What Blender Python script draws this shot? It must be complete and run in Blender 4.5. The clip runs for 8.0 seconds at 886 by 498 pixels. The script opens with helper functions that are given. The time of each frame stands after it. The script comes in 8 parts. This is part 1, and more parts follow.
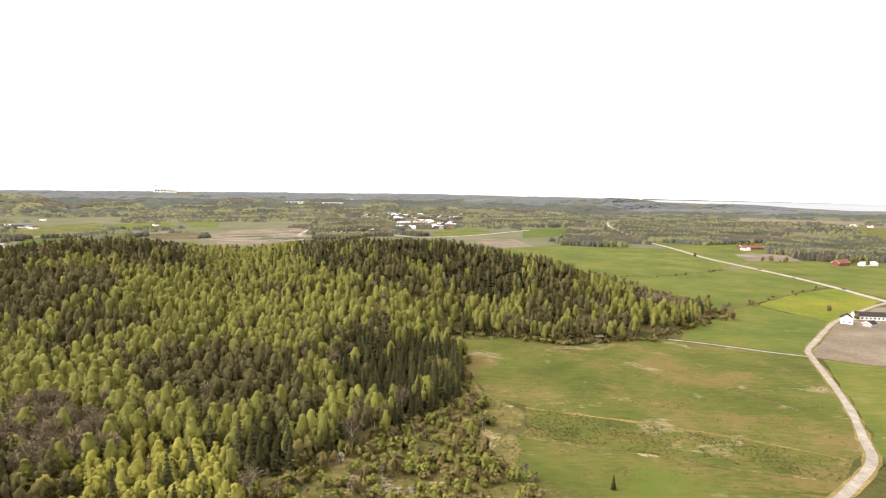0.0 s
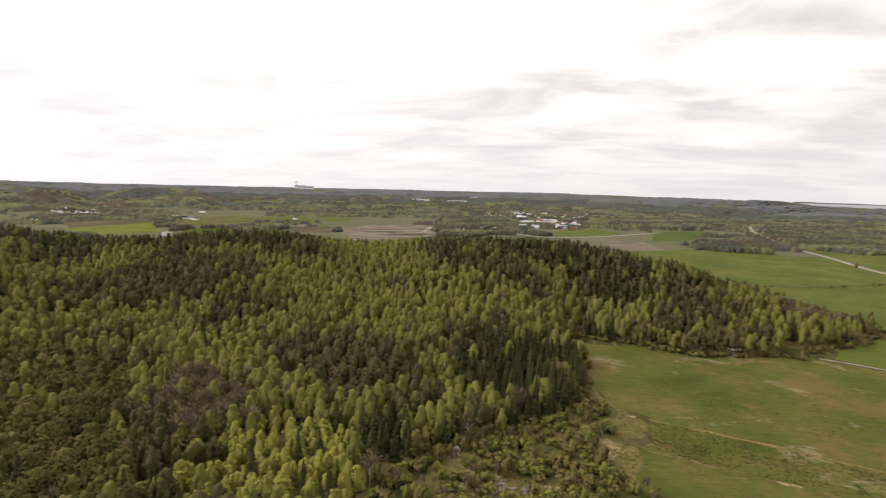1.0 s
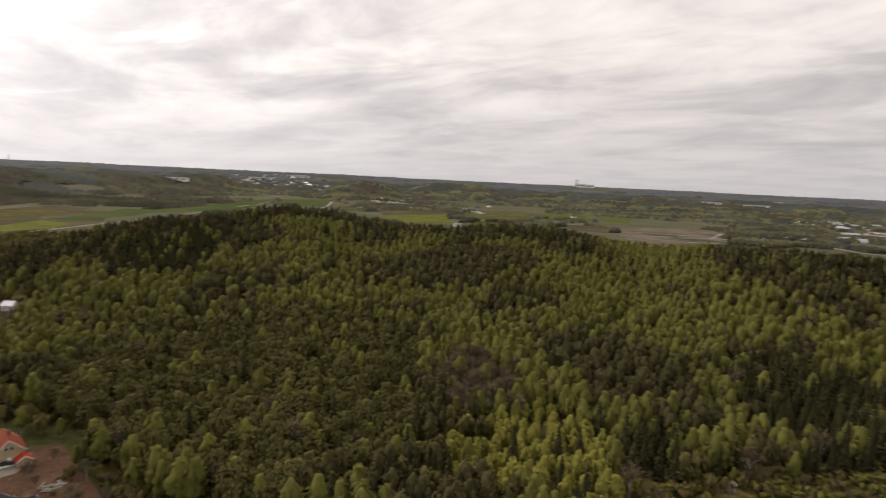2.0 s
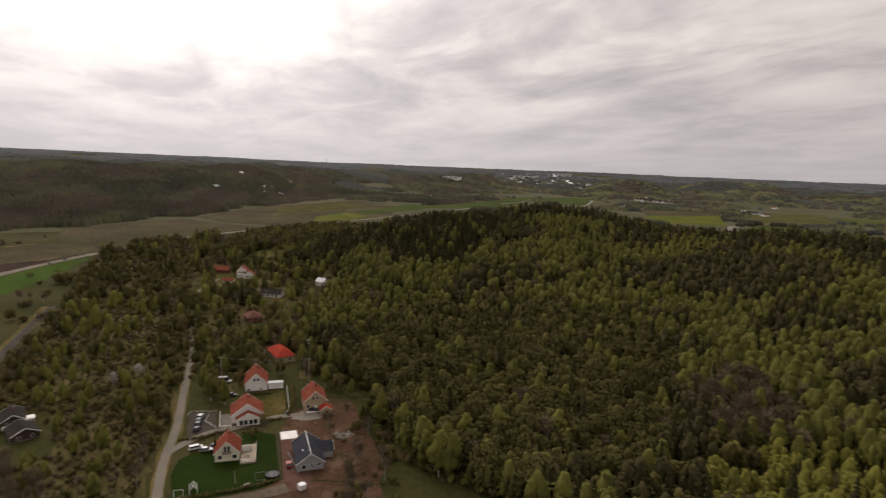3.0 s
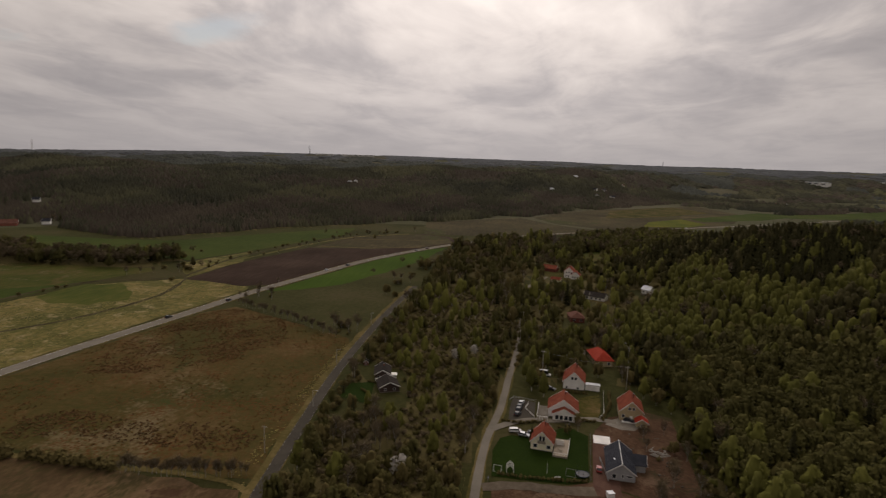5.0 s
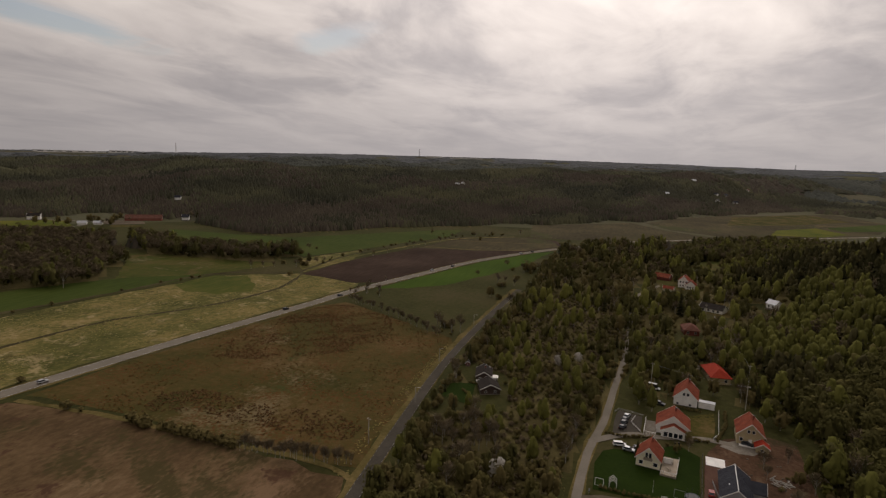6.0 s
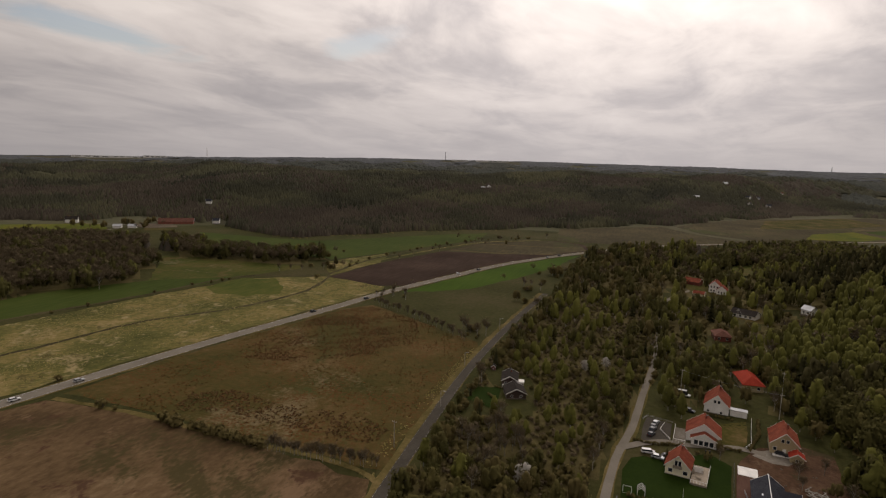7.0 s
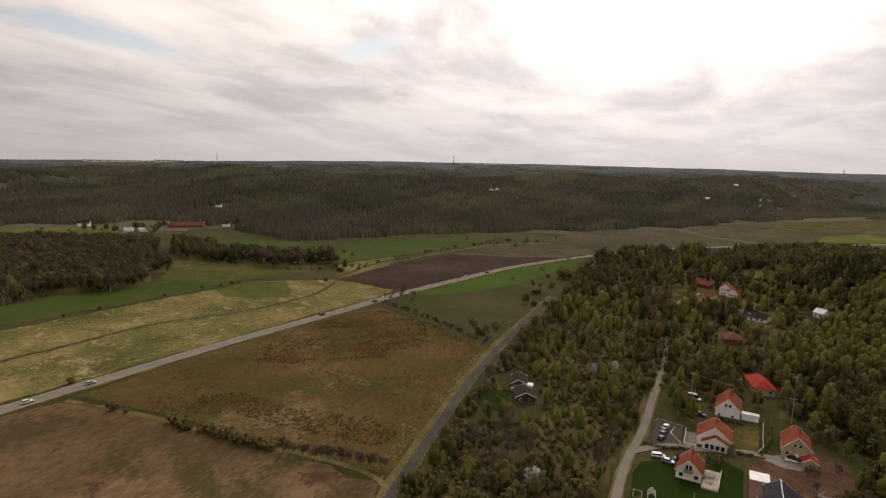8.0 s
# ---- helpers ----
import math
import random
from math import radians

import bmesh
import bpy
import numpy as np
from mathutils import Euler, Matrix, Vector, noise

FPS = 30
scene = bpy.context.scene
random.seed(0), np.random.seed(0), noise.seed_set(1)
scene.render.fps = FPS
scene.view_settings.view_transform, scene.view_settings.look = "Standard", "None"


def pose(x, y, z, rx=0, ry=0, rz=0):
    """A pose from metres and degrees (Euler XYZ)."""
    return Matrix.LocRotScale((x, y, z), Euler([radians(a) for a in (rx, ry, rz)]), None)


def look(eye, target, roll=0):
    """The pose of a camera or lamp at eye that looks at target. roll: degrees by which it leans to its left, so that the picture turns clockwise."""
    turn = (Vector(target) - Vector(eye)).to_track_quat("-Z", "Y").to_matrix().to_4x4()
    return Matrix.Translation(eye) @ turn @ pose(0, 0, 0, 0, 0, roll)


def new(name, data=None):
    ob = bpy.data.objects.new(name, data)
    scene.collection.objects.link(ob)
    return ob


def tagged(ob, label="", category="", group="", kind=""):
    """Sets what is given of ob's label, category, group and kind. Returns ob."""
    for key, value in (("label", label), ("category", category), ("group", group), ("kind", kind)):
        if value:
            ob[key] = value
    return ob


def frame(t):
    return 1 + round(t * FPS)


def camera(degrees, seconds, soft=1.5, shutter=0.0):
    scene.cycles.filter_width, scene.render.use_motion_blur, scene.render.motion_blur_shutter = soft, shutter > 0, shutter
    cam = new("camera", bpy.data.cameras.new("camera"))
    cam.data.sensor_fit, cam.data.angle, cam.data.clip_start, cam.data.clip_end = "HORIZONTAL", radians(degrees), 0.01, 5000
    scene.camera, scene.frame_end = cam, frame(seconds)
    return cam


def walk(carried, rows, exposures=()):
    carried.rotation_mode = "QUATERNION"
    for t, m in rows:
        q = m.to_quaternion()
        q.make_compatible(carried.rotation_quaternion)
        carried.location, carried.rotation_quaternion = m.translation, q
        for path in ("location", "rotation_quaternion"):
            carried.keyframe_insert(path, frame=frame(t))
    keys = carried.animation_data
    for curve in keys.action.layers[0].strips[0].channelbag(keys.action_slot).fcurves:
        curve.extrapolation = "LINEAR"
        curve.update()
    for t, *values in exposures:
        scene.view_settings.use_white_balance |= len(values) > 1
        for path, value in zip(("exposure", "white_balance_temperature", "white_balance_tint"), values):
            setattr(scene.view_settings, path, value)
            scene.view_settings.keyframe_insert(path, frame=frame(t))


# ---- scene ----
cam = camera(75.0, 8.0, soft=1.2, shutter=0.25)
PATH = [
    (0.0, pose(0, 0, 100, 84.50, -0.51, 0.00)),
    (0.3, pose(0, 0, 100, 84.45, -0.65, 2.07)),
    (0.6, pose(0, 0, 100, 84.36, -0.82, 5.66)),
    (0.8, pose(0, 0, 100, 84.27, -1.00, 8.86)),
    (1.0, pose(0, 0, 100, 84.19, -1.21, 12.18)),
    (1.2, pose(0, 0, 100, 84.06, -1.47, 16.64)),
    (1.4, pose(0, 0, 100, 83.90, -1.79, 22.38)),
    (1.6, pose(0, 0, 100, 83.72, -2.12, 28.22)),
    (1.8, pose(0, 0, 100, 83.47, -2.42, 33.87)),
    (2.0, pose(0, 0, 100, 83.14, -2.64, 39.32)),
    (2.2, pose(0, 0, 100, 82.82, -2.76, 44.97)),
    (2.7, pose(0, 0, 100, 82.18, -2.50, 58.05)),
    (3.3, pose(0, 0, 100, 81.70, -1.98, 70.49)),
    (3.5, pose(0, 0, 100, 81.60, -1.88, 74.00)),
    (3.7, pose(0, 0, 100, 81.53, -1.86, 77.30)),
    (4.0, pose(0, 0, 100, 81.44, -1.86, 82.15)),
    (4.3, pose(0, 0, 100, 81.35, -1.84, 86.61)),
    (4.6, pose(0, 0, 100, 81.25, -1.83, 90.98)),
    (5.0, pose(0, 0, 100, 81.13, -1.87, 96.65)),
    (5.2, pose(0, 0, 100, 81.08, -1.92, 99.33)),
    (5.7, pose(0, 0, 100, 81.02, -1.95, 104.90)),
    (6.3, pose(0, 0, 100, 81.08, -1.85, 108.60)),
    (6.5, pose(0, 0, 100, 81.15, -1.77, 109.13)),
    (7.0, pose(0, 0, 100, 81.29, -1.68, 109.73)),
    (7.5, pose(0, 0, 100, 81.41, -1.58, 110.12)),
    (8.0, pose(0, 0, 100, 81.56, -1.46, 110.55)),
]
EXPOSURES = [(0.0, 1.96, 6700, 11), (0.5, 1.45, 6700, 11), (1.0, 0.95, 6700, 12), (1.5, 0.58, 6700, 12.5), (2.0, 0.30, 6800, 13.5), (3.5, -0.30, 6900, 15), (4.0, -0.52, 6950, 15), (4.5, -0.70, 7000, 16),
             (5.2, -0.75, 7000, 16), (6.5, -0.62, 7000, 16), (7.0, -0.53, 7000, 16), (7.5, -0.40, 7000, 16), (8.0, -0.05, 7000, 16)]
walk(cam, PATH, EXPOSURES)

# ---- daylight: a broken cloud sheet under a pale sky, the sun veiled behind it ----
SUN_AZ, SUN_EL = 93.0, 42.0          # degrees to the left of +y, and above the horizon
world = bpy.data.worlds.new("overcast_sky")
scene.world = world
world.use_nodes = True


class Nodes:
    """Short calls for building a node tree."""

    def __init__(self, tree):
        self.tree = tree
        tree.nodes.clear()

    def add(self, kind, **values):
        node = self.tree.nodes.new(kind)
        for key, value in values.items():
            node.inputs[key].default_value = value
        return node

    def link(self, a, b):
        self.tree.links.new(a, b)

    def math(self, op, a, b=None, clamp=False):
        node = self.tree.nodes.new("ShaderNodeMath")
        node.operation, node.use_clamp = op, clamp
        for k, v in enumerate((a, b)):
            if v is None:
                continue
            if isinstance(v, (int, float)):
                node.inputs[k].default_value = v
            else:
                self.link(v, node.inputs[k])
        return node.outputs[0]

    def noise(self, where, scale, detail=4.0, rough=0.55, distortion=0.0):
        node = self.tree.nodes.new("ShaderNodeTexNoise")
        node.inputs["Scale"].default_value, node.inputs["Detail"].default_value = scale, detail
        node.inputs["Roughness"].default_value, node.inputs["Distortion"].default_value = rough, distortion
        self.link(where, node.inputs["Vector"])
        return node.outputs["Fac"]

    def ramp(self, fac, stops):
        node = self.tree.nodes.new("ShaderNodeValToRGB")
        el = node.color_ramp.elements
        while len(el) < len(stops):
            el.new(0.5)
        for e, (p, c) in zip(el, stops):
            e.position = p
            e.color = (*c, 1) if isinstance(c, tuple) else (c, c, c, 1)
        self.link(fac, node.inputs[0])
        return node.outputs[0]

    def mix(self, fac, a, b, blend="MIX"):
        node = self.tree.nodes.new("ShaderNodeMix")
        node.data_type, node.blend_type = "RGBA", blend
        for k, v in ((0, fac), (6, a), (7, b)):
            if isinstance(v, (int, float)):
                node.inputs[k].default_value = v
            elif isinstance(v, tuple):
                node.inputs[k].default_value = (*v, 1)
            else:
                self.link(v, node.inputs[k])
        return node.outputs[2]

    def scaled(self, where, scale, turn=0.0):
        node = self.tree.nodes.new("ShaderNodeMapping")
        node.inputs["Scale"].default_value = scale
        node.inputs["Rotation"].default_value = (0, 0, radians(turn))
        self.link(where, node.inputs["Vector"])
        return node.outputs[0]


def build_sky():
    n = Nodes(world.node_tree)
    sky = n.add("ShaderNodeTexSky")
    sky.sky_type, sky.sun_disc = "NISHITA", False
    sky.sun_elevation, sky.sun_rotation = radians(SUN_EL), radians(-SUN_AZ)
    sky.air_density, sky.dust_density = 1.2, 1.5
    at = n.add("ShaderNodeTexCoord").outputs["Generated"]
    sep = n.add("ShaderNodeSeparateXYZ")
    n.link(at, sep.inputs[0])
    up = n.math("ADD", n.math("MAXIMUM", sep.outputs[2], 0.0), 0.13)
    flat = n.add("ShaderNodeCombineXYZ")
    n.link(n.math("DIVIDE", sep.outputs[0], up), flat.inputs[0])
    n.link(n.math("DIVIDE", sep.outputs[1], up), flat.inputs[1])
    sheet = flat.outputs[0]
    # thick and thin cloud: large banks, streaks along the wind, small tufts
    big = n.noise(n.scaled(sheet, (0.55, 0.8, 1), 20), 1.0, 5, 0.55, 0.4)
    streak = n.noise(n.scaled(sheet, (0.8, 1.25, 1), 12), 1.5, 7, 0.58, 0.5)
    body = n.math("ADD", n.math("MULTIPLY", big, 0.55), n.math("MULTIPLY", streak, 0.45))
    cloud = n.ramp(body, [(0.36, (0.985, 0.95, 0.915)), (0.47, (0.805, 0.775, 0.755)), (0.56, (0.585, 0.57, 0.575)), (0.68, (0.39, 0.385, 0.405))])
    # towards the horizon the sheet is seen edge on: an even blue grey
    low = n.ramp(n.math("MAXIMUM", sep.outputs[2], 0.0), [(0.0, 0.85), (0.07, 0.55), (0.20, 0.0)])
    cloud = n.mix(low, cloud, (0.58, 0.575, 0.595))
    # the veiled sun brightens its own side of the sheet
    toward = n.add("ShaderNodeVectorMath")
    toward.operation = "DOT_PRODUCT"
    n.link(at, toward.inputs[0])
    toward.inputs[1].default_value = (-math.sin(radians(SUN_AZ)) * math.cos(radians(SUN_EL)), math.cos(radians(SUN_AZ)) * math.cos(radians(SUN_EL)), math.sin(radians(SUN_EL)))
    veil = n.ramp(toward.outputs["Value"], [(0.0, 0.54), (0.5, 0.64), (0.74, 0.86), (0.88, 1.28), (1.0, 1.9)])
    cloud = n.mix(1.0, cloud, veil, "MULTIPLY")
    # a thinner, brighter part of the sheet in the north
    north = n.add("ShaderNodeVectorMath")
    north.operation = "DOT_PRODUCT"
    n.link(at, north.inputs[0])
    north.inputs[1].default_value = (0.0, math.cos(radians(28)), math.sin(radians(28)))
    cloud = n.mix(1.0, cloud, n.ramp(north.outputs["Value"], [(0.86, 1.0), (0.97, 1.12)]), "MULTIPLY")
    # thin places in the sheet, low in the west, where blue shows through
    ragged = n.math("MULTIPLY", n.math("SUBTRACT", n.noise(sheet, 2.2, 6, 0.62, 0.6), 0.5), 2.2)
    gap = None
    for az, el, lean, long, wide in ((140, 9.5, 34, 0.62, 0.20), (117.5, 10.6, -58, 0.36, 0.16)):
        at_x, at_y = -math.sin(radians(az)) * math.cos(radians(el)), math.cos(radians(az)) * math.cos(radians(el))
        k = math.sin(radians(el)) + 0.13
        near = n.add("ShaderNodeMapping")
        near.vector_type = "TEXTURE"
        near.inputs["Location"].default_value = (at_x / k, at_y / k, 0)
        near.inputs["Rotation"].default_value = (0, 0, radians(az + lean))
        near.inputs["Scale"].default_value = (long, wide, 1)
        n.link(sheet, near.inputs["Vector"])
        far = n.add("ShaderNodeVectorMath")
        far.operation = "LENGTH"
        n.link(near.outputs[0], far.inputs[0])
        one = n.ramp(n.math("ADD", far.outputs["Value"], ragged), [(0.25, 0.22), (1.2, 1.0)])
        gap = one if gap is None else n.math("MULTIPLY", gap, one)
    cover = n.math("MAXIMUM", gap, n.math("MULTIPLY", low, 0.9), True)
    blue = n.add("ShaderNodeBackground", Strength=0.11)
    grey = n.add("ShaderNodeBackground", Strength=1.32)
    both = n.add("ShaderNodeMixShader")
    out = n.add("ShaderNodeOutputWorld")
    n.link(sky.outputs[0], blue.inputs[0])
    n.link(cloud, grey.inputs[0])
    n.link(cover, both.inputs[0])
    n.link(blue.outputs[0], both.inputs[1])
    n.link(grey.outputs[0], both.inputs[2])
    n.link(both.outputs[0], out.inputs[0])


build_sky()
sun = new("sun", bpy.data.lights.new("sun", "SUN"))
sun.data.energy, sun.data.angle, sun.data.color = 0.9, radians(32), (1.0, 0.96, 0.9)
a, e = radians(SUN_AZ), radians(SUN_EL)
sun.matrix_world = look((-math.sin(a) * math.cos(e) * 900, math.cos(a) * math.cos(e) * 900, math.sin(e) * 900), (0, 0, 0))


# ---- materials ----
def material(name, stops, scale=0.05, fine=1.0, rough=0.9, bump=0.2, bump_scale=None, metal=0.0, spec=0.03, space="world", stretch=None, turn=0.0, vary=0.0, spots=None, patches=()):
    """A surface whose colour runs through stops by two noises, one broad and one fine, in metres.
    stretch: scales along x, y, z, turned by turn. spots: (scale, size, colour) of scattered tufts or flecks; patches: (scale, threshold, colour) of ragged patches."""
    m = bpy.data.materials.new(name)
    m.use_nodes = True
    n = Nodes(m.node_tree)
    where = n.add("ShaderNodeNewGeometry").outputs["Position"] if space == "world" else n.add("ShaderNodeTexCoord").outputs["Object"]
    grain = n.scaled(where, stretch, turn) if stretch else where
    broad, small = n.noise(where, scale, 4, 0.6), n.noise(grain, fine, 5, 0.65)
    fac = n.math("ADD", n.math("MULTIPLY", broad, 0.6), n.math("MULTIPLY", small, 0.4))
    if vary:
        fac = n.math("ADD", fac, n.math("MULTIPLY", n.math("SUBTRACT", n.add("ShaderNodeObjectInfo").outputs["Random"], 0.5), vary))
    colour = n.ramp(fac, [(0.5 + (p - 0.5) * 0.62, c) for p, c in stops])
    for p_scale, p_from, p_colour in patches:
        rag = n.math("ADD", n.math("MULTIPLY", n.noise(where, p_scale, 5, 0.6, 0.6), 0.75), n.math("MULTIPLY", n.noise(grain, fine * 1.7, 3), 0.25))
        colour = n.mix(n.ramp(rag, [(p_from, 0.0), (p_from + 0.07, 0.85)]), colour, p_colour)
    if spots:
        cells = n.add("ShaderNodeTexVoronoi")
        cells.inputs["Scale"].default_value = spots[0]
        n.link(where, cells.inputs["Vector"])
        mask = n.ramp(cells.outputs["Distance"], [(spots[1] * 0.6, 1.0), (spots[1], 0.0)])
        mask = n.math("MULTIPLY", mask, n.ramp(n.noise(where, scale * 2.3, 3), [(0.45, 0.0), (0.6, 1.0)]))
        colour = n.mix(mask, colour, spots[2])
    skin = n.add("ShaderNodeBsdfPrincipled", Roughness=rough, Metallic=metal)
    skin.inputs["Specular IOR Level"].default_value = spec
    n.link(colour, skin.inputs["Base Color"])
    if bump:
        b = n.add("ShaderNodeBump", Strength=bump, Distance=0.3)
        n.link(n.noise(grain, bump_scale or fine * 2, 4), b.inputs["Height"])
        n.link(b.outputs[0], skin.inputs["Normal"])
    out = n.add("ShaderNodeOutputMaterial")
    n.link(skin.outputs[0], out.inputs[0])
    return m


def foliage(name, light, dark, glow=0.25, stand=60.0, grain=0.9):
    """Leaves: each tree has its own tint between dark and light; stands differ over the given length. glow: the share of light let through."""
    m = bpy.data.materials.new(name)
    m.use_nodes = True
    n = Nodes(m.node_tree)
    where = n.add("ShaderNodeNewGeometry").outputs["Position"]
    given = n.add("ShaderNodeAttribute")
    given.attribute_name = "tint"
    tint = given.outputs["Fac"]
    own = n.math("MULTIPLY", n.math("ADD", tint, n.add("ShaderNodeObjectInfo").outputs["Random"]), 0.5)
    fac = n.math("ADD", n.math("MULTIPLY", own, 0.48), n.math("MULTIPLY", n.noise(where, 1.0 / stand, 3), 0.52))
    fac = n.math("ADD", fac, n.math("MULTIPLY", n.noise(where, grain, 2), 0.18))
    colour = n.ramp(fac, [(0.3, dark), (0.8, light)])
    leaf = n.add("ShaderNodeBsdfPrincipled", Roughness=0.75)
    leaf.inputs["Specular IOR Level"].default_value = 0.02
    through_leaf = n.add("ShaderNodeBsdfTranslucent")
    # single leaves average out: the crown shades by its own rounding, tilted skyward to lighten shade, more than by
    # each scrap
    round_off = n.add("ShaderNodeAttribute")
    round_off.attribute_name = "rounding"
    turned = n.add("ShaderNodeVectorTransform")
    turned.vector_type, turned.convert_from, turned.convert_to = "VECTOR", "OBJECT", "WORLD"
    n.link(round_off.outputs["Vector"], turned.inputs[0])
    unit, own_part, total, facing = (n.add("ShaderNodeVectorMath") for _ in range(4))
    unit.operation, own_part.operation, total.operation, facing.operation = "NORMALIZE", "SCALE", "ADD", "NORMALIZE"
    own_part.inputs["Scale"].default_value = 0.36
    n.link(turned.outputs[0], unit.inputs[0])
    n.link(n.add("ShaderNodeNewGeometry").outputs["Normal"], own_part.inputs[0])
    n.link(unit.outputs[0], total.inputs[0])
    n.link(own_part.outputs[0], total.inputs[1])
    n.link(total.outputs[0], facing.inputs[0])
    n.link(facing.outputs[0], leaf.inputs["Normal"])
    n.link(facing.outputs[0], through_leaf.inputs["Normal"])
    n.link(colour, leaf.inputs["Base Color"])
    n.link(colour, through_leaf.inputs[0])
    both = n.add("ShaderNodeMixShader", Fac=glow)
    n.link(leaf.outputs[0], both.inputs[1])
    n.link(through_leaf.outputs[0], both.inputs[2])
    out = n.add("ShaderNodeOutputMaterial")
    n.link(both.outputs[0], out.inputs[0])
    return m


def plain(name, colour, rough=0.6, metal=0.0, spec=0.4, wear=0.12, space="local"):
    """A painted or built surface with slight dirt and wear."""
    c0 = tuple(max(v * (1 - wear), 0) for v in colour)
    c1 = tuple(min(v * (1 + wear), 1) for v in colour)
    return material(name, [(0.3, c0), (0.7, c1)], 0.3, 3.0, rough, 0.05, None, metal, spec, space)


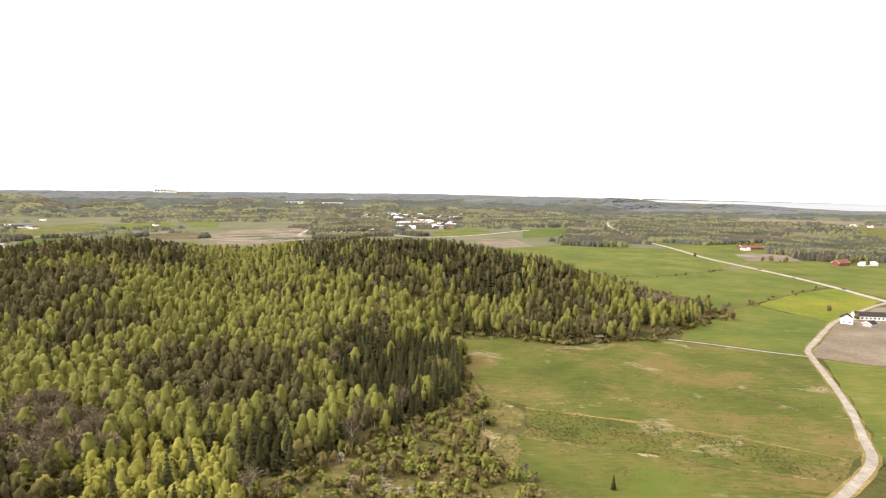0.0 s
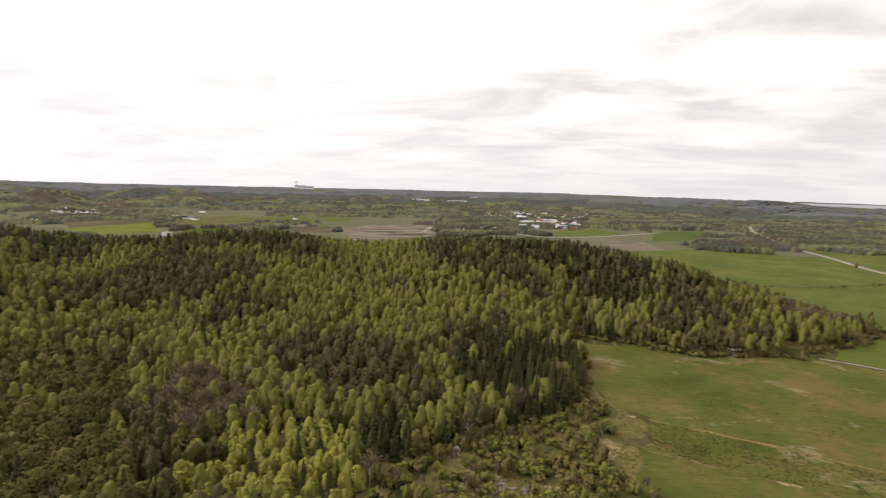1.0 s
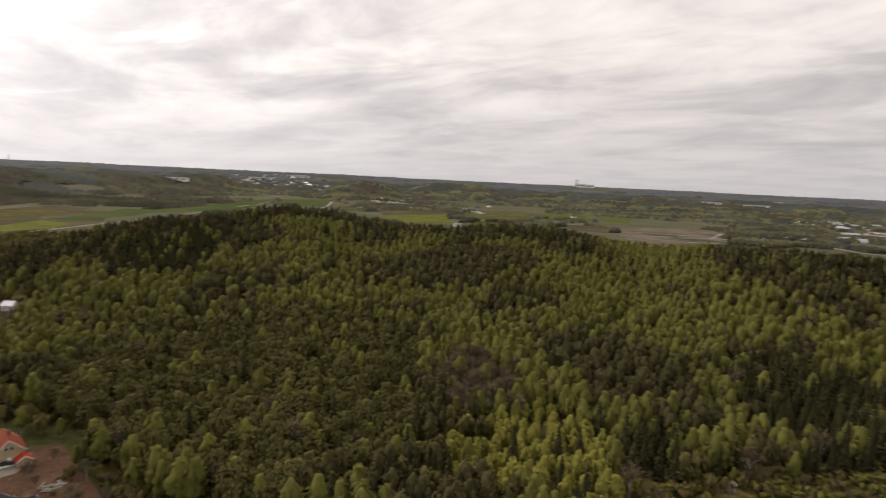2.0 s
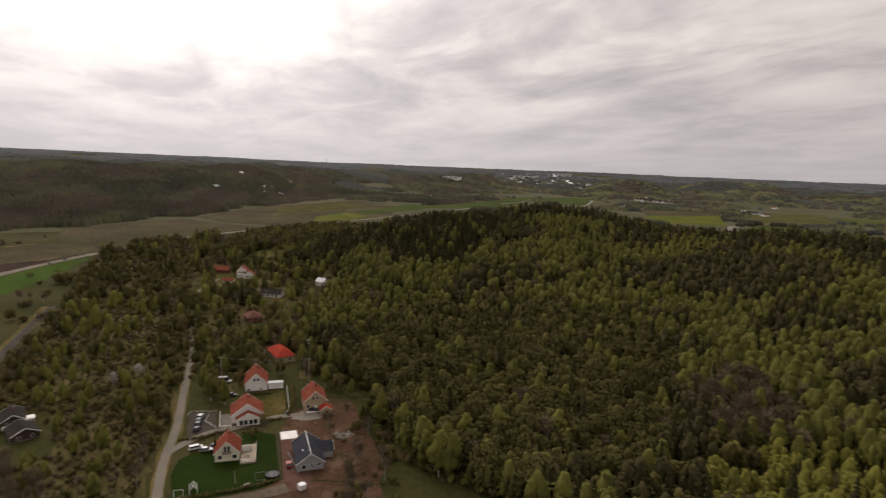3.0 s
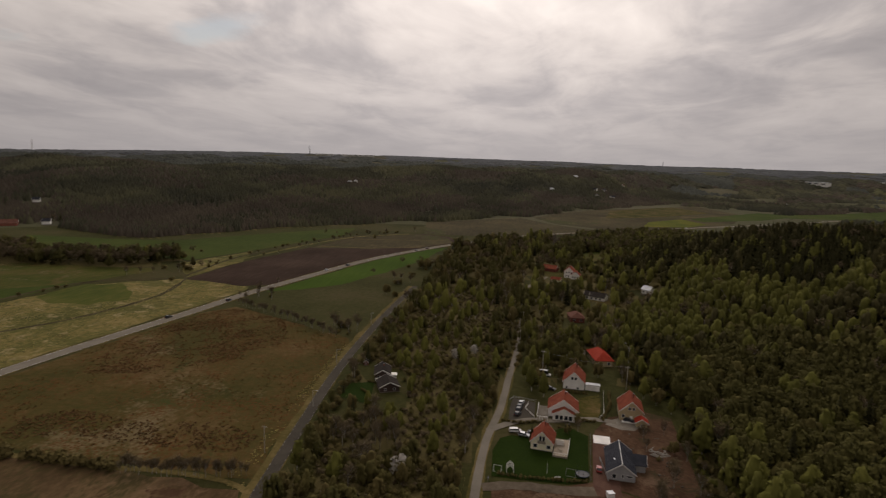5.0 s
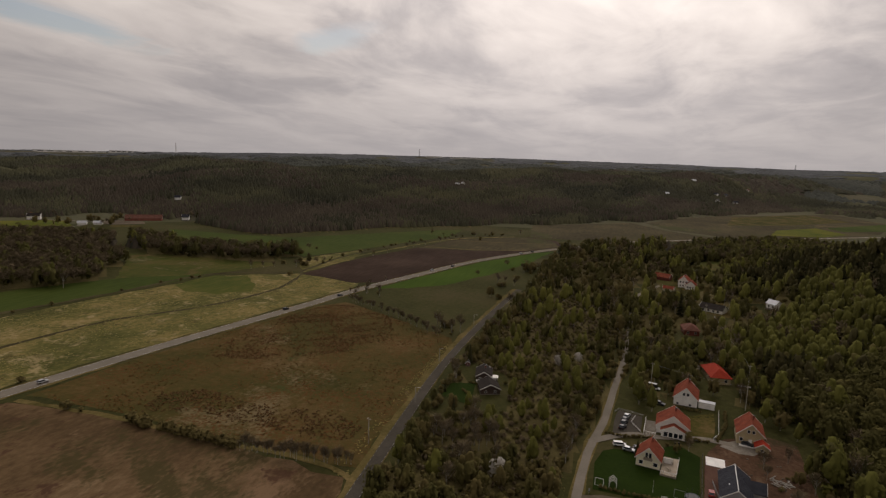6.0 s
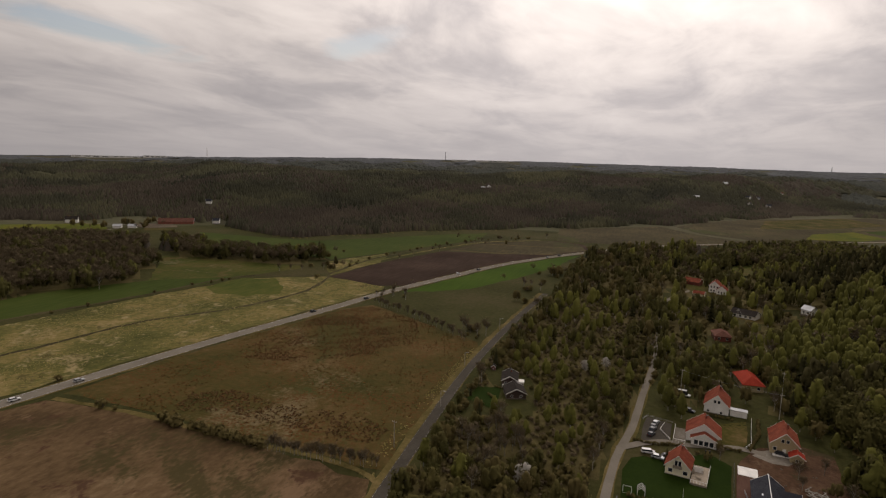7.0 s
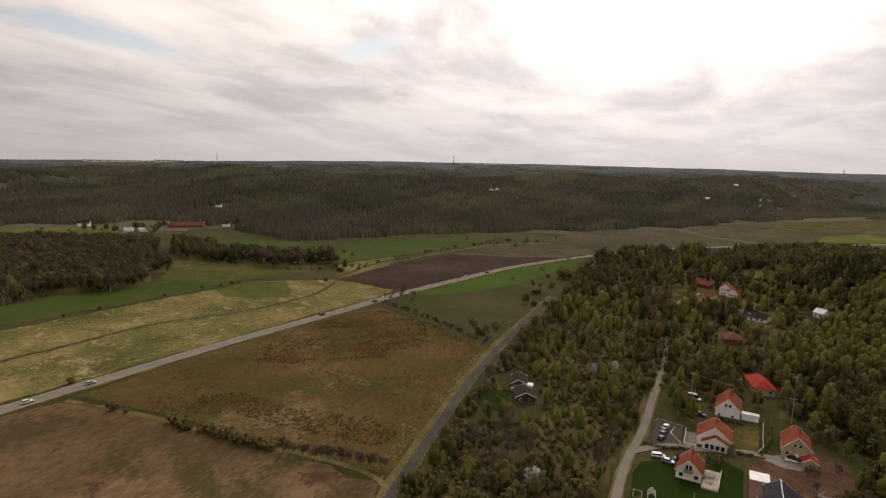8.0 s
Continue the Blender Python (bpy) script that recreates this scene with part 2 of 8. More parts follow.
M = {
    "earth": material("valley_floor", [(0.30, (0.029, 0.029, 0.010)), (0.50, (0.050, 0.050, 0.016)), (0.68, (0.073, 0.061, 0.027))], 0.012, 0.35, bump=0.5),
    "litter": material("forest_floor", [(0.3, (0.072, 0.058, 0.024)), (0.55, (0.102, 0.084, 0.034)), (0.75, (0.140, 0.110, 0.050))], 0.03, 0.6, bump=0.6),
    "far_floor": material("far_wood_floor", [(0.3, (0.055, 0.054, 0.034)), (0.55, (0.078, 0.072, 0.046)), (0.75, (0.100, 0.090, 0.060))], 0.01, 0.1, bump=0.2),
    "pasture": material("pasture", [(0.26, (0.038, 0.048, 0.011)), (0.44, (0.055, 0.065, 0.014)), (0.56, (0.073, 0.074, 0.018)), (0.66, (0.096, 0.080, 0.027)), (0.80, (0.155, 0.124, 0.074))], 0.020, 0.30, bump=0.5, stretch=(0.35, 1.3, 1), turn=21, spots=(0.55, 0.4, (0.060, 0.048, 0.018)), patches=((0.024, 0.515, (0.108, 0.080, 0.030)), (0.033, 0.57, (0.190, 0.155, 0.095)), (0.017, 0.56, (0.060, 0.082, 0.015)))),
    "grass": material("young_grass", [(0.30, (0.035, 0.051, 0.010)), (0.52, (0.050, 0.070, 0.014)), (0.75, (0.073, 0.079, 0.020))], 0.01, 0.3, bump=0.3, stretch=(0.2, 1, 1), turn=-30),
    "meadow": material("spring_meadow", [(0.28, (0.045, 0.060, 0.013)), (0.48, (0.066, 0.080, 0.017)), (0.62, (0.086, 0.091, 0.021)), (0.78, (0.118, 0.106, 0.038))], 0.016, 0.25, bump=0.4, stretch=(0.3, 1.2, 1), turn=24, patches=((0.015, 0.56, (0.095, 0.092, 0.022)), (0.03, 0.62, (0.130, 0.110, 0.050)))),
    "crop": material("winter_crop", [(0.3, (0.034, 0.062, 0.007)), (0.55, (0.047, 0.083, 0.009)), (0.75, (0.060, 0.096, 0.013))], 0.01, 0.3, bump=0.3, stretch=(0.1, 1.3, 1), turn=-27),
    "dandelion": material("flowering_meadow", [(0.30, (0.052, 0.079, 0.012)), (0.50, (0.095, 0.105, 0.015)), (0.70, (0.138, 0.125, 0.019))], 0.018, 0.3, bump=0.3),
    "rough": material("rough_pasture", [(0.28, (0.038, 0.041, 0.009)), (0.48, (0.067, 0.060, 0.014)), (0.62, (0.104, 0.077, 0.027)), (0.78, (0.164, 0.114, 0.051))], 0.03, 0.4, bump=0.7, spots=(0.7, 0.45, (0.031, 0.034, 0.009))),
    "moor": material("wet_moor", [(0.24, (0.045, 0.042, 0.012)), (0.42, (0.066, 0.054, 0.016)), (0.55, (0.090, 0.062, 0.021)), (0.66, (0.118, 0.078, 0.032)), (0.80, (0.164, 0.117, 0.058))], 0.022, 0.30, bump=0.8, spots=(0.75, 0.5, (0.103, 0.046, 0.016)), patches=((0.019, 0.57, (0.170, 0.128, 0.068)), (0.043, 0.60, (0.052, 0.060, 0.018)))),
    "fallow": material("brown_fallow", [(0.24, (0.056, 0.037, 0.018)), (0.44, (0.094, 0.060, 0.030)), (0.60, (0.142, 0.091, 0.047)), (0.78, (0.215, 0.148, 0.084))], 0.022, 0.35, bump=0.7, stretch=(0.6, 1.1, 1), turn=70, patches=((0.026, 0.55, (0.198, 0.126, 0.073)), (0.02, 0.55, (0.060, 0.050, 0.020)), (0.06, 0.57, (0.070, 0.036, 0.022)))),
    "reed": material("pale_dry_grass", [(0.30, (0.064, 0.066, 0.020)), (0.46, (0.112, 0.106, 0.032)), (0.60, (0.200, 0.156, 0.057)), (0.76, (0.295, 0.220, 0.105))], 0.022, 0.28, bump=0.7, spots=(0.45, 0.4, (0.105, 0.091, 0.034)), patches=((0.022, 0.55, (0.085, 0.088, 0.024)), (0.036, 0.58, (0.330, 0.255, 0.130)), (0.09, 0.56, (0.310, 0.245, 0.125)), (0.07, 0.58, (0.080, 0.066, 0.024)))),
    "stubble": material("olive_stubble", [(0.28, (0.046, 0.038, 0.020)), (0.5, (0.066, 0.054, 0.028)), (0.75, (0.098, 0.080, 0.040))], 0.01, 0.2, bump=0.4, stretch=(0.2, 1.2, 1), turn=-30, patches=((0.006, 0.54, (0.060, 0.064, 0.022)), (0.009, 0.58, (0.125, 0.100, 0.052)))),
    "plough": material("ploughed_soil", [(0.30, (0.027, 0.016, 0.011)), (0.5, (0.045, 0.028, 0.020)), (0.72, (0.078, 0.050, 0.036))], 0.012, 0.5, bump=0.6, stretch=(0.08, 1.6, 1), turn=-24),
    "soil": material("dry_soil", [(0.30, (0.085, 0.066, 0.047)), (0.5, (0.125, 0.100, 0.073)), (0.72, (0.178, 0.146, 0.108))], 0.02, 0.5, bump=0.4),
    "asphalt": material("worn_asphalt", [(0.3, (0.165, 0.146, 0.118)), (0.7, (0.225, 0.199, 0.162))], 0.1, 1.5, rough=0.85, bump=0.1),
    "dark_asphalt": material("dark_asphalt", [(0.3, (0.055, 0.048, 0.038)), (0.7, (0.085, 0.074, 0.060))], 0.1, 1.5, rough=0.85, bump=0.1),
    "concrete": material("pale_roadway", [(0.3, (0.205, 0.192, 0.172)), (0.7, (0.275, 0.260, 0.236))], 0.1, 1.5, rough=0.85, bump=0.1),
    "gravel": material("pale_gravel", [(0.3, (0.158, 0.137, 0.110)), (0.5, (0.205, 0.182, 0.150)), (0.7, (0.265, 0.238, 0.200))], 0.15, 1.2, bump=0.4),
    "verge": material("road_verge", [(0.3, (0.072, 0.060, 0.018)), (0.55, (0.135, 0.104, 0.038)), (0.75, (0.215, 0.156, 0.070))], 0.05, 0.5, bump=0.7),
    "ditch": material("wet_ditch", [(0.3, (0.035, 0.03, 0.014)), (0.7, (0.085, 0.07, 0.034))], 0.05, 0.5, bump=0.6),
    "lawn": material("garden_lawn", [(0.3, (0.012, 0.024, 0.003)), (0.7, (0.020, 0.036, 0.005))], 0.08, 0.8, bump=0.2),
    "worn_line": plain("worn_road_paint", (0.36, 0.35, 0.32), 0.8, wear=0.3, space="world"),
    "line": plain("road_paint", (0.72, 0.72, 0.70), 0.7, wear=0.2, space="world"),
    "white": plain("white_paint", (0.82, 0.80, 0.76)),
    "cream": plain("cream_boards", (0.78, 0.72, 0.54)),
    "ochre": plain("ochre_boards", (0.42, 0.34, 0.20)),
    "grey": plain("grey_boards", (0.34, 0.34, 0.34)),
    "red": plain("falu_red_boards", (0.17, 0.046, 0.034), wear=0.25),
    "brick": plain("red_brick", (0.26, 0.085, 0.055), wear=0.25),
    "tile": material("red_clay_tiles", [(0.3, (0.150, 0.040, 0.024)), (0.5, (0.225, 0.060, 0.035)), (0.7, (0.29, 0.084, 0.048))], 0.5, 4.0, rough=0.7, bump=0.5, space="local", stretch=(3, 9, 3)),
    "new_tile": material("bright_red_tiles", [(0.3, (0.30, 0.038, 0.022)), (0.7, (0.40, 0.055, 0.030))], 0.4, 4.0, rough=0.6, bump=0.4, space="local", stretch=(3, 9, 3)),
    "old_tile": material("weathered_red_roof", [(0.3, (0.12, 0.056, 0.042)), (0.7, (0.19, 0.088, 0.066))], 0.4, 4.0, rough=0.8, bump=0.4, space="local"),
    "slate": material("dark_roof_tiles", [(0.3, (0.026, 0.028, 0.036)), (0.7, (0.050, 0.052, 0.062))], 0.4, 4.0, rough=0.5, bump=0.4, space="local", stretch=(3, 9, 3)),
    "felt": material("brown_roof_felt", [(0.3, (0.026, 0.022, 0.020)), (0.7, (0.052, 0.044, 0.038))], 0.4, 4.0, rough=0.85, bump=0.3, space="local"),
    "tin": plain("grey_sheet_metal", (0.45, 0.46, 0.48), 0.4, 0.6),
    "glass": plain("window_glass", (0.020, 0.024, 0.030), 0.08, 0.0, 0.6, 0.05),
    "wood": plain("weathered_decking", (0.30, 0.25, 0.19), 0.85, wear=0.25),
    "pole": plain("weathered_pole", (0.40, 0.37, 0.32), 0.9, wear=0.2),
    "dark": plain("dark_metal", (0.03, 0.03, 0.032), 0.5),
    "black": plain("rubber", (0.018, 0.018, 0.018), 0.8),
    "paving": material("red_block_paving", [(0.3, (0.092, 0.049, 0.036)), (0.7, (0.138, 0.078, 0.058))], 0.2, 2.0, bump=0.3),
    "mud": material("bare_red_soil", [(0.3, (0.052, 0.031, 0.019)), (0.5, (0.086, 0.048, 0.029)), (0.7, (0.124, 0.074, 0.046))], 0.08, 0.7, bump=0.7, patches=((0.09, 0.56, (0.150, 0.096, 0.062)), (0.07, 0.57, (0.048, 0.042, 0.020)))),
    "rock": material("bare_rock", [(0.3, (0.065, 0.055, 0.042)), (0.5, (0.11, 0.096, 0.078)), (0.7, (0.18, 0.162, 0.136))], 0.2, 1.2, bump=0.8),
    "brown_boards": plain("dark_brown_boards", (0.055, 0.034, 0.027), wear=0.25),
    "bark": material("bark", [(0.3, (0.09, 0.075, 0.055)), (0.7, (0.24, 0.21, 0.175))], 0.4, 2.0, bump=0.5, space="local"),
    "birch_bark": material("birch_bark", [(0.3, (0.22, 0.20, 0.17)), (0.7, (0.52, 0.50, 0.45))], 0.6, 2.5, bump=0.3, space="local"),
    "birch": foliage("birch_leaves", (0.178, 0.174, 0.042), (0.078, 0.077, 0.022), 0.14),
    "young": foliage("young_leaves", (0.206, 0.193, 0.042), (0.142, 0.134, 0.031), 0.12),
    "lush": foliage("olive_spring_leaves", (0.110, 0.101, 0.033), (0.066, 0.060, 0.021), 0.15, 45.0, 0.5),
    "dull": foliage("budding_leaves", (0.150, 0.119, 0.046), (0.108, 0.085, 0.034), 0.15),
    "olive": foliage("half_open_leaves", (0.138, 0.119, 0.041), (0.090, 0.077, 0.028), 0.15),
    "spruce": foliage("spruce_needles", (0.055, 0.052, 0.022), (0.028, 0.027, 0.012), 0.12),
    "pine": foliage("pine_needles", (0.074, 0.065, 0.027), (0.040, 0.036, 0.016), 0.08),
    "twig": foliage("bare_twigs", (0.172, 0.132, 0.078), (0.126, 0.096, 0.058), 0.15),
    "blossom": foliage("cherry_blossom", (0.62, 0.58, 0.52), (0.40, 0.36, 0.30), 0.3),
    "sedge": foliage("sedge_tufts", (0.180, 0.090, 0.029), (0.060, 0.036, 0.013), 0.1, 25.0),
    "rust": foliage("rusty_sedge", (0.138, 0.072, 0.032), (0.060, 0.036, 0.016), 0.1, 25.0),
    "straw": foliage("dry_grass_tufts", (0.408, 0.326, 0.127), (0.163, 0.143, 0.049), 0.15, 30.0),
    "far_mix": foliage("far_woods", (0.122, 0.116, 0.062), (0.038, 0.039, 0.028), 0.12, 260.0, 0.04),
    "far_brown": foliage("far_bare_woods", (0.090, 0.074, 0.054), (0.044, 0.036, 0.028), 0.1, 200.0, 0.04),
    # distance haze painted into the leaf colour: pale blue grey, little contrast
    "far_hazed": foliage("far_hazed_woods", (0.116, 0.122, 0.124), (0.080, 0.085, 0.090), 0.08, 500.0, 0.02),
    "far_green": foliage("far_birch_woods", (0.140, 0.140, 0.066), (0.080, 0.083, 0.044), 0.12, 160.0, 0.05),
    "tussock": foliage("brown_tussocks", (0.105, 0.082, 0.032), (0.045, 0.040, 0.015), 0.1, 25.0),
    "scrubland": material("dry_scrub_ground", [(0.28, (0.050, 0.052, 0.016)), (0.48, (0.078, 0.070, 0.022)), (0.62, (0.118, 0.094, 0.036)), (0.78, (0.205, 0.158, 0.080))], 0.04, 0.4, bump=0.7, patches=((0.05, 0.56, (0.260, 0.205, 0.115)), (0.06, 0.57, (0.060, 0.072, 0.018)), (0.035, 0.58, (0.110, 0.072, 0.032)))),
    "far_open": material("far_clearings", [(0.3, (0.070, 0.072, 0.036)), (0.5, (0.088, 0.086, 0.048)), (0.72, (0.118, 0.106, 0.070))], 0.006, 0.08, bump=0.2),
    # dark conifers, their colour paled and greyed to stand in for haze
    "far_dark": foliage("hazed_dark_conifers", (0.094, 0.098, 0.080), (0.052, 0.056, 0.048), 0.08, 220.0, 0.03),
    "car_white": plain("white_car_paint", (0.70, 0.70, 0.70), 0.25, 0.0, 0.6, 0.03),
    "car_silver": plain("silver_car_paint", (0.42, 0.43, 0.45), 0.3, 0.5, 0.6, 0.03),
    "car_dark": plain("dark_car_paint", (0.025, 0.028, 0.035), 0.3, 0.2, 0.6, 0.03),
    "car_red": plain("red_car_paint", (0.30, 0.03, 0.025), 0.3, 0.0, 0.6, 0.03),
    "plastic": plain("blue_grey_plastic", (0.10, 0.12, 0.15), 0.5),
}


def water_material():
    m = bpy.data.materials.new("still_sea_water")
    m.use_nodes = True
    n = Nodes(m.node_tree)
    skin = n.add("ShaderNodeBsdfPrincipled", Roughness=0.12)
    skin.inputs["Base Color"].default_value = (0.05, 0.07, 0.08, 1)
    b = n.add("ShaderNodeBump", Strength=0.15, Distance=0.2)
    n.link(n.noise(n.add("ShaderNodeNewGeometry").outputs["Position"], 0.3, 4), b.inputs["Height"])
    n.link(b.outputs[0], skin.inputs["Normal"])
    out = n.add("ShaderNodeOutputMaterial")
    n.link(skin.outputs[0], out.inputs[0])
    return m


M["water"] = water_material()


# ---- mesh helpers ----
def mesh_of(name, verts, tris, mats, tint=None, index=None, soft=False, rounding=None):
    """A mesh from arrays of points and triangles; tint: a value a triangle; rounding: the way out of the crown, tilted
    skyward, at each point.
    """
    me = bpy.data.meshes.new(name)
    verts, tris = np.asarray(verts, np.float32), np.asarray(tris, np.int32)
    me.vertices.add(len(verts))
    me.vertices.foreach_set("co", verts.ravel())
    me.loops.add(tris.size)
    me.loops.foreach_set("vertex_index", tris.ravel())
    me.polygons.add(len(tris))
    me.polygons.foreach_set("loop_start", np.arange(0, tris.size, 3, dtype=np.int32))
    for m in mats:
        me.materials.append(m)
    if index is not None:
        me.polygons.foreach_set("material_index", np.asarray(index, np.int32))
    if tint is not None:
        me.attributes.new("tint", "FLOAT", "FACE").data.foreach_set("value", np.asarray(tint, np.float32))
    if rounding is not None:
        me.attributes.new("rounding", "FLOAT_VECTOR", "POINT").data.foreach_set("vector", np.asarray(rounding, np.float32).ravel())
    if soft:
        me.polygons.foreach_set("use_smooth", np.ones(len(tris), bool))
    me.update(calc_edges=True)
    me.validate()
    return me


def inside(x, y, poly):
    """Which of the points lie in the polygon."""
    x, y, hit = np.asarray(x, float), np.asarray(y, float), np.zeros(np.shape(x), bool)
    for (x0, y0), (x1, y1) in zip(poly, poly[1:] + poly[:1]):
        cross = (y0 > y) != (y1 > y)
        with np.errstate(divide="ignore", invalid="ignore"):
            hit ^= cross & (x < (x1 - x0) * (y - y0) / (y1 - y0 + 1e-12) + x0)
    return hit


def part(name, bm, mat, parent=None, label=""):
    """Links a bmesh as one mesh object, under its thing if there is one."""
    me = bpy.data.meshes.new(name)
    bm.normal_update()
    bm.to_mesh(me)
    bm.free()
    for m in mat if isinstance(mat, (list, tuple)) else [mat]:
        me.materials.append(m)
    ob = new(name, me)
    if parent:
        ob.parent = parent
    return tagged(ob, label)


def thing(name, m, label, category, group=""):
    ob = new(name)
    ob.empty_display_size = 0.5
    ob.matrix_basis = m
    return tagged(ob, label, category, group)


def box(bm, x0, x1, y0, y1, z0, z1, bevel=0.0):
    """Adds a box to a bmesh."""
    r = bmesh.ops.create_cube(bm, size=1.0, matrix=Matrix.Translation(((x0 + x1) / 2, (y0 + y1) / 2, (z0 + z1) / 2)) @ Matrix.Diagonal((x1 - x0, y1 - y0, z1 - z0, 1)))
    if bevel:
        edges = list({e for v in r["verts"] for e in v.link_edges})
        bmesh.ops.bevel(bm, geom=edges, offset=bevel, segments=1, affect="EDGES")
    return bm


def boxed(*args, **kw):
    return box(bmesh.new(), *args, **kw)


def prism(points, y0, y1):
    """A bmesh: the outline in x, z drawn out along y."""
    bm = bmesh.new()
    a = [bm.verts.new((x, y0, z)) for x, z in points]
    b = [bm.verts.new((x, y1, z)) for x, z in points]
    bm.faces.new(a[::-1]), bm.faces.new(b)
    for k in range(len(points)):
        j = (k + 1) % len(points)
        bm.faces.new((a[k], a[j], b[j], b[k]))
    bmesh.ops.recalc_face_normals(bm, faces=bm.faces)
    return bm


def rod(bm, p, q, r0, r1=None, sides=6):
    """Adds a tapered round bar from p to q."""
    p, q = Vector(p), Vector(q)
    m = Matrix.Translation((p + q) / 2) @ (q - p).to_track_quat("Z", "Y").to_matrix().to_4x4()
    bmesh.ops.create_cone(bm, cap_ends=True, segments=sides, radius1=r0, radius2=r0 if r1 is None else r1, depth=(q - p).length, matrix=m)
    return bm




# ---- the lie of the land: a flat valley floor, a wooded hill, ridges out to the skyline ----
def smooth(a):
    a = np.clip(a, 0.0, 1.0)
    return a * a * (3 - 2 * a)


def bearing(x, y):
    """Degrees to the left of +y, and the distance from the middle."""
    return np.degrees(np.arctan2(-np.asarray(x, float), np.asarray(y, float))), np.hypot(x, y)


# bearing, distance of the crest, its height, distance at which the slope begins
HILL_EAST = [(-40, 440, 0, 420), (-30, 440, 0, 420), (-23.6, 470, 0, 430), (-20, 475, 11, 425), (-16, 490, 19, 418), (-12, 505, 27, 412), (-6.6, 525, 36, 405), (-1, 545, 41, 395),
    (3, 555, 43, 330), (7.5, 565, 44, 260), (13, 570, 39, 235), (18, 585, 33, 220), (22, 590, 34, 210)]
HILL_WEST = [(27, 600, 43, 205), (33, 605, 42, 205), (38, 610, 39, 205), (44, 625, 38, 205), (50, 645, 49, 210), (55, 645, 49, 220), (60, 630, 44, 230), (65, 615, 39, 250),
    (70, 600, 30, 280), (74, 580, 18, 330), (78, 560, 6, 400), (82, 560, 0, 420), (90, 560, 0, 420)]
HILL = np.array(HILL_EAST + HILL_WEST)
# bearing, distance at which the far slopes begin, the near ridge's distance and height, skyline's height at 4.7 km
FAR_NORTH = [(-180, 1500, 2400, 30, 60), (-75, 3000, 4000, 10, 50), (-62, 4300, 4750, 6, 5), (-34, 4300, 4750, 5, 5), (-31, 4300, 4750, 20, 10), (-28.5, 4300, 4750, 36, 10),
    (-24.5, 4300, 4750, 40, 20), (-20.4, 4200, 4750, 47, 40), (-17, 3600, 4300, 40, 70),
    (-12, 2600, 3300, 20, 76), (0, 2300, 3000, 40, 90), (20, 2300, 3000, 45, 96), (35, 2500, 3200, 45, 93), (50, 2700, 3400, 40, 100), (62, 2300, 3000, 45, 97),
    (74, 1700, 2500, 55, 97)]
FAR_WEST = [(82, 1300, 2000, 70, 101), (88, 1080, 1750, 74, 104), (98, 930, 1650, 64, 107), (107, 850, 1550, 60, 104), (115, 780, 1500, 52, 101), (121, 740, 1450, 60, 92),
    (126, 770, 1450, 66, 83), (131, 850, 1450, 69, 72), (136, 970, 1500, 65, 63), (142, 1000, 1550, 55, 58), (148, 1000, 1600, 46, 48), (160, 1000, 1800, 40, 45),
    (180, 1500, 2400, 30, 60)]
FAR = np.array(FAR_NORTH + FAR_WEST)


# wooded knolls before the skyline: bearing, distance, height, half width in degrees
KNOLLS = ((89, 2500, 66, 5.0), (80, 2700, 68, 4.0), (70.5, 2700, 60, 4.0), (61.3, 2900, 68, 2.6), (47.0, 2850, 72, 3.4), (38, 2950, 78, 5.0), (18, 3000, 58, 6.0))


def waves(x, y, seed, length):
    """A smooth field of about -1 to 1 that varies over the given length."""
    rng = np.random.RandomState(seed)
    out = 0.0
    for k in range(7):
        a, ph, s = rng.uniform(0, 6.283), rng.uniform(0, 6.283), rng.uniform(0.6, 1.7)
        out = out + np.sin((x * np.cos(a) + y * np.sin(a)) * 6.283 * s / length + ph)
    return out / 3.2


def height(x, y):
    x, y = np.asarray(x, float), np.asarray(y, float)
    az, r = bearing(x, y)
    rc, zc, r0 = (np.interp(az, HILL[:, 0], HILL[:, k]) for k in (1, 2, 3))
    zc = np.maximum(zc - 2.0, 0)
    up = np.clip((r - r0) / (rc - r0 + 1e-6), 0, 1)
    hill = zc * np.where(r < rc, 0.35 * up + 0.65 * smooth(up), 1 - smooth((r - rc) / np.where(az < -6, 150, 260)))
    hill = hill * (1 + 0.05 * waves(x, y, 5, 160))
    r1, r2, z2, z3 = (np.interp(az, FAR[:, 0], FAR[:, k]) for k in (1, 2, 3, 4))
    rise = smooth((r - r1) / (r2 - r1))
    far = z2 * rise * (1 - 0.45 * smooth((r - r2) / 900)) + (z3 - 0.55 * z2) * smooth((r - r2 - 150) / np.maximum(4600 - r2, 90))
    knoll = np.zeros(x.shape)
    for k_az, k_r, k_z, k_w in KNOLLS:
        knoll = np.maximum(knoll, k_z * np.exp(-((az - k_az) / k_w) ** 4 - ((r - k_r) / 300) ** 2))
    roll = rise * (11 * waves(x, y, 11, 620) + 7 * waves(x, y, 12, 300)) * (1 - 0.8 * smooth((r - 3300) / 1100))
    return hill + np.maximum(np.maximum(far + roll, 0) * (r > r1), np.maximum(knoll - 1.0, 0))


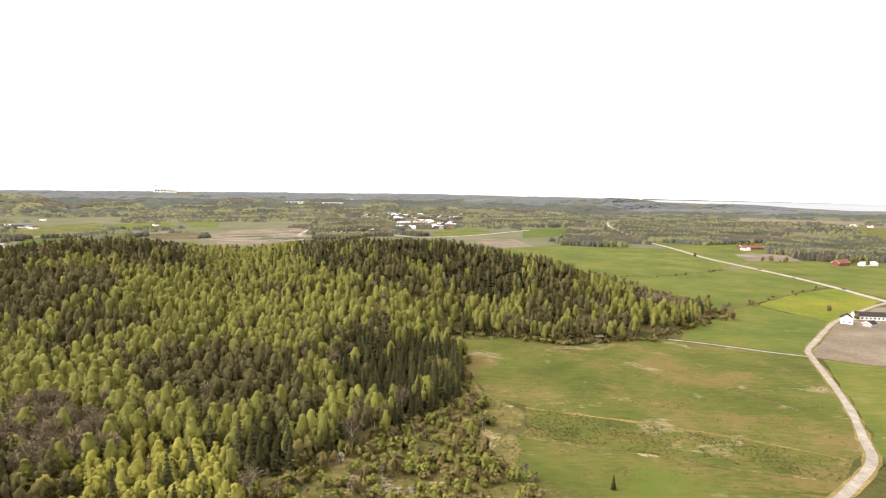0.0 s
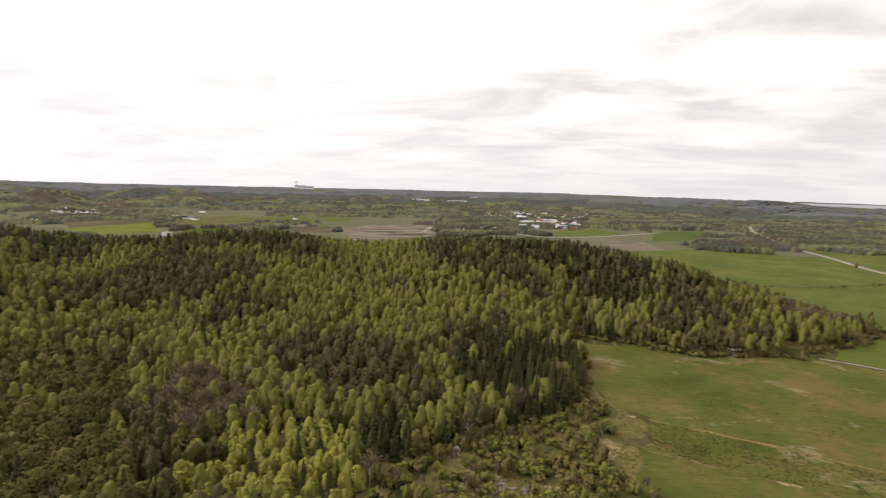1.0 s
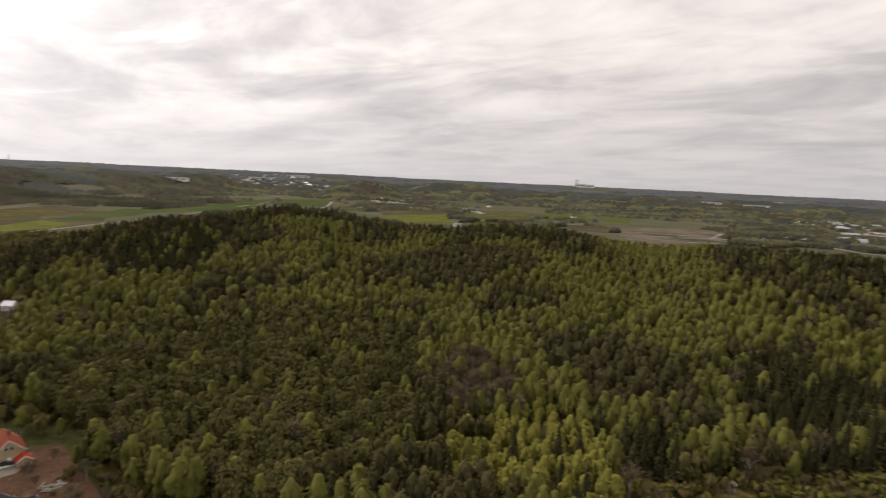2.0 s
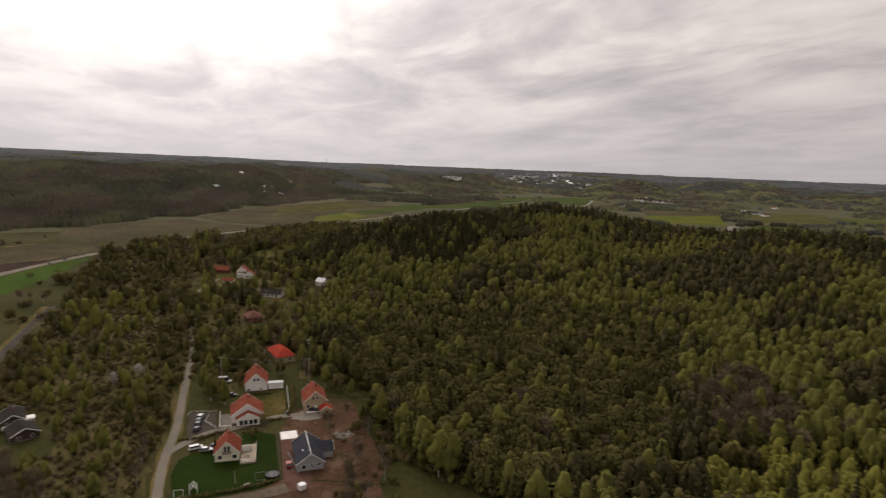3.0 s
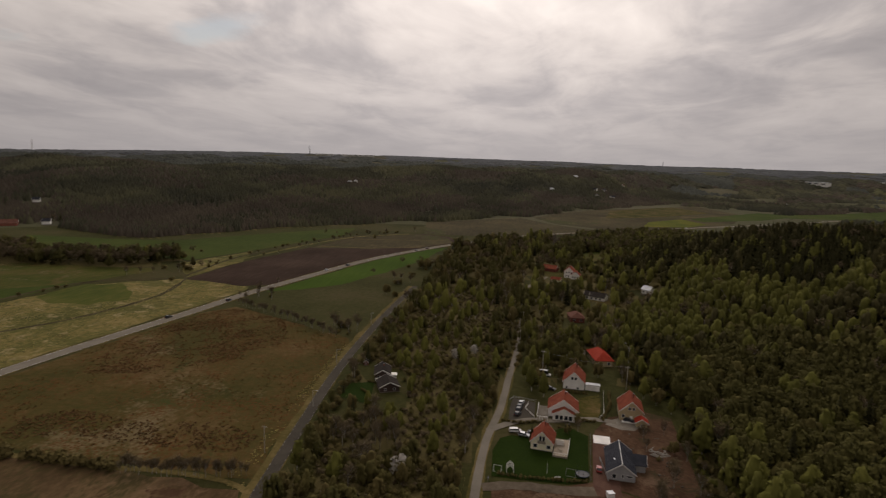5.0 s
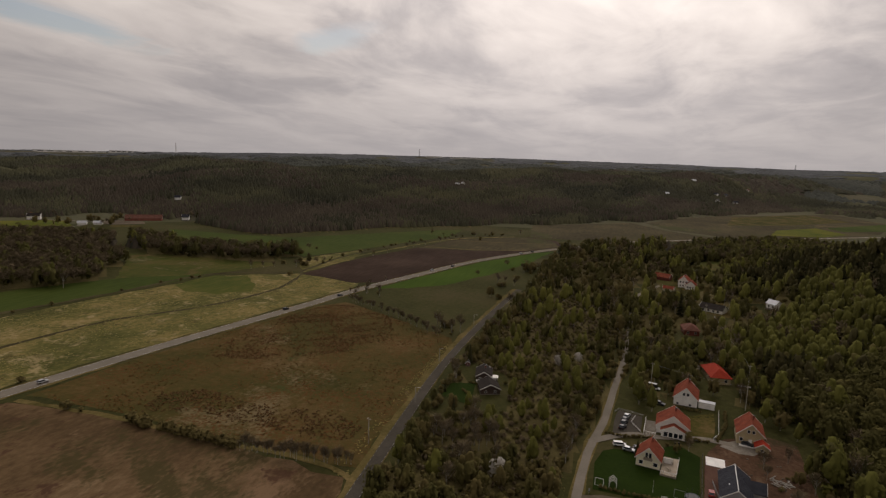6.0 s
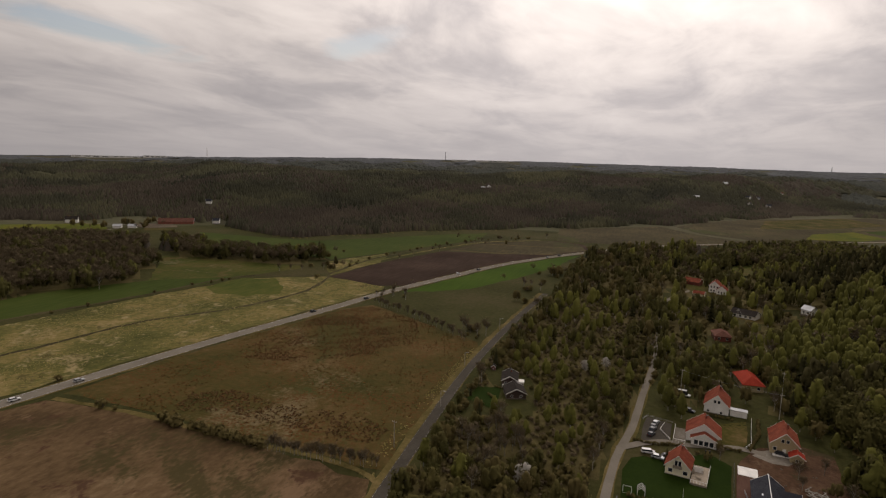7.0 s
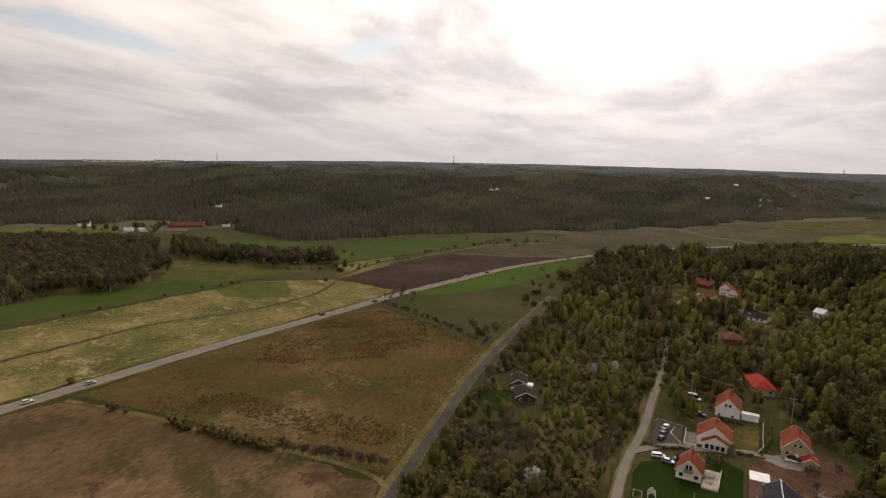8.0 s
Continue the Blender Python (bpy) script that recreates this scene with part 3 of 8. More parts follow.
# ---- ground ----
def build_ground():
    """One sheet out to the skyline: rings that widen with the distance."""
    turns = 560
    radii = np.concatenate([[0.0], np.geomspace(40, 1500, 95), np.geomspace(1520, 4900, 55)])
    az = np.linspace(0, 2 * np.pi, turns, endpoint=False)
    rr, aa = np.meshgrid(radii[1:], az, indexing="ij")
    x, y = -np.sin(aa) * rr, np.cos(aa) * rr
    z = height(x, y)
    verts = np.concatenate([[(0, 0, 0)], np.stack([x, y, z], -1).reshape(-1, 3)])
    i, j = np.meshgrid(np.arange(len(radii) - 2), np.arange(turns), indexing="ij")
    k = (j + 1) % turns
    p, q, s, t = 1 + i * turns + j, 1 + i * turns + k, 1 + (i + 1) * turns + k, 1 + (i + 1) * turns + j
    tris = np.concatenate([np.stack([p, q, s], -1).reshape(-1, 3), np.stack([p, s, t], -1).reshape(-1, 3),
                           np.stack([np.zeros(turns, int), 1 + (np.arange(turns) + 1) % turns, 1 + np.arange(turns)], -1)])
    c = verts[tris].mean(1)
    wooded = wood_mask(c[:, 0], c[:, 1])
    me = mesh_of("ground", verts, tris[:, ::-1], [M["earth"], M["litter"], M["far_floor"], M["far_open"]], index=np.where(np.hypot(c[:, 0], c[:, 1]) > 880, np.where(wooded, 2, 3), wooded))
    me.polygons.foreach_set("use_smooth", np.ones(len(tris), bool))
    tagged(new("ground", me), "valley floor, wooded hill and far ridges", "ground", kind="structure")


HILL_WOOD = [(236, 488), (190, 434), (168, 415), (146, 393), (123, 390), (82, 378), (47, 398), (7, 402), (-4, 380), (12, 340), (14, 300), (8, 275), (-2, 256),
             (-14, 240), (-30, 225), (-48, 205), (-60, 170), (-70, 130), (-110, 95), (-140, 90), (-155, 80), (-180, 68), (-206, 72), (-228, 84), (-262, 68), (-330, 72), (-400, 92),
             (-430, 125), (-480, 120), (-530, 100), (-620, 150), (-640, 300), (-660, 480), (-560, 680), (-360, 790), (-100, 780), (60, 720), (150, 620), (210, 550)]
LANE_WOOD = [(-120, -62), (-125, -8), (-165, -12), (-200, -9), (-226, -3), (-290, 2), (-350, 7), (-450, 11), (-520, 24), (-600, 30), (-700, 60), (-790, 60), (-760, 10), (-690, -45), (-640, -58), (-560, -62), (-440, -62), (-395, -68), (-325, -70), (-255, -70), (-190, -66)]
VILLAGE_WOOD = [(-262, 12), (-262, 66), (-330, 72), (-400, 92), (-430, 125), (-480, 120), (-530, 100), (-620, 150), (-660, 120), (-700, 66), (-600, 35), (-520, 26), (-440, 20), (-350, 14)]
WEST_WOOD = [(-242, -399), (-330, -560), (-424, -683), (-483, -592), (-484, -520), (-420, -450), (-330, -362), (-289, -391)]
WEST_STRIP = [(-484, -505), (-441, -430), (-452, -300), (-492, -298), (-500, -330), (-470, -420), (-520, -500)]
BACK_WOOD = [(-600, 35), (-700, 66), (-800, 105), (-850, 230), (-800, 310), (-700, 300), (-640, 250), (-660, 120)]
NORTH_WOODS = [
    [(231, 1168), (289, 1357), (376, 1210), (348, 1082), (284, 1043)],
    [(334, 979), (381, 1085), (406, 1014), (375, 914), (332, 895)],
    [(472, 1475), (560, 1900), (728, 2086), (1025, 2644), (1291, 2415), (850, 1500), (692, 1242), (532, 1159), (490, 1298)],
    [(530, 930), (650, 1180), (736, 1323), (822, 1256), (1100, 1250), (1000, 1017), (820, 900), (640, 860), (580, 880)],
    [(129, 1982), (304, 2669), (538, 2540), (642, 2291), (500, 1868), (208, 1821)],
    [(-300, 1600), (-420, 1900), (-300, 2250), (-190, 2200), (-180, 1800)],
    [(-834, 1084), (-900, 1251), (-880, 1290), (-815, 1110)],
]
# gaps about the houses; many reach camerawards to keep them in its view
HOUSE_CLEARINGS = [(-291, 50, 11), (-280, 47, 8), (-369, 46, 9), (-358, 45, 7), (-512, 58, 11), (-498, 60, 8), (-432, 68, 11), (-422, 66, 8), (-443, 108, 7), (-435, 105, 6), (-536, 42, 12),
    (-522, 40, 10), (-506, 38, 9), (-489, 43, 9), (-476, 41, 8), (-252, 41, 8), (-640, 88, 26), (-610, 80, 18), (-250, -53, 11), (-237, -49, 10), (-258, -64, 8)]
SIGHT_CLEARINGS = [(104, 412, 12), (146, 398, 12), (-272, 26, 7), (-455, 95, 10), (-210, -60, 8), (-232, -62, 9), (-500, 57, 13), (-486, 54, 12), (-472, 52, 10), (-458, 51, 8), (-418, 66, 12),
    (-404, 63, 9), (-355, 44, 10), (-343, 42, 8), (-277, 48, 11), (-264, 45, 9), (-430, 105, 10), (-416, 101, 8), (-222, -46, 10), (-224, -58, 9)]
WOOD_GAPS = HOUSE_CLEARINGS + SIGHT_CLEARINGS


def wood_mask(x, y):
    """Where trees stand close."""
    x, y = np.asarray(x, float), np.asarray(y, float)
    az, r = bearing(x, y)
    wx, wy = x + 9 * waves(x, y, 21, 60), y + 9 * waves(x, y, 22, 60)
    near = np.zeros(x.shape, bool)
    for poly in (WEST_WOOD, WEST_STRIP, BACK_WOOD, *NORTH_WOODS):
        near |= inside(wx, wy, poly)
    for poly in (HILL_WOOD, LANE_WOOD, VILLAGE_WOOD):
        near |= inside(x + 3 * waves(x, y, 23, 25), y + 3 * waves(x, y, 24, 25), poly)
    for hx, hy, hr in WOOD_GAPS:
        near &= np.hypot(x - hx, y - hy) > hr
    r1 = np.interp(az, FAR[:, 0], FAR[:, 1])
    for k_az, k_r, k_z, k_w in KNOLLS:
        near |= (np.abs(az - k_az) < k_w * 1.15) & (np.abs(r - k_r) < 420)
    open_land = waves(x, y, 31, 520) + 0.5 * waves(x, y, 32, 210) + 0.35 * waves(x, y, 35, 110)
    far = (r > r1 + 25 * waves(x, y, 33, 150)) & (open_land < np.where(az > 76, 1.10, 0.66))
    patchy = (r > 1250) & (r <= r1) & (open_land + 0.3 * waves(x, y, 34, 90) < np.where(az < -14, 0.0, -0.28)) & (az < 74)
    return near | ((far | patchy) & (az > -75) & (az < 172))


build_ground()


def smooth_line(points, step=6.0):
    """A curve through the points, as points about step apart."""
    p = [Vector(q) for q in points]
    p = [2 * p[0] - p[1]] + p + [2 * p[-1] - p[-2]]
    out = []
    for k in range(1, len(p) - 2):
        a, b, c, d = p[k - 1:k + 3]
        n = max(int((c - b).length / step), 1)
        for s in range(n):
            t = s / n
            out.append(0.5 * (2 * b + (c - a) * t + (2 * a - 5 * b + 4 * c - d) * t * t + (3 * b - a - 3 * c + d) * t ** 3))
    return out + [p[-2]]


def ribbon(name, points, width, z, mat, label, category, ragged=0.0, kind="structure", shift=0.0, step=6.0):
    """A strip along a curve, laid on the ground; ragged: how far its edges wander."""
    line = smooth_line(points, step)
    verts, rng = [], random.Random(len(points) + int(width * 10))
    for k, p in enumerate(line):
        d = (line[min(k + 1, len(line) - 1)] - line[max(k - 1, 0)]).normalized()
        side = Vector((-d.y, d.x))
        for s in (-1, 1):
            q = p + side * (shift + s * (width / 2 + rng.uniform(-ragged, ragged)))
            verts.append((q.x, q.y, float(height(q.x, q.y)) + z))
    tris = []
    for k in range(len(line) - 1):
        tris += [(2 * k, 2 * k + 1, 2 * k + 3), (2 * k, 2 * k + 3, 2 * k + 2)]
    me = mesh_of(name, verts, np.array(tris)[:, ::-1], [M[mat]])
    return tagged(new(name, me), label, category, kind=kind)


def dashes(points, shift, length, gap, width, z, label, mat="line"):
    """Painted dashes along a road."""
    line = smooth_line(points, 1.0)
    verts, tris, run = [], [], 0.0
    for k in range(len(line) - 1):
        d = line[k + 1] - line[k]
        run += d.length
        if run % (length + gap) < length:
            d.normalize()
            side = Vector((-d.y, d.x))
            n = len(verts)
            for q in (line[k] + side * (shift - width / 2), line[k + 1] + side * (shift - width / 2), line[k + 1] + side * (shift + width / 2), line[k] + side * (shift + width / 2)):
                verts.append((q.x, q.y, z))
            tris += [(n, n + 1, n + 2), (n, n + 2, n + 3)]
    tagged(new("road_marking", mesh_of("road_marking", verts, tris, [M[mat]])), label, "road marking", kind="structure")


FIELDS = []


def field(points, mat, label, z=0.05, wander=1.2, category="field"):
    """A field on the valley floor, with slightly wandering edges; each lies a little above the last."""
    z += 0.004 * (len(FIELDS) % 12)
    pts = []
    for (x0, y0), (x1, y1) in zip(points, points[1:] + points[:1]):
        n = max(int(math.hypot(x1 - x0, y1 - y0) / 9), 1)
        for k in range(n):
            x, y = x0 + (x1 - x0) * k / n, y0 + (y1 - y0) * k / n
            pts.append((x + wander * float(waves(x, y, 41, 30)), y + wander * float(waves(x, y, 42, 30)), z))
    bm = bmesh.new()
    f = bm.faces.new([bm.verts.new(p) for p in pts])
    bmesh.ops.triangulate(bm, faces=[f])
    for f in bm.faces:
        if f.normal.z < 0:
            f.normal_flip()
    ob = part("field", bm, M[mat])
    FIELDS.append([(p[0], p[1]) for p in points])
    return tagged(ob, label, category, kind="structure")


HIGHWAY = [(40, -268), (-60, -250), (-140, -234.9), (-183.8, -226.8), (-243.6, -214.9), (-329, -195), (-389, -182), (-459, -161), (-545, -133), (-629, -91), (-690, -52), (-770, 5), (-850, 100), (-912, 190), (-968, 270), (-1040, 370), (-1130, 500), (-1320, 740)]
COUNTRY_ROAD = [(-60, -62), (-110, -66), (-145.8, -69), (-188.9, -72.3), (-253.6, -76.2), (-324, -76), (-395, -73), (-440, -70)]
VILLAGE_ROAD = [(-100, -9), (-150, -6.3), (-170, -5.6), (-187.8, -4.6), (-203, -3.0), (-221, 0.3), (-243, 2.5), (-271, 5.1), (-300, 8.2), (-348, 11), (-418, 14), (-455, 17), (-500, 34), (-560, 62)]
SIDE_ROAD = [(-204, -3.5), (-208, 0.5), (-212, 5), (-216, 12), (-217, 22), (-221, 36), (-220, 46)]
LANE = [(60, 130), (105, 160), (134, 184), (163, 209.4), (175, 230), (195, 268), (216, 316), (231, 352), (240, 370), (257, 390), (312, 452), (353, 488), (397, 523), (432, 548)]
TRACK = [(231, 354), (216, 361), (194, 375), (164, 392), (150, 396)]
NORTH_ROAD = [(420, 300), (425, 420), (428, 549), (435, 630), (436, 717), (428, 844), (424, 925), (436, 1090), (441, 1260), (462, 1433), (525, 1808), (600, 2100)]
BYPASS = [(-430, 1240), (-380, 1280), (-330, 1319), (-225, 1387), (-144, 1397), (-66, 1316), (-7, 1322), (60, 1370), (130, 1452), (179, 1522), (240, 1600)]

# fields to the east and north
field([(7, 400), (47, 398), (82, 378), (123, 390), (150, 397), (231, 352), (216, 314), (195, 266), (175, 229), (156, 211), (122, 231), (80, 248), (40, 263), (22, 279), (17, 300), (15, 340)], "pasture", "bright spring pasture with pale tracks", 0.05, 3.0)
field([(40, 263), (80, 248), (122, 231), (156, 211), (143, 194), (108, 204), (71, 217), (35, 230)], "pasture", "tufted rough pasture strip between ditches", 0.05, 3.0)
field([(35, 229), (71, 216), (108, 203), (143, 193), (163, 209), (134, 183), (105, 160), (60, 130), (20, 120), (25, 160), (41, 183), (27, 197)], "pasture", "lush green meadow beside the gravel lane", 0.05, 4.0)
field([(15, 330), (17, 290), (38, 255), (26, 232), (35, 229), (28, 196), (42, 183), (20, 150), (-40, 150), (-50, 200), (-30, 226), (-6, 245), (8, 265)], "scrubland", "dry tussock grass and scrub at the wood's edge", 0.04, 4.0)
field([(160, 400), (231, 356), (256, 390), (310, 454), (286, 526), (260, 505), (236, 488), (190, 433)], "meadow", "green meadow behind the farm track")
field([(312, 456), (353, 490), (397, 525), (426, 552), (432, 625), (380, 600), (330, 560), (290, 527)], "dandelion", "meadow yellow with dandelions")
field([(236, 490), (286, 530), (330, 563), (380, 603), (433, 640), (433, 717), (426, 800), (368, 765), (289, 718), (200, 693), (120, 640), (160, 580)], "meadow", "green meadow below the hedge line")
field([(60, 760), (200, 697), (289, 722), (368, 770), (424, 830), (421, 925), (432, 1080), (224, 1129), (122, 1061), (40, 900)], "meadow", "wide pasture beyond the hill")
field([(258, 386), (240, 366), (234, 352), (262, 334), (330, 360), (480, 400), (480, 500), (400, 520), (355, 486), (314, 450)], "soil", "bare brown paddock soil beside the farm")
field([(236, 348), (218, 312), (198, 266), (178, 228), (167, 207), (200, 150), (420, 260), (420, 380), (262, 332)], "meadow", "green meadow east of the lane")
field([(440, 560), (446, 700), (440, 840), (500, 890), (530, 930), (600, 880), (780, 880), (900, 800), (760, 520)], "meadow", "pasture beyond the pale main road")
field([(440, 850), (436, 920), (446, 1080), (452, 1250), (530, 1160), (690, 1240), (650, 1150), (520, 920), (495, 890)], "meadow", "green meadow by the red building")
field([(471, 890), (505, 993), (540, 1010), (590, 985), (560, 890), (517, 885)], "soil", "bare yard of pale earth", 0.1)
field([(182, 1311), (296, 1394), (384, 1731), (300, 1690), (226, 1625)], "grass", "distant green field behind the wood")
field([(110, 1060), (178, 1112), (159, 1275), (83, 1267), (70, 1180)], "soil", "pale stubble field")
field([(-26, 1393), (50, 1364), (139, 1498), (110, 1610), (80, 1683), (20, 1630), (-23, 1541)], "meadow", "olive field enclosed by a curving road")
field([(14, 2647), (177, 2729), (185, 2865), (14, 2723)], "reed", "pale flat field beside the town", 0.3)
field([(-548, 1346), (-528, 1520), (-397, 1613), (-330, 1450), (-315, 1320), (-273, 1227), (-340, 1130), (-402, 1056), (-470, 1180)], "soil", "bare ground of a large building site")
field([(-714, 1365), (-577, 1381), (-545, 1330), (-516, 1200), (-594, 1191)], "stubble", "brown field beside the building site")
field([(-752, 1000), (-845, 1163), (-779, 1232), (-707, 1136), (-704, 1005)], "grass", "green field in the bend of a pale road")
field([(-996, 1722), (-895, 1875), (-689, 1520), (-856, 1498)], "meadow", "green valley field")
field([(-846, 1884), (-735, 1904), (-616, 1581), (-679, 1573)], "meadow", "green field below the far woods")
field([(-1251, 1217), (-1194, 1439), (-939, 1176), (-949, 972)], "stubble", "brown valley field")
field([(-1140, 1542), (-1081, 1798), (-796, 1385), (-838, 1179), (-930, 1240)], "pasture", "dry green valley field")
field([(-1802, 1265), (-1811, 1516), (-1403, 1174), (-1479, 1021)], "grass", "green field before the village", 0.2)
field([(1100, 2150), (1373, 2719), (1533, 2461), (1700, 2300), (1500, 2050)], "soil", "pale distant flats", 0.3)
field([(1000, 1300), (1312, 1896), (1500, 1850), (1300, 1300)], "pasture", "distant pasture", 0.2)

# fields to the west
field([(-351, -174), (-301, -84), (-287, -80), (-196, -78), (-158, -74), (-160, -121), (-162, -161), (-163, -222), (-212, -215), (-282, -199), (-329, -188)], "moor", "wet moor with rusty sedge tufts")
field([(-120, -234), (-156, -222), (-158, -178), (-157, -137), (-152, -76), (-80, -66), (-20, -120), (-40, -240)], "fallow", "reddish brown fallow field")
field([(-421, -250), (-503, -241), (-694, -187), (-756, -112), (-740, -75), (-690, -58), (-629, -96), (-545, -139), (-459, -167), (-417, -178), (-400, -215)], "plough", "dark ploughed field along the main road")
field([(-600, -212), (-694, -184), (-752, -114), (-738, -80), (-690, -64), (-640, -96), (-612, -150)], "stubble", "lighter brown end of the ploughed field", 0.09)
ribbon("track", [(-612, -206), (-618, -150), (-640, -96)], 2.2, 0.16, "verge", "pale furrow across the ploughed field", "track", 0.4)
ribbon("track", [(-680, -184), (-690, -130), (-706, -76)], 2.2, 0.16, "verge", "pale furrow across the ploughed field", "track", 0.4)
field([(-395, -172), (-459, -154), (-545, -126), (-629, -84), (-650, -66), (-600, -76), (-556, -82), (-487, -104), (-430, -128), (-408, -152)], "crop", "bright green winter crop")
field([(-356, -172), (-395, -173), (-412, -150), (-430, -126), (-490, -102), (-556, -80), (-600, -72), (-520, -66), (-424, -68), (-400, -78), (-300, -82), (-304, -92)], "earth", "olive meadow at the wood's corner", 0.04)
field([(-60, -262), (-120, -247), (-212, -228), (-286, -212), (-389, -189), (-407, -192), (-419, -252), (-386, -300), (-340, -314), (-322, -319), (-283, -328), (-207, -342), (-130, -345), (-50, -300)], "reed", "pale dry grass meadow")
field([(-341, -309), (-381, -311), (-391, -285), (-372, -262), (-350, -252), (-333, -267), (-330, -290)], "meadow", "small green meadow by the ditch", 0.09, 4.0)
field([(-213, -354), (-301, -331), (-387, -313), (-345, -362), (-289, -393), (-242, -400), (-180, -420), (-150, -370)], "grass", "green strip below the bare wood")
field([(-330, -356), (-387, -316), (-440, -290), (-450, -300), (-441, -420), (-430, -440)], "pasture", "sloping green meadow")
field([(-500, -300), (-493, -292), (-560, -262), (-711, -205), (-789, -211), (-740, -260), (-675, -312), (-600, -370), (-590, -440), (-590, -540), (-530, -500), (-480, -420)], "grass", "green meadow below the wooded ridge")
field([(-424, -700), (-504, -810), (-592, -713), (-552, -655), (-480, -640)], "dandelion", "yellow green meadow by the farm")
field([(-425, -252), (-480, -290), (-560, -258), (-503, -243)], "reed", "patch of pale dry grass", 0.09)
field([(-760, -110), (-900, -128), (-1040, 20), (-950, 72), (-880, 150), (-830, 90), (-765, 0)], "stubble", "brown valley field by the bend of the road")
field([(-960, 80), (-1050, 45), (-1260, 140), (-1300, 200), (-1540, 476), (-1310, 506), (-1105, 410), (-1000, 330), (-890, 180)], "stubble", "broad brown field of the valley")
field([(-1100, 180), (-1290, 220), (-1480, 400), (-1330, 440), (-1180, 300)], "rough", "straw coloured field", 0.2)
field([(-1274, 520), (-1320, 540), (-1456, 758), (-1747, 1123), (-1836, 1279), (-1458, 950), (-1300, 770)], "grass", "far green field", 0.2)
field([(-1460, 1039), (-1767, 1282), (-1880, 1566), (-1463, 1220)], "grass", "far green field by the village", 0.2)
field([(-590, 71), (-603, 66), (-682, 104), (-655, 116), (-600, 100)], "pasture", "green glade in the woods", 1.2)

field([(-585, -625), (-612, -600), (-628, -618), (-640, -648), (-612, -668), (-590, -655)], "soil", "pale trodden yard of the farm", 0.2, 2.0, "yard")
field([(-560, -610), (-585, -580), (-600, -592), (-582, -622)], "rough", "brown trodden paddock by the farm", 0.2, 2.0)

# ditches, roads and their markings
ribbon("ditch", [(-120, -300), (-176, -291), (-209, -285), (-254, -278), (-305, -250), (-367, -238), (-420, -250), (-436, -256), (-536, -254), (-683, -208), (-760, -140)], 3.0, 0.11, "ditch", "winding overgrown drainage ditch", "ditch", 0.9)
ribbon("ditch", [(-436, -252), (-536, -243), (-683, -197), (-750, -130)], 4.0, 0.12, "reed", "pale bank of dry grass along the ditch", "ditch", 1.0)
ribbon("ditch", [(-213, -354), (-301, -331), (-387, -313), (-420, -258)], 4.0, 0.12, "ditch", "hedge bank with brown grass", "ditch", 1.0)
ribbon("ditch", [(-80, -58), (-150, -72), (-157, -137), (-159, -178), (-157, -221)], 2.4, 0.12, "verge", "pale path along the field edge", "path", 0.5)
ribbon("ditch", [(39.7, 263), (80, 248.4), (122, 231.3), (155, 211.5)], 2.4, 0.12, "verge", "dry ditch in the pasture", "ditch", 0.8)
ribbon("ditch", [(35, 229.6), (71, 217.2), (108, 204), (143, 194)], 2.8, 0.12, "scrubland", "dry ditch in the pasture", "ditch", 0.8)
ribbon("ditch", [(232, 490), (286, 528), (330, 562), (432, 632)], 1.8, 0.12, "rough", "overgrown field boundary", "ditch", 0.7)
ribbon("road_verge", HIGHWAY, 10.5, 0.14, "verge", "dry grass verge of the main road", "road verge", 1.0)
ribbon("road", HIGHWAY, 8.0, 0.20, "asphalt", "grey asphalt main road", "road", 0.06)
for side in (-3.6, 3.6):
    dashes(HIGHWAY, side, 1000.0, 0.0, 0.10, 0.225, "white edge line of the main road")
ribbon("road_verge", COUNTRY_ROAD, 7.2, 0.14, "verge", "dry grass verge of the country road", "road verge", 0.9, shift=1.4)
ribbon("road", COUNTRY_ROAD, 4.4, 0.20, "dark_asphalt", "dark asphalt country road", "road", 0.06)
for side in (-2.0, 2.0):
    dashes(COUNTRY_ROAD, side, 1.0, 2.0, 0.10, 0.225, "worn white edge dashes of the country road", "worn_line")
ribbon("road_verge", VILLAGE_ROAD, 4.6, 0.14, "verge", "grassy verge of the village road", "road verge", 0.6)
ribbon("road", VILLAGE_ROAD, 2.9, 0.20, "asphalt", "narrow worn village road", "road", 0.12)
ribbon("road", SIDE_ROAD, 3.4, 0.24, "asphalt", "narrow drive between the gardens", "road", 0.15, step=2.0)
ribbon("road_verge", LANE, 5.6, 0.14, "verge", "dry verge of the gravel lane", "road verge", 0.6)
ribbon("road", LANE, 3.6, 0.20, "gravel", "pale gravel lane", "road", 0.2)
ribbon("track", TRACK, 2.6, 0.16, "gravel", "pale farm track across the meadow", "track", 0.25)
ribbon("road_verge", NORTH_ROAD, 12.0, 0.14, "verge", "dry verge of the pale main road", "road verge", 1.0)
ribbon("road", NORTH_ROAD, 7.0, 0.20, "concrete", "pale main road", "road", 0.1)
ribbon("road", BYPASS, 11.0, 0.5, "concrete", "pale distant road round the building site", "road", 0.3, step=20.0)
ribbon("track", [(-330, 1319), (-345, 1420), (-356, 1520)], 9.0, 0.6, "concrete", "pale road up through the building site", "track", 0.3, step=20.0)
ribbon("track", [(-225, 1387), (-262, 1450), (-300, 1530)], 7.0, 0.6, "concrete", "pale side road by the building site", "track", 0.3, step=20.0)
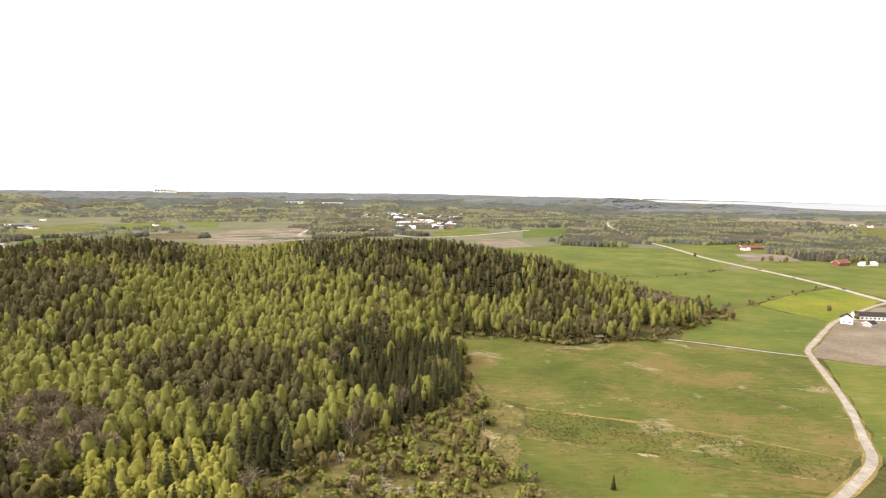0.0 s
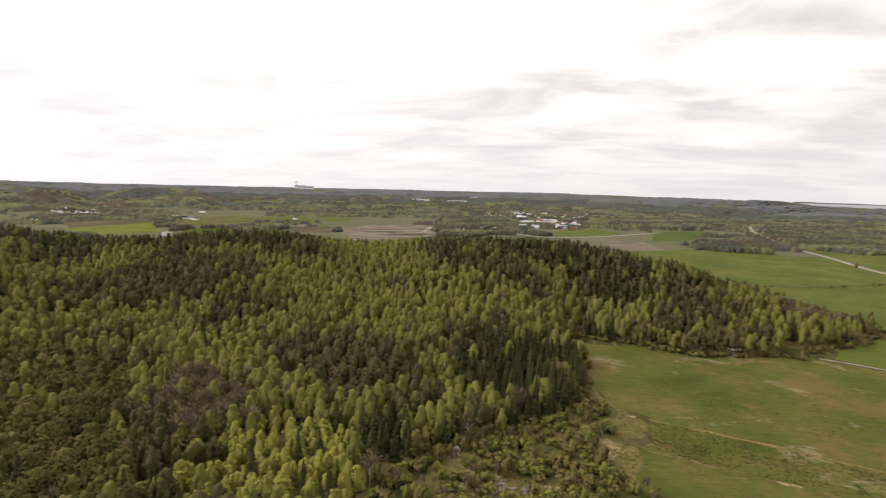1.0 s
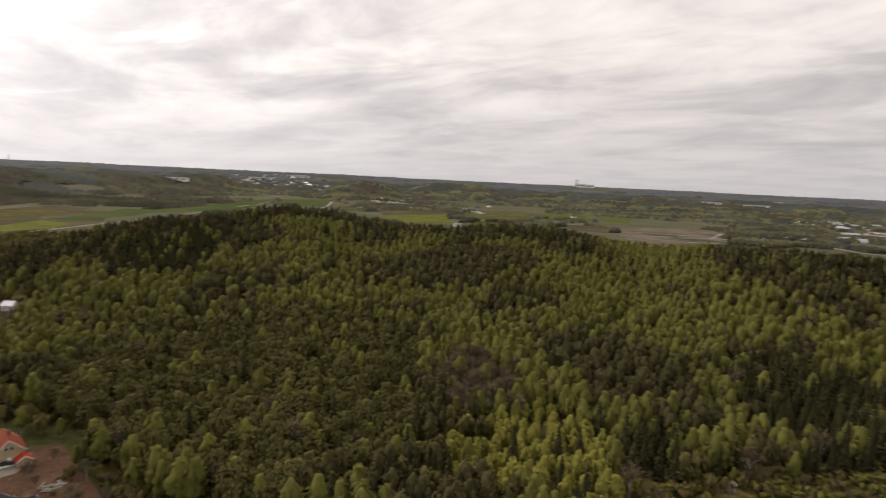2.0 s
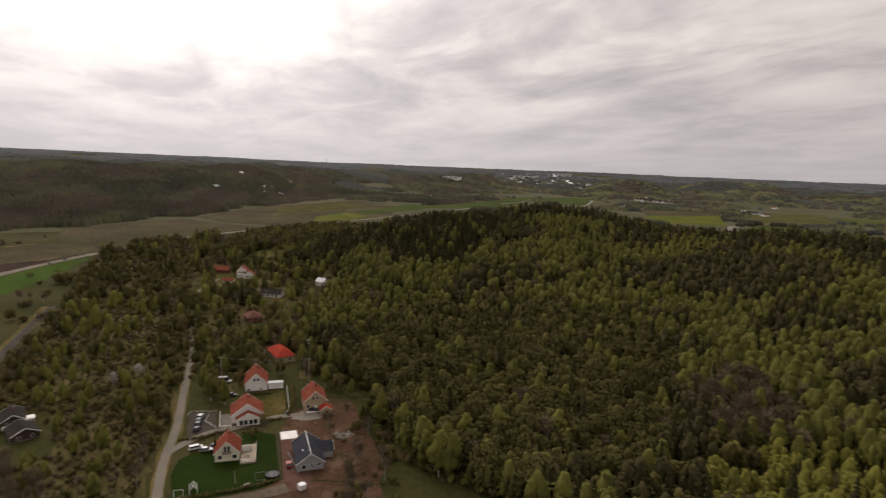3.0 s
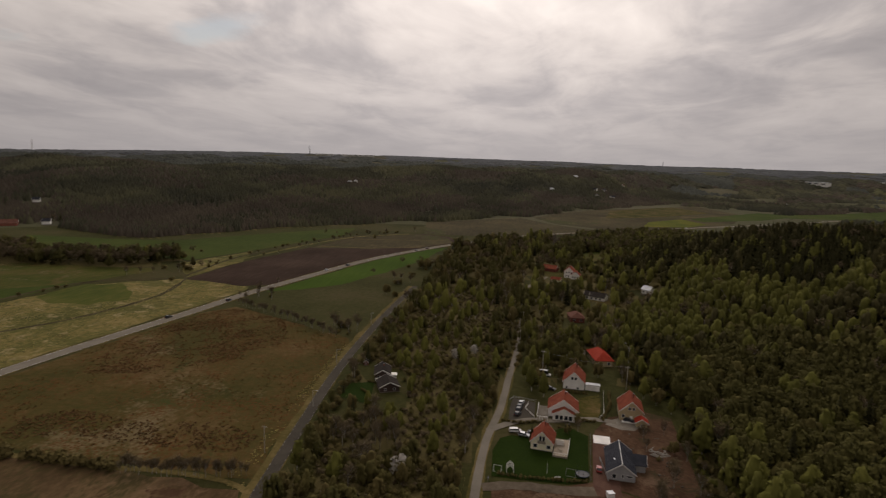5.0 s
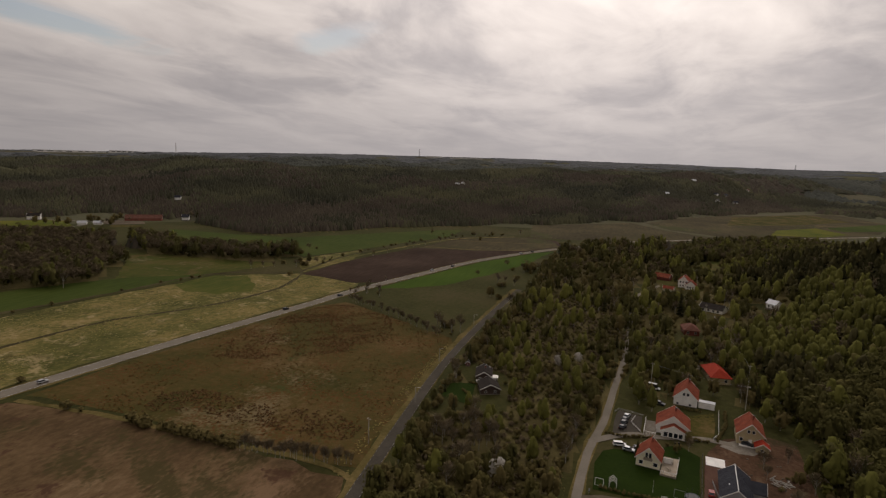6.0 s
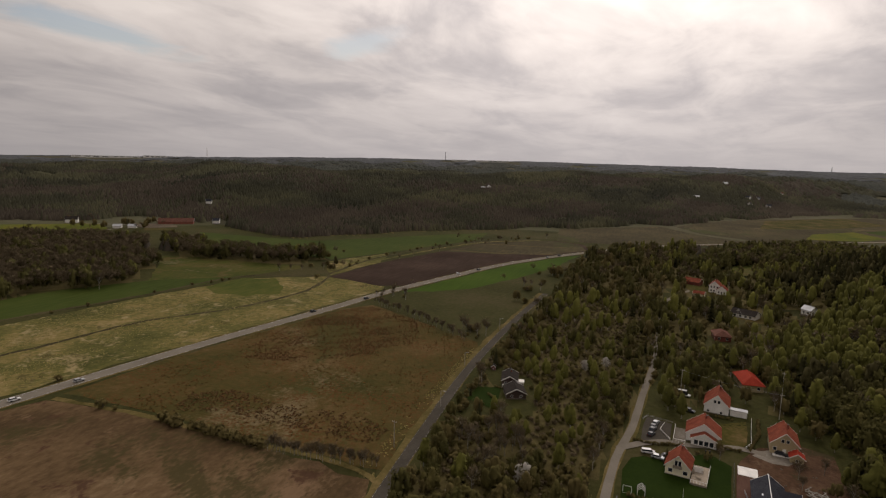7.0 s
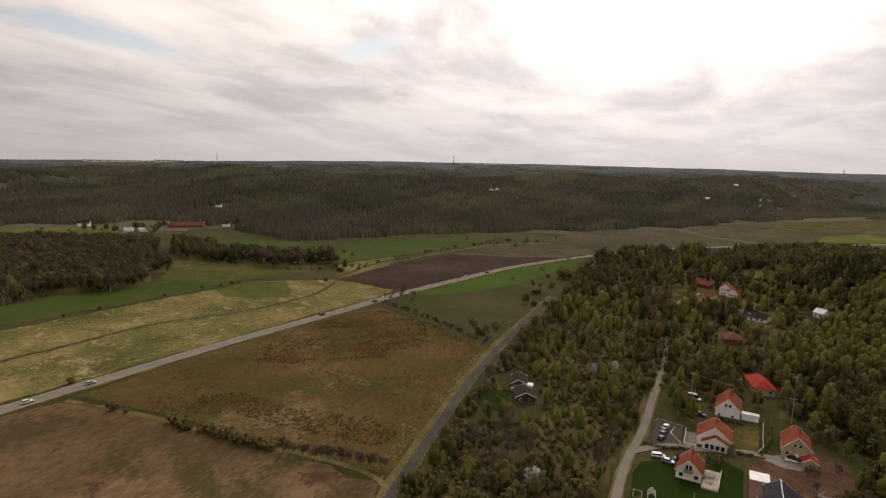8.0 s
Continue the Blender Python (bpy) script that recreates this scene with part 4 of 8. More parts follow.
ribbon("track", [(-700, 940), (-792, 1029), (-859, 1161), (-850, 1223), (-797, 1262), (-728, 1305), (-640, 1400)], 9.0, 0.6, "gravel", "pale road in the valley", "track", 0.3, step=20.0)
for k in range(7):
    ribbon("track", [(-480 + 22 * k, 1190 + 48 * k), (-400 + 20 * k, 1170 + 44 * k), (-320 + 30 * k, 1180 + 30 * k)], 7.0 + 3 * (k % 3), 0.5 + 0.05 * k, ("concrete", "gravel", "grass")[k % 3], "pale bank of earth on the building site", "track", 1.5, step=20.0)
for k in range(9):
    ribbon("track", [(-515 + 26 * k, 1330 - 24 * k), (-455 + 22 * k, 1345 - 22 * k), (-390 + 14 * k, 1372 - 20 * k)], 5.0 + 4 * (k % 2), 0.6 + 0.03 * k, ("rough", "concrete", "grass")[k % 3], "strip of graded earth on the building site", "track", 1.5, step=20.0)
ribbon("track", [(-1340, 1080), (-1416, 1164), (-1560, 1300), (-1716, 1443), (-1749, 1552)], 9.0, 0.6, "concrete", "pale road to the far village", "track", 0.3, step=20.0)
ribbon("track", [(-880, 1186), (-835, 1110), (-822, 1056), (-743, 956), (-671, 889)], 8.0, 0.7, "concrete", "pale looping road in the valley", "track", 0.3, step=20.0)
ribbon("track", [(-1424, 863), (-1490, 939), (-1511, 981), (-1681, 1145), (-1800, 1260)], 8.0, 0.7, "gravel", "pale road between the valley fields", "track", 0.3, step=20.0)
field([(-1681, 975), (-1740, 985), (-1849, 1140), (-1886, 1189), (-1850, 1180), (-1720, 1030)], "concrete", "pale flooded strip in the valley fields", 0.3)
field([(-1071, 1051), (-1049, 1303), (-835, 1061), (-907, 944)], "dandelion", "yellow green valley field", 0.25)
field([(-975, 222), (-998, 297), (-1060, 350), (-1150, 330), (-1060, 247)], "dandelion", "yellow strip of the valley field", 0.3)
field([(-1110, 360), (-1164, 350), (-1399, 570), (-1349, 640), (-1200, 500)], "grass", "green strip of the valley field", 0.3)
ribbon("track", [(-436, -690), (-510, -660), (-560, -650), (-600, -690)], 4.0, 0.2, "gravel", "pale farm track", "track", 0.3)
ribbon("track", [(-573, -760), (-585, -720), (-600, -660)], 4.0, 0.2, "asphalt", "farm road", "track", 0.2)


# ---- the sea inlet on the north-east, behind the last flats, and its low coast: glowing upright strips fitted to the camera's view ----
def backdrop_strip(name, a0, a1, low, high, r, colour, label):
    """A plain upright strip of distance that glows with its own tone; low and high: heights at points from bearing a0
    to a1.
    """
    az = np.radians(np.linspace(a0, a1, len(low)))
    verts = [(-math.sin(a) * r, math.cos(a) * r, z) for a, p, q in zip(az, low, high) for z in (p, q)]
    tris = [t for k in range(len(low) - 1) for t in ((2 * k, 2 * k + 1, 2 * k + 3), (2 * k, 2 * k + 3, 2 * k + 2))]
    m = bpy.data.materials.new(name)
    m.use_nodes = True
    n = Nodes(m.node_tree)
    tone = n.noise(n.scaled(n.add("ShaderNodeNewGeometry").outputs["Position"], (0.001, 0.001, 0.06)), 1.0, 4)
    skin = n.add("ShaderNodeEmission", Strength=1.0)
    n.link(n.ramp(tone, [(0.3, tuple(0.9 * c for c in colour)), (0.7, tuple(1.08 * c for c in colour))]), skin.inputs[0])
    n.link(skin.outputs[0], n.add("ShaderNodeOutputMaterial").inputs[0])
    tagged(new(name, mesh_of(name, verts, tris, [m])), label, "backdrop", kind="structure")


k = np.linspace(0, 1, 60)
# sky light on the water is put in as glow; heights fit the camera
backdrop_strip("backdrop_sea", -18.0, -60.0, np.full(60, -5.0), 66 - 36 * np.minimum(k, 0.55), 4940.0, (0.240, 0.244, 0.245), "glowing upright strip for the pale sea inlet at the horizon")
backdrop_strip("backdrop_coast", -19.0, -36.0, 63.5 - 14 * k, 71.5 - 20 * k + 1.2 * np.sin(k * 31) * (1 - k), 4930.0, (0.075, 0.082, 0.085), "glowing upright strip for the low far coast")


# ---- trees ----
def tube(p, q, r0, r1, sides):
    """Points and triangles of a tapered bar."""
    p, q = np.array(p, float), np.array(q, float)
    d = (q - p) / np.linalg.norm(q - p)
    u = np.cross(d, (0.3, 0.9, 0.1))
    u /= np.linalg.norm(u)
    w = np.cross(d, u)
    a = np.arange(sides) * 2 * np.pi / sides
    ring = np.cos(a)[:, None] * u + np.sin(a)[:, None] * w
    k = np.arange(sides)
    j = (k + 1) % sides
    return np.concatenate([p + ring * r0, q + ring * r1]), np.concatenate([np.stack([k, j, j + sides], 1), np.stack([k, j + sides, k + sides], 1)])


def joined(pieces):
    verts, tris, n = [], [], 0
    for v, t in pieces:
        verts.append(v)
        tris.append(t + n)
        n += len(v)
    return np.concatenate(verts), np.concatenate(tris)


def blades(at, normal, size, rng):
    """One leafy scrap, a triangle, at each point, facing along its normal."""
    n = len(at)
    normal = normal / np.linalg.norm(normal, axis=1, keepdims=True)
    u = np.cross(normal, rng.normal(size=(n, 3)))
    u /= np.linalg.norm(u, axis=1, keepdims=True)
    w = np.cross(normal, u)
    size = (size * rng.uniform(0.65, 1.35, n))[:, None]
    verts = np.stack([at + u * size, at - 0.5 * u * size + 0.8 * w * size, at - 0.5 * u * size - 0.8 * w * size], 1).reshape(-1, 3)
    return verts, np.arange(3 * n).reshape(-1, 3)


def drop_shape(centre, wide, low, high, rings, spokes, top, rng):
    """An uneven teardrop of foliage round an upright axis, widest at top of its height and pointed above."""
    verts, tris = [(centre[0], centre[1], low)], []
    for k in range(rings):
        h = (k + 0.7) / (rings + 0.12)
        prof = math.sin(math.pi / 2 * (0.4 + 0.6 * h / top)) if h < top else math.cos(math.pi / 2 * (h - top) / (1.03 - top)) ** 0.5
        for s in range(spokes):
            a = 2 * math.pi * (s + 0.5 * (k % 2) + rng.uniform(-0.2, 0.2)) / spokes
            r = wide * prof * rng.uniform(0.62, 1.22)
            verts.append((centre[0] + math.cos(a) * r, centre[1] + math.sin(a) * r, low + (high - low) * h + rng.uniform(-0.06, 0.06) * (high - low)))
    verts.append((centre[0] + rng.uniform(-.2, .2), centre[1] + rng.uniform(-.2, .2), high))
    for s in range(spokes):
        t = (s + 1) % spokes
        tris.append((0, 1 + t, 1 + s))
        for k in range(rings - 1):
            p, q = 1 + k * spokes, 1 + (k + 1) * spokes
            tris += [(p + s, p + t, q + s), (p + t, q + t, q + s)]
        p = 1 + (rings - 1) * spokes
        tris.append((p + s, p + t, len(verts) - 1))
    return np.array(verts, float), np.array(tris)


def leafy(seed, tall, wide, base, lobes, rings, spokes, scraps, size, top=0.4, solid=0.8, limbs=5):
    """A broadleaf tree or pine: trunk with limbs, and a crown of one main teardrop and lesser lobes, roughened all over by leaf scraps."""
    rng = np.random.RandomState(seed)
    low = base * tall
    wood = [tube((0, 0, -0.6), (rng.uniform(-.2, .2), rng.uniform(-.2, .2), tall * 0.85), 0.012 * tall + 0.05, 0.03, 5)]
    a0 = rng.uniform(0, 6.283)
    drops = [((rng.uniform(-.15, .15) * wide, rng.uniform(-.15, .15) * wide), wide * 0.70, low, tall)]
    for k in range(lobes):
        a, off = a0 + k * 6.283 / max(lobes, 1) + rng.uniform(-0.5, 0.5), wide * rng.uniform(0.38, 0.72)
        drops.append(((math.cos(a) * off, math.sin(a) * off), wide * rng.uniform(0.36, 0.58), low + rng.uniform(0.0, 0.15) * tall, tall * rng.uniform(0.60, 0.97)))
    crown = [drop_shape(c, w * solid, lo, hi, rings if n == 0 else max(rings - 1, 2), spokes if n == 0 else max(spokes - 2, 4), top, rng) for n, (c, w, lo, hi) in enumerate(drops)]
    for k in range(limbs):
        a, z = a0 + k * 2.4, low + (tall - low) * (0.15 + 0.6 * k / limbs)
        wood.append(tube((0, 0, z - 0.12 * tall), (math.cos(a) * wide * 0.75, math.sin(a) * wide * 0.75, z + 0.06 * tall), 0.005 * tall + 0.03, 0.02, 3))
    # leaf scraps over the lobes
    share = np.array([w * (hi - lo) for _, w, lo, hi in drops])
    who = rng.choice(len(drops), scraps, p=share / share.sum())
    h, a = rng.uniform(0.02, 1.0, scraps) ** 0.85, rng.uniform(0, 6.283, scraps)
    prof = np.where(h < top, np.sin(np.pi / 2 * (0.4 + 0.6 * h / top)), np.cos(np.pi / 2 * np.clip((h - top) / (1.03 - top), 0, 1)) ** 0.58)
    c = np.array([d[0] for d in drops])[who]
    w, lo, hi = np.array([d[1] for d in drops])[who], np.array([d[2] for d in drops])[who], np.array([d[3] for d in drops])[who]
    r = w * prof * rng.uniform(0.70, 1.28, scraps)
    at = np.stack([c[:, 0] + np.cos(a) * r, c[:, 1] + np.sin(a) * r, lo + (hi - lo) * h], 1)
    d = np.stack([np.cos(a), np.sin(a), 0.25 + 1.3 * (h - 0.3)], 1) + rng.normal(size=(scraps, 3)) * 0.45
    return joined(wood), joined(crown + [blades(at, d, size, rng)])


def conifer(seed, tall, wide, tiers, spokes):
    """A spruce: a straight trunk and whorls of drooping boughs, each a folded blade, narrowing to the tip."""
    rng = np.random.RandomState(seed)
    wood = tube((0, 0, -0.6), (0, 0, tall * 0.97), 0.012 * tall + 0.05, 0.02, 5)
    out = []
    for k in range(tiers):
        f = k / tiers
        z, r = tall * (0.10 + 0.87 * f), wide * (1 - f) ** 0.85 + 0.15
        drop = tall * 0.9 / tiers * rng.uniform(0.7, 1.1)
        for s in range(spokes):
            a = 2 * np.pi * (s + rng.uniform(-0.3, 0.3)) / spokes + k * 1.1
            rr = r * rng.uniform(0.75, 1.15)
            d, e = np.array([np.cos(a), np.sin(a), 0]), np.array([-np.sin(a), np.cos(a), 0])
            tip = d * rr + (0, 0, z - drop * rng.uniform(0.5, 1.0))
            root, w = np.array([0, 0, z + drop * 0.55]), rr * np.pi / spokes * 1.25
            mid = d * rr * 0.55 + (0, 0, z - drop * 0.1)
            out.append((np.array([root, mid + e * w, tip, mid - e * w]), np.array([(0, 1, 2), (0, 2, 3)])))
    out.append((np.array([(0.12, 0, tall * 0.9), (-0.1, 0.1, tall * 0.9), (0, 0, tall * 1.03)]), np.array([(0, 1, 2)])))
    return wood, joined(out)


def leafless(seed, tall, wide, twigs, thick):
    """A tree not yet in leaf: trunk, rising limbs and a haze of fine twigs."""
    rng = np.random.RandomState(seed)
    wood = [tube((0, 0, -0.6), (0, 0, tall * 0.6), 0.014 * tall + 0.05, 0.05, 5)]
    ends = []
    for k in range(9):
        a, z = k * 2.4 + rng.uniform(-.4, .4), tall * rng.uniform(0.25, 0.6)
        r = wide * rng.uniform(0.45, 0.9)
        q = np.array([np.cos(a) * r, np.sin(a) * r, min(z + r * rng.uniform(0.9, 1.8) + tall * 0.1, tall * 0.95)])
        wood.append(tube((0, 0, z), q, 0.006 * tall + 0.03, 0.03, 3))
        ends.append((np.array([0, 0, z]), q))
    ends.append((np.array([0, 0, tall * 0.5]), np.array([0, 0, tall])))
    root = np.stack([p + (q - p) * rng.uniform(0.3, 0.95) for p, q in (ends[rng.randint(len(ends))] for _ in range(twigs))])
    way = rng.normal(size=(twigs, 3)) * (0.8, 0.8, 0.5) + (0, 0, 0.75) + root * (1 / wide, 1 / wide, 0) * 0.5
    way /= np.linalg.norm(way, axis=1, keepdims=True)
    run = (tall * 0.17 * rng.uniform(0.6, 1.3, twigs))[:, None]
    side = np.cross(way, rng.normal(size=(twigs, 3)))
    side /= np.linalg.norm(side, axis=1, keepdims=True)
    tip = root + way * run
    tip[:, 2] = np.minimum(tip[:, 2], tall * rng.uniform(0.9, 1.05, twigs))
    verts = np.stack([root, tip + side * thick, tip - side * thick], 1).reshape(-1, 3)
    return joined(wood), (verts, np.arange(3 * twigs).reshape(-1, 3))


def bush(seed, scraps, size):
    """A rounded shrub on several stems, about 2 m high and 3 m across."""
    rng = np.random.RandomState(seed)
    c = np.stack([rng.uniform(-0.8, 0.8, 6), rng.uniform(-0.8, 0.8, 6), rng.uniform(0.7, 1.4, 6)], 1)
    wood = [tube((q[0] * 0.2, q[1] * 0.2, -0.2), q, 0.05, 0.02, 3) for q in c]
    who = rng.randint(0, 6, scraps)
    d = rng.normal(size=(scraps, 3)) + (0, 0, 0.5)
    d /= np.linalg.norm(d, axis=1, keepdims=True)
    at = c[who] + d * rng.uniform(0.5, 0.95, scraps)[:, None]
    at[:, 2] = np.maximum(at[:, 2], 0.05)
    return joined(wood), blades(at, d + rng.normal(size=(scraps, 3)) * 0.4, size, rng)


# three grades of fineness: near, middle, far
GRADES = ((4, 5, 6, 125, 0.47), (2, 4, 5, 26, 0.75), (2, 3, 4, 8, 0.95))
KINDS = {}
for kind, (tall, wide, base, top, solid, bark, leaf) in {"birch": (12.8, 3.4, 0.14, 0.47, 0.84, "birch_bark", "birch"), "young": (8.0, 2.6, 0.12, 0.5, 0.84, "birch_bark", "young"),
                                                           "dull": (10.0, 3.9, 0.12, 0.6, 0.6, "birch_bark", "dull"), "pine": (13, 3.0, 0.36, 0.5, 0.8, "bark", "pine")}.items():
    KINDS[kind] = ([[leafy(100 * len(KINDS) + 10 * g + v, tall, wide, base, lobes, rings, spokes, scraps, size, top, solid) for v in range(4)] for g, (lobes, rings, spokes, scraps, size) in enumerate(GRADES)], bark, leaf)
KINDS["round"] = ([[leafy(930 + 10 * g + v, 11.5, 3.9, 0.08, lobes, rings, spokes, scraps, size, 0.55, 0.5) for v in range(4)] for g, (lobes, rings, spokes, scraps, size) in enumerate(((5, 3, 5, 260, 0.52), (4, 2, 4, 78, 0.85), (3, 2, 4, 34, 1.25)))], "bark", "lush")
KINDS["olive"] = (KINDS["dull"][0], "bark", "olive")
KINDS["spruce"] = ([[conifer(70 + 10 * g + v, 14.0, 2.5, tiers, spokes) for v in range(4)] for g, (tiers, spokes) in enumerate(((11, 7), (7, 6), (5, 5)))], "bark", "spruce")
KINDS["bare"] = ([[leafless(170 + 10 * g + v, 11.0, 3.2, twigs, thick) for v in range(4)] for g, (twigs, thick) in enumerate(((260, 0.13), (120, 0.24), (80, 0.33)))], "birch_bark", "twig")
KINDS["bush"] = ([[bush(270 + 10 * g + v, scraps, size) for v in range(4)] for g, (scraps, size) in enumerate(((75, 0.46), (40, 0.62), (22, 0.85)))], "bark", "dull")
KINDS["lush_bush"] = (KINDS["bush"][0], "bark", "olive")
KINDS["brown_bush"] = (KINDS["bush"][0], "bark", "twig")
KINDS["green_bush"] = (KINDS["bush"][0], "bark", "birch")
KINDS["blossom"] = ([[leafy(370 + v, 7.0, 2.4, 0.2, 3, 4, 6, 260, 0.35, 0.45, 0.45) for v in range(2)]] * 3, "bark", "blossom")


def rounded(verts, lift=0.8):
    """The way out of a crown at each of its points, as if it were an egg, tilted skyward by lift."""
    low, high = verts[:, 2].min(), verts[:, 2].max()
    wide = max(np.abs(verts[:, :2]).max(), 0.1)
    tall = (high - low) * 0.6 + 0.1
    d = np.stack([verts[:, 0] / wide, verts[:, 1] / wide, (verts[:, 2] - low - 0.4 * (high - low)) / tall], 1) / (wide, wide, tall)
    d /= np.linalg.norm(d, axis=1, keepdims=True) + 1e-6
    # lift turns the shading normals skyward, which lightens the crown's shaded sides
    d[:, 2] += lift
    return d / (np.linalg.norm(d, axis=1, keepdims=True) + 1e-6)


def stamped(shape, x, y, z, size, turn, tint):
    """Many copies of one set of points and triangles, with their roundings."""
    verts, tris = shape
    out = rounded(verts)
    c, s = np.cos(turn)[:, None], np.sin(turn)[:, None]
    n = len(x)
    v = np.stack([(verts[:, 0] * c - verts[:, 1] * s) * size[:, None] + x[:, None], (verts[:, 0] * s + verts[:, 1] * c) * size[:, None] + y[:, None],
                  verts[:, 2] * size[:, None] + z[:, None]], -1).reshape(-1, 3)
    t = (tris[None] + (np.arange(n) * len(verts))[:, None, None]).reshape(-1, 3)
    o = np.stack([out[:, 0] * c - out[:, 1] * s, out[:, 0] * s + out[:, 1] * c, np.broadcast_to(out[:, 2], (n, len(out)))], -1).reshape(-1, 3)
    return v, t, np.repeat(tint, len(tris)), o


def wood_of(name, label, kind, x, y, seed, size=(0.75, 1.2), thin=True):
    """All the trees of one kind in a wood as one mass; nearer ones are finer."""
    rng = np.random.RandomState(seed)
    grades, bark, leaf = KINDS[kind]
    r = np.hypot(x, y)
    z = height(x, y)
    grade = np.where(r < 305, 0, np.where(r < 480, 1, 2))
    variant = rng.randint(0, 4, len(x)) % len(grades[0])
    scale, turn, tint = rng.uniform(*size, len(x)), rng.uniform(0, 6.283, len(x)), np.clip(rng.normal(0.5, 0.26, len(x)), 0, 1)
    verts, tris, tints, index, outs, n = [], [], [], [], [], 0
    for g in range(3):
        for k in range(len(grades[0])):
            who = (grade == g) & (variant == k)
            if not who.any():
                continue
            for m, shape in enumerate(grades[g][k]):
                if m == 0 and g == 2:
                    continue
                v, t, c, o = stamped(shape, x[who], y[who], z[who], scale[who], turn[who], tint[who])
                outs.append(o), verts.append(v), tris.append(t + n), tints.append(c), index.append(np.full(len(t), m))
                n += len(v)
    if n:
        me = mesh_of(name, np.concatenate(verts), np.concatenate(tris), [M[bark], M[leaf]], np.concatenate(tints), np.concatenate(index), True, np.concatenate(outs))
        tagged(new(name, me), label, "trees", kind="stuff")


NEAR = {}


def tree(kind, x, y, size=1.0, label="", name="", group="", category="tree", z=None, variant=None, turn=None):
    """One tree as a thing: trunk and crown."""
    k = (int(abs(x) * 7 + abs(y) * 3) if variant is None else variant) % len(KINDS[kind][0][0])
    if (kind, k) not in NEAR:
        trunk, crown = KINDS[kind][0][0][k]
        NEAR[kind, k] = (mesh_of("trunk", *trunk, [M[KINDS[kind][1]]]), mesh_of("crown", *crown, [M[KINDS[kind][2]]], np.full(len(crown[1]), 0.5), None, True, rounded(crown[0])))
    top = thing(name or kind + "_tree", pose(x, y, float(height(x, y)) if z is None else z, 0, 0, (x * 37 + y * 53) % 360 if turn is None else turn), label, category, group)
    top.scale = (size,) * 3
    for n, me in zip(("trunk", "crown"), NEAR[kind, k]):
        new(n, me).parent = top
    return top


# composition of the hill wood: dark conifers on the crests and in stands, birches on the slopes
STANDS = [("birch", [(-259, 414), (-196, 459), (-123, 412), (-36, 441), (-9, 400), (-72, 325), (-121, 318), (-194, 336)]),
          ("pine", [(-320, 330), (-300, 420), (-250, 440), (-215, 380), (-230, 320), (-290, 280)]),
          ("pine", [(-159, 276), (-127, 242), (-89, 224), (-73, 257), (-80, 283), (-110, 312), (-140, 290)]),
          ("spruce", [(-62, 292), (-50, 325), (-1, 358), (17, 311), (14, 258), (-10, 235), (-42, 262)]),
          ("spruce", [(10, 365), (54, 362), (50, 392), (10, 412)]),
          ("young", [(-124, 150), (-122, 182), (-124, 202), (-106, 214), (-78, 200), (-63, 178), (-56, 157), (-66, 150), (-96, 137)]),
          ("spruce", [(-420, 150), (-500, 190), (-560, 330), (-480, 300), (-380, 200)]),
          ("spruce", [(-85, 207), (-60, 214), (-50, 196), (-60, 184), (-72, 191)]),
          ("round", [(-130, 92), (-128, 150), (-150, 172), (-185, 215), (-225, 235), (-285, 215), (-320, 130), (-262, 68), (-205, 70)]),
          ("bare", [(-178, 222), (-158, 238), (-130, 218), (-116, 188), (-130, 174), (-154, 190)]),
          ("bare", [(150, 430), (236, 500), (215, 540), (160, 500)])]


def scatter(x0, x1, y0, y1, gap, seed):
    """Loose, evenly spread points."""
    rng = np.random.RandomState(seed)
    gx, gy = np.meshgrid(np.arange(x0, x1, gap), np.arange(y0, y1, gap))
    gx = gx + (np.arange(gx.shape[0])[:, None] % 2) * gap / 2
    return (gx + rng.uniform(-0.42, 0.42, gx.shape) * gap).ravel(), (gy + rng.uniform(-0.42, 0.42, gy.shape) * gap).ravel()


def sort_of(x, y, seed):
    """The kind of tree that grows at each place of the hill wood."""
    rng = np.random.RandomState(seed)
    az, r = bearing(x, y)
    rc = np.interp(az, HILL[:, 0], HILL[:, 1])
    patch = waves(x, y, 51, 150) + 0.45 * waves(x, y, 52, 45)
    dice = rng.uniform(0, 1, len(x))
    kind = np.full(len(x), "birch", dtype="U12")
    kind[(patch < -0.25) & (dice < 0.72)] = "pine"
    kind[(patch < -0.6) & (dice < 0.36)] = "spruce"
    kind[(patch > -0.3) & (dice > 0.95)] = "spruce"
    kind[(dice > 0.74) & (dice < 0.88)] = "olive"
    kind[(dice > 0.91) & (dice < 0.94)] = "bare"
    crest = (r > rc - 70 - 25 * waves(x, y, 53, 90)) & (((az > 24) & (az < 80)) | ((az > -8) & (az < 14)))
    kind[crest & (dice < 0.85)] = "pine"
    kind[crest & (dice < 0.55)] = "spruce"
    for what, poly in STANDS:
        hit = inside(x + 5 * waves(x, y, 55, 20), y + 5 * waves(x, y, 56, 20), poly)
        kind[hit & (dice < {"bare": 0.72, "round": 0.72, "birch": 0.62, "pine": 0.9, "young": 0.95}.get(what, 0.86))] = what
    return kind


def clear_of_roads(x, y):
    ok = np.ones(len(x), bool)
    for line, gap in ((VILLAGE_ROAD, 3.2), (SIDE_ROAD, 5), (COUNTRY_ROAD, 6.0), (HIGHWAY, 12), (NORTH_ROAD, 14), (LANE, 8), (BYPASS, 20)):
        for p in smooth_line(line, 4.0):
            ok &= np.hypot(x - p.x, y - p.y) > (1.6 if line is VILLAGE_ROAD and p.x < -300 else gap)
    return ok


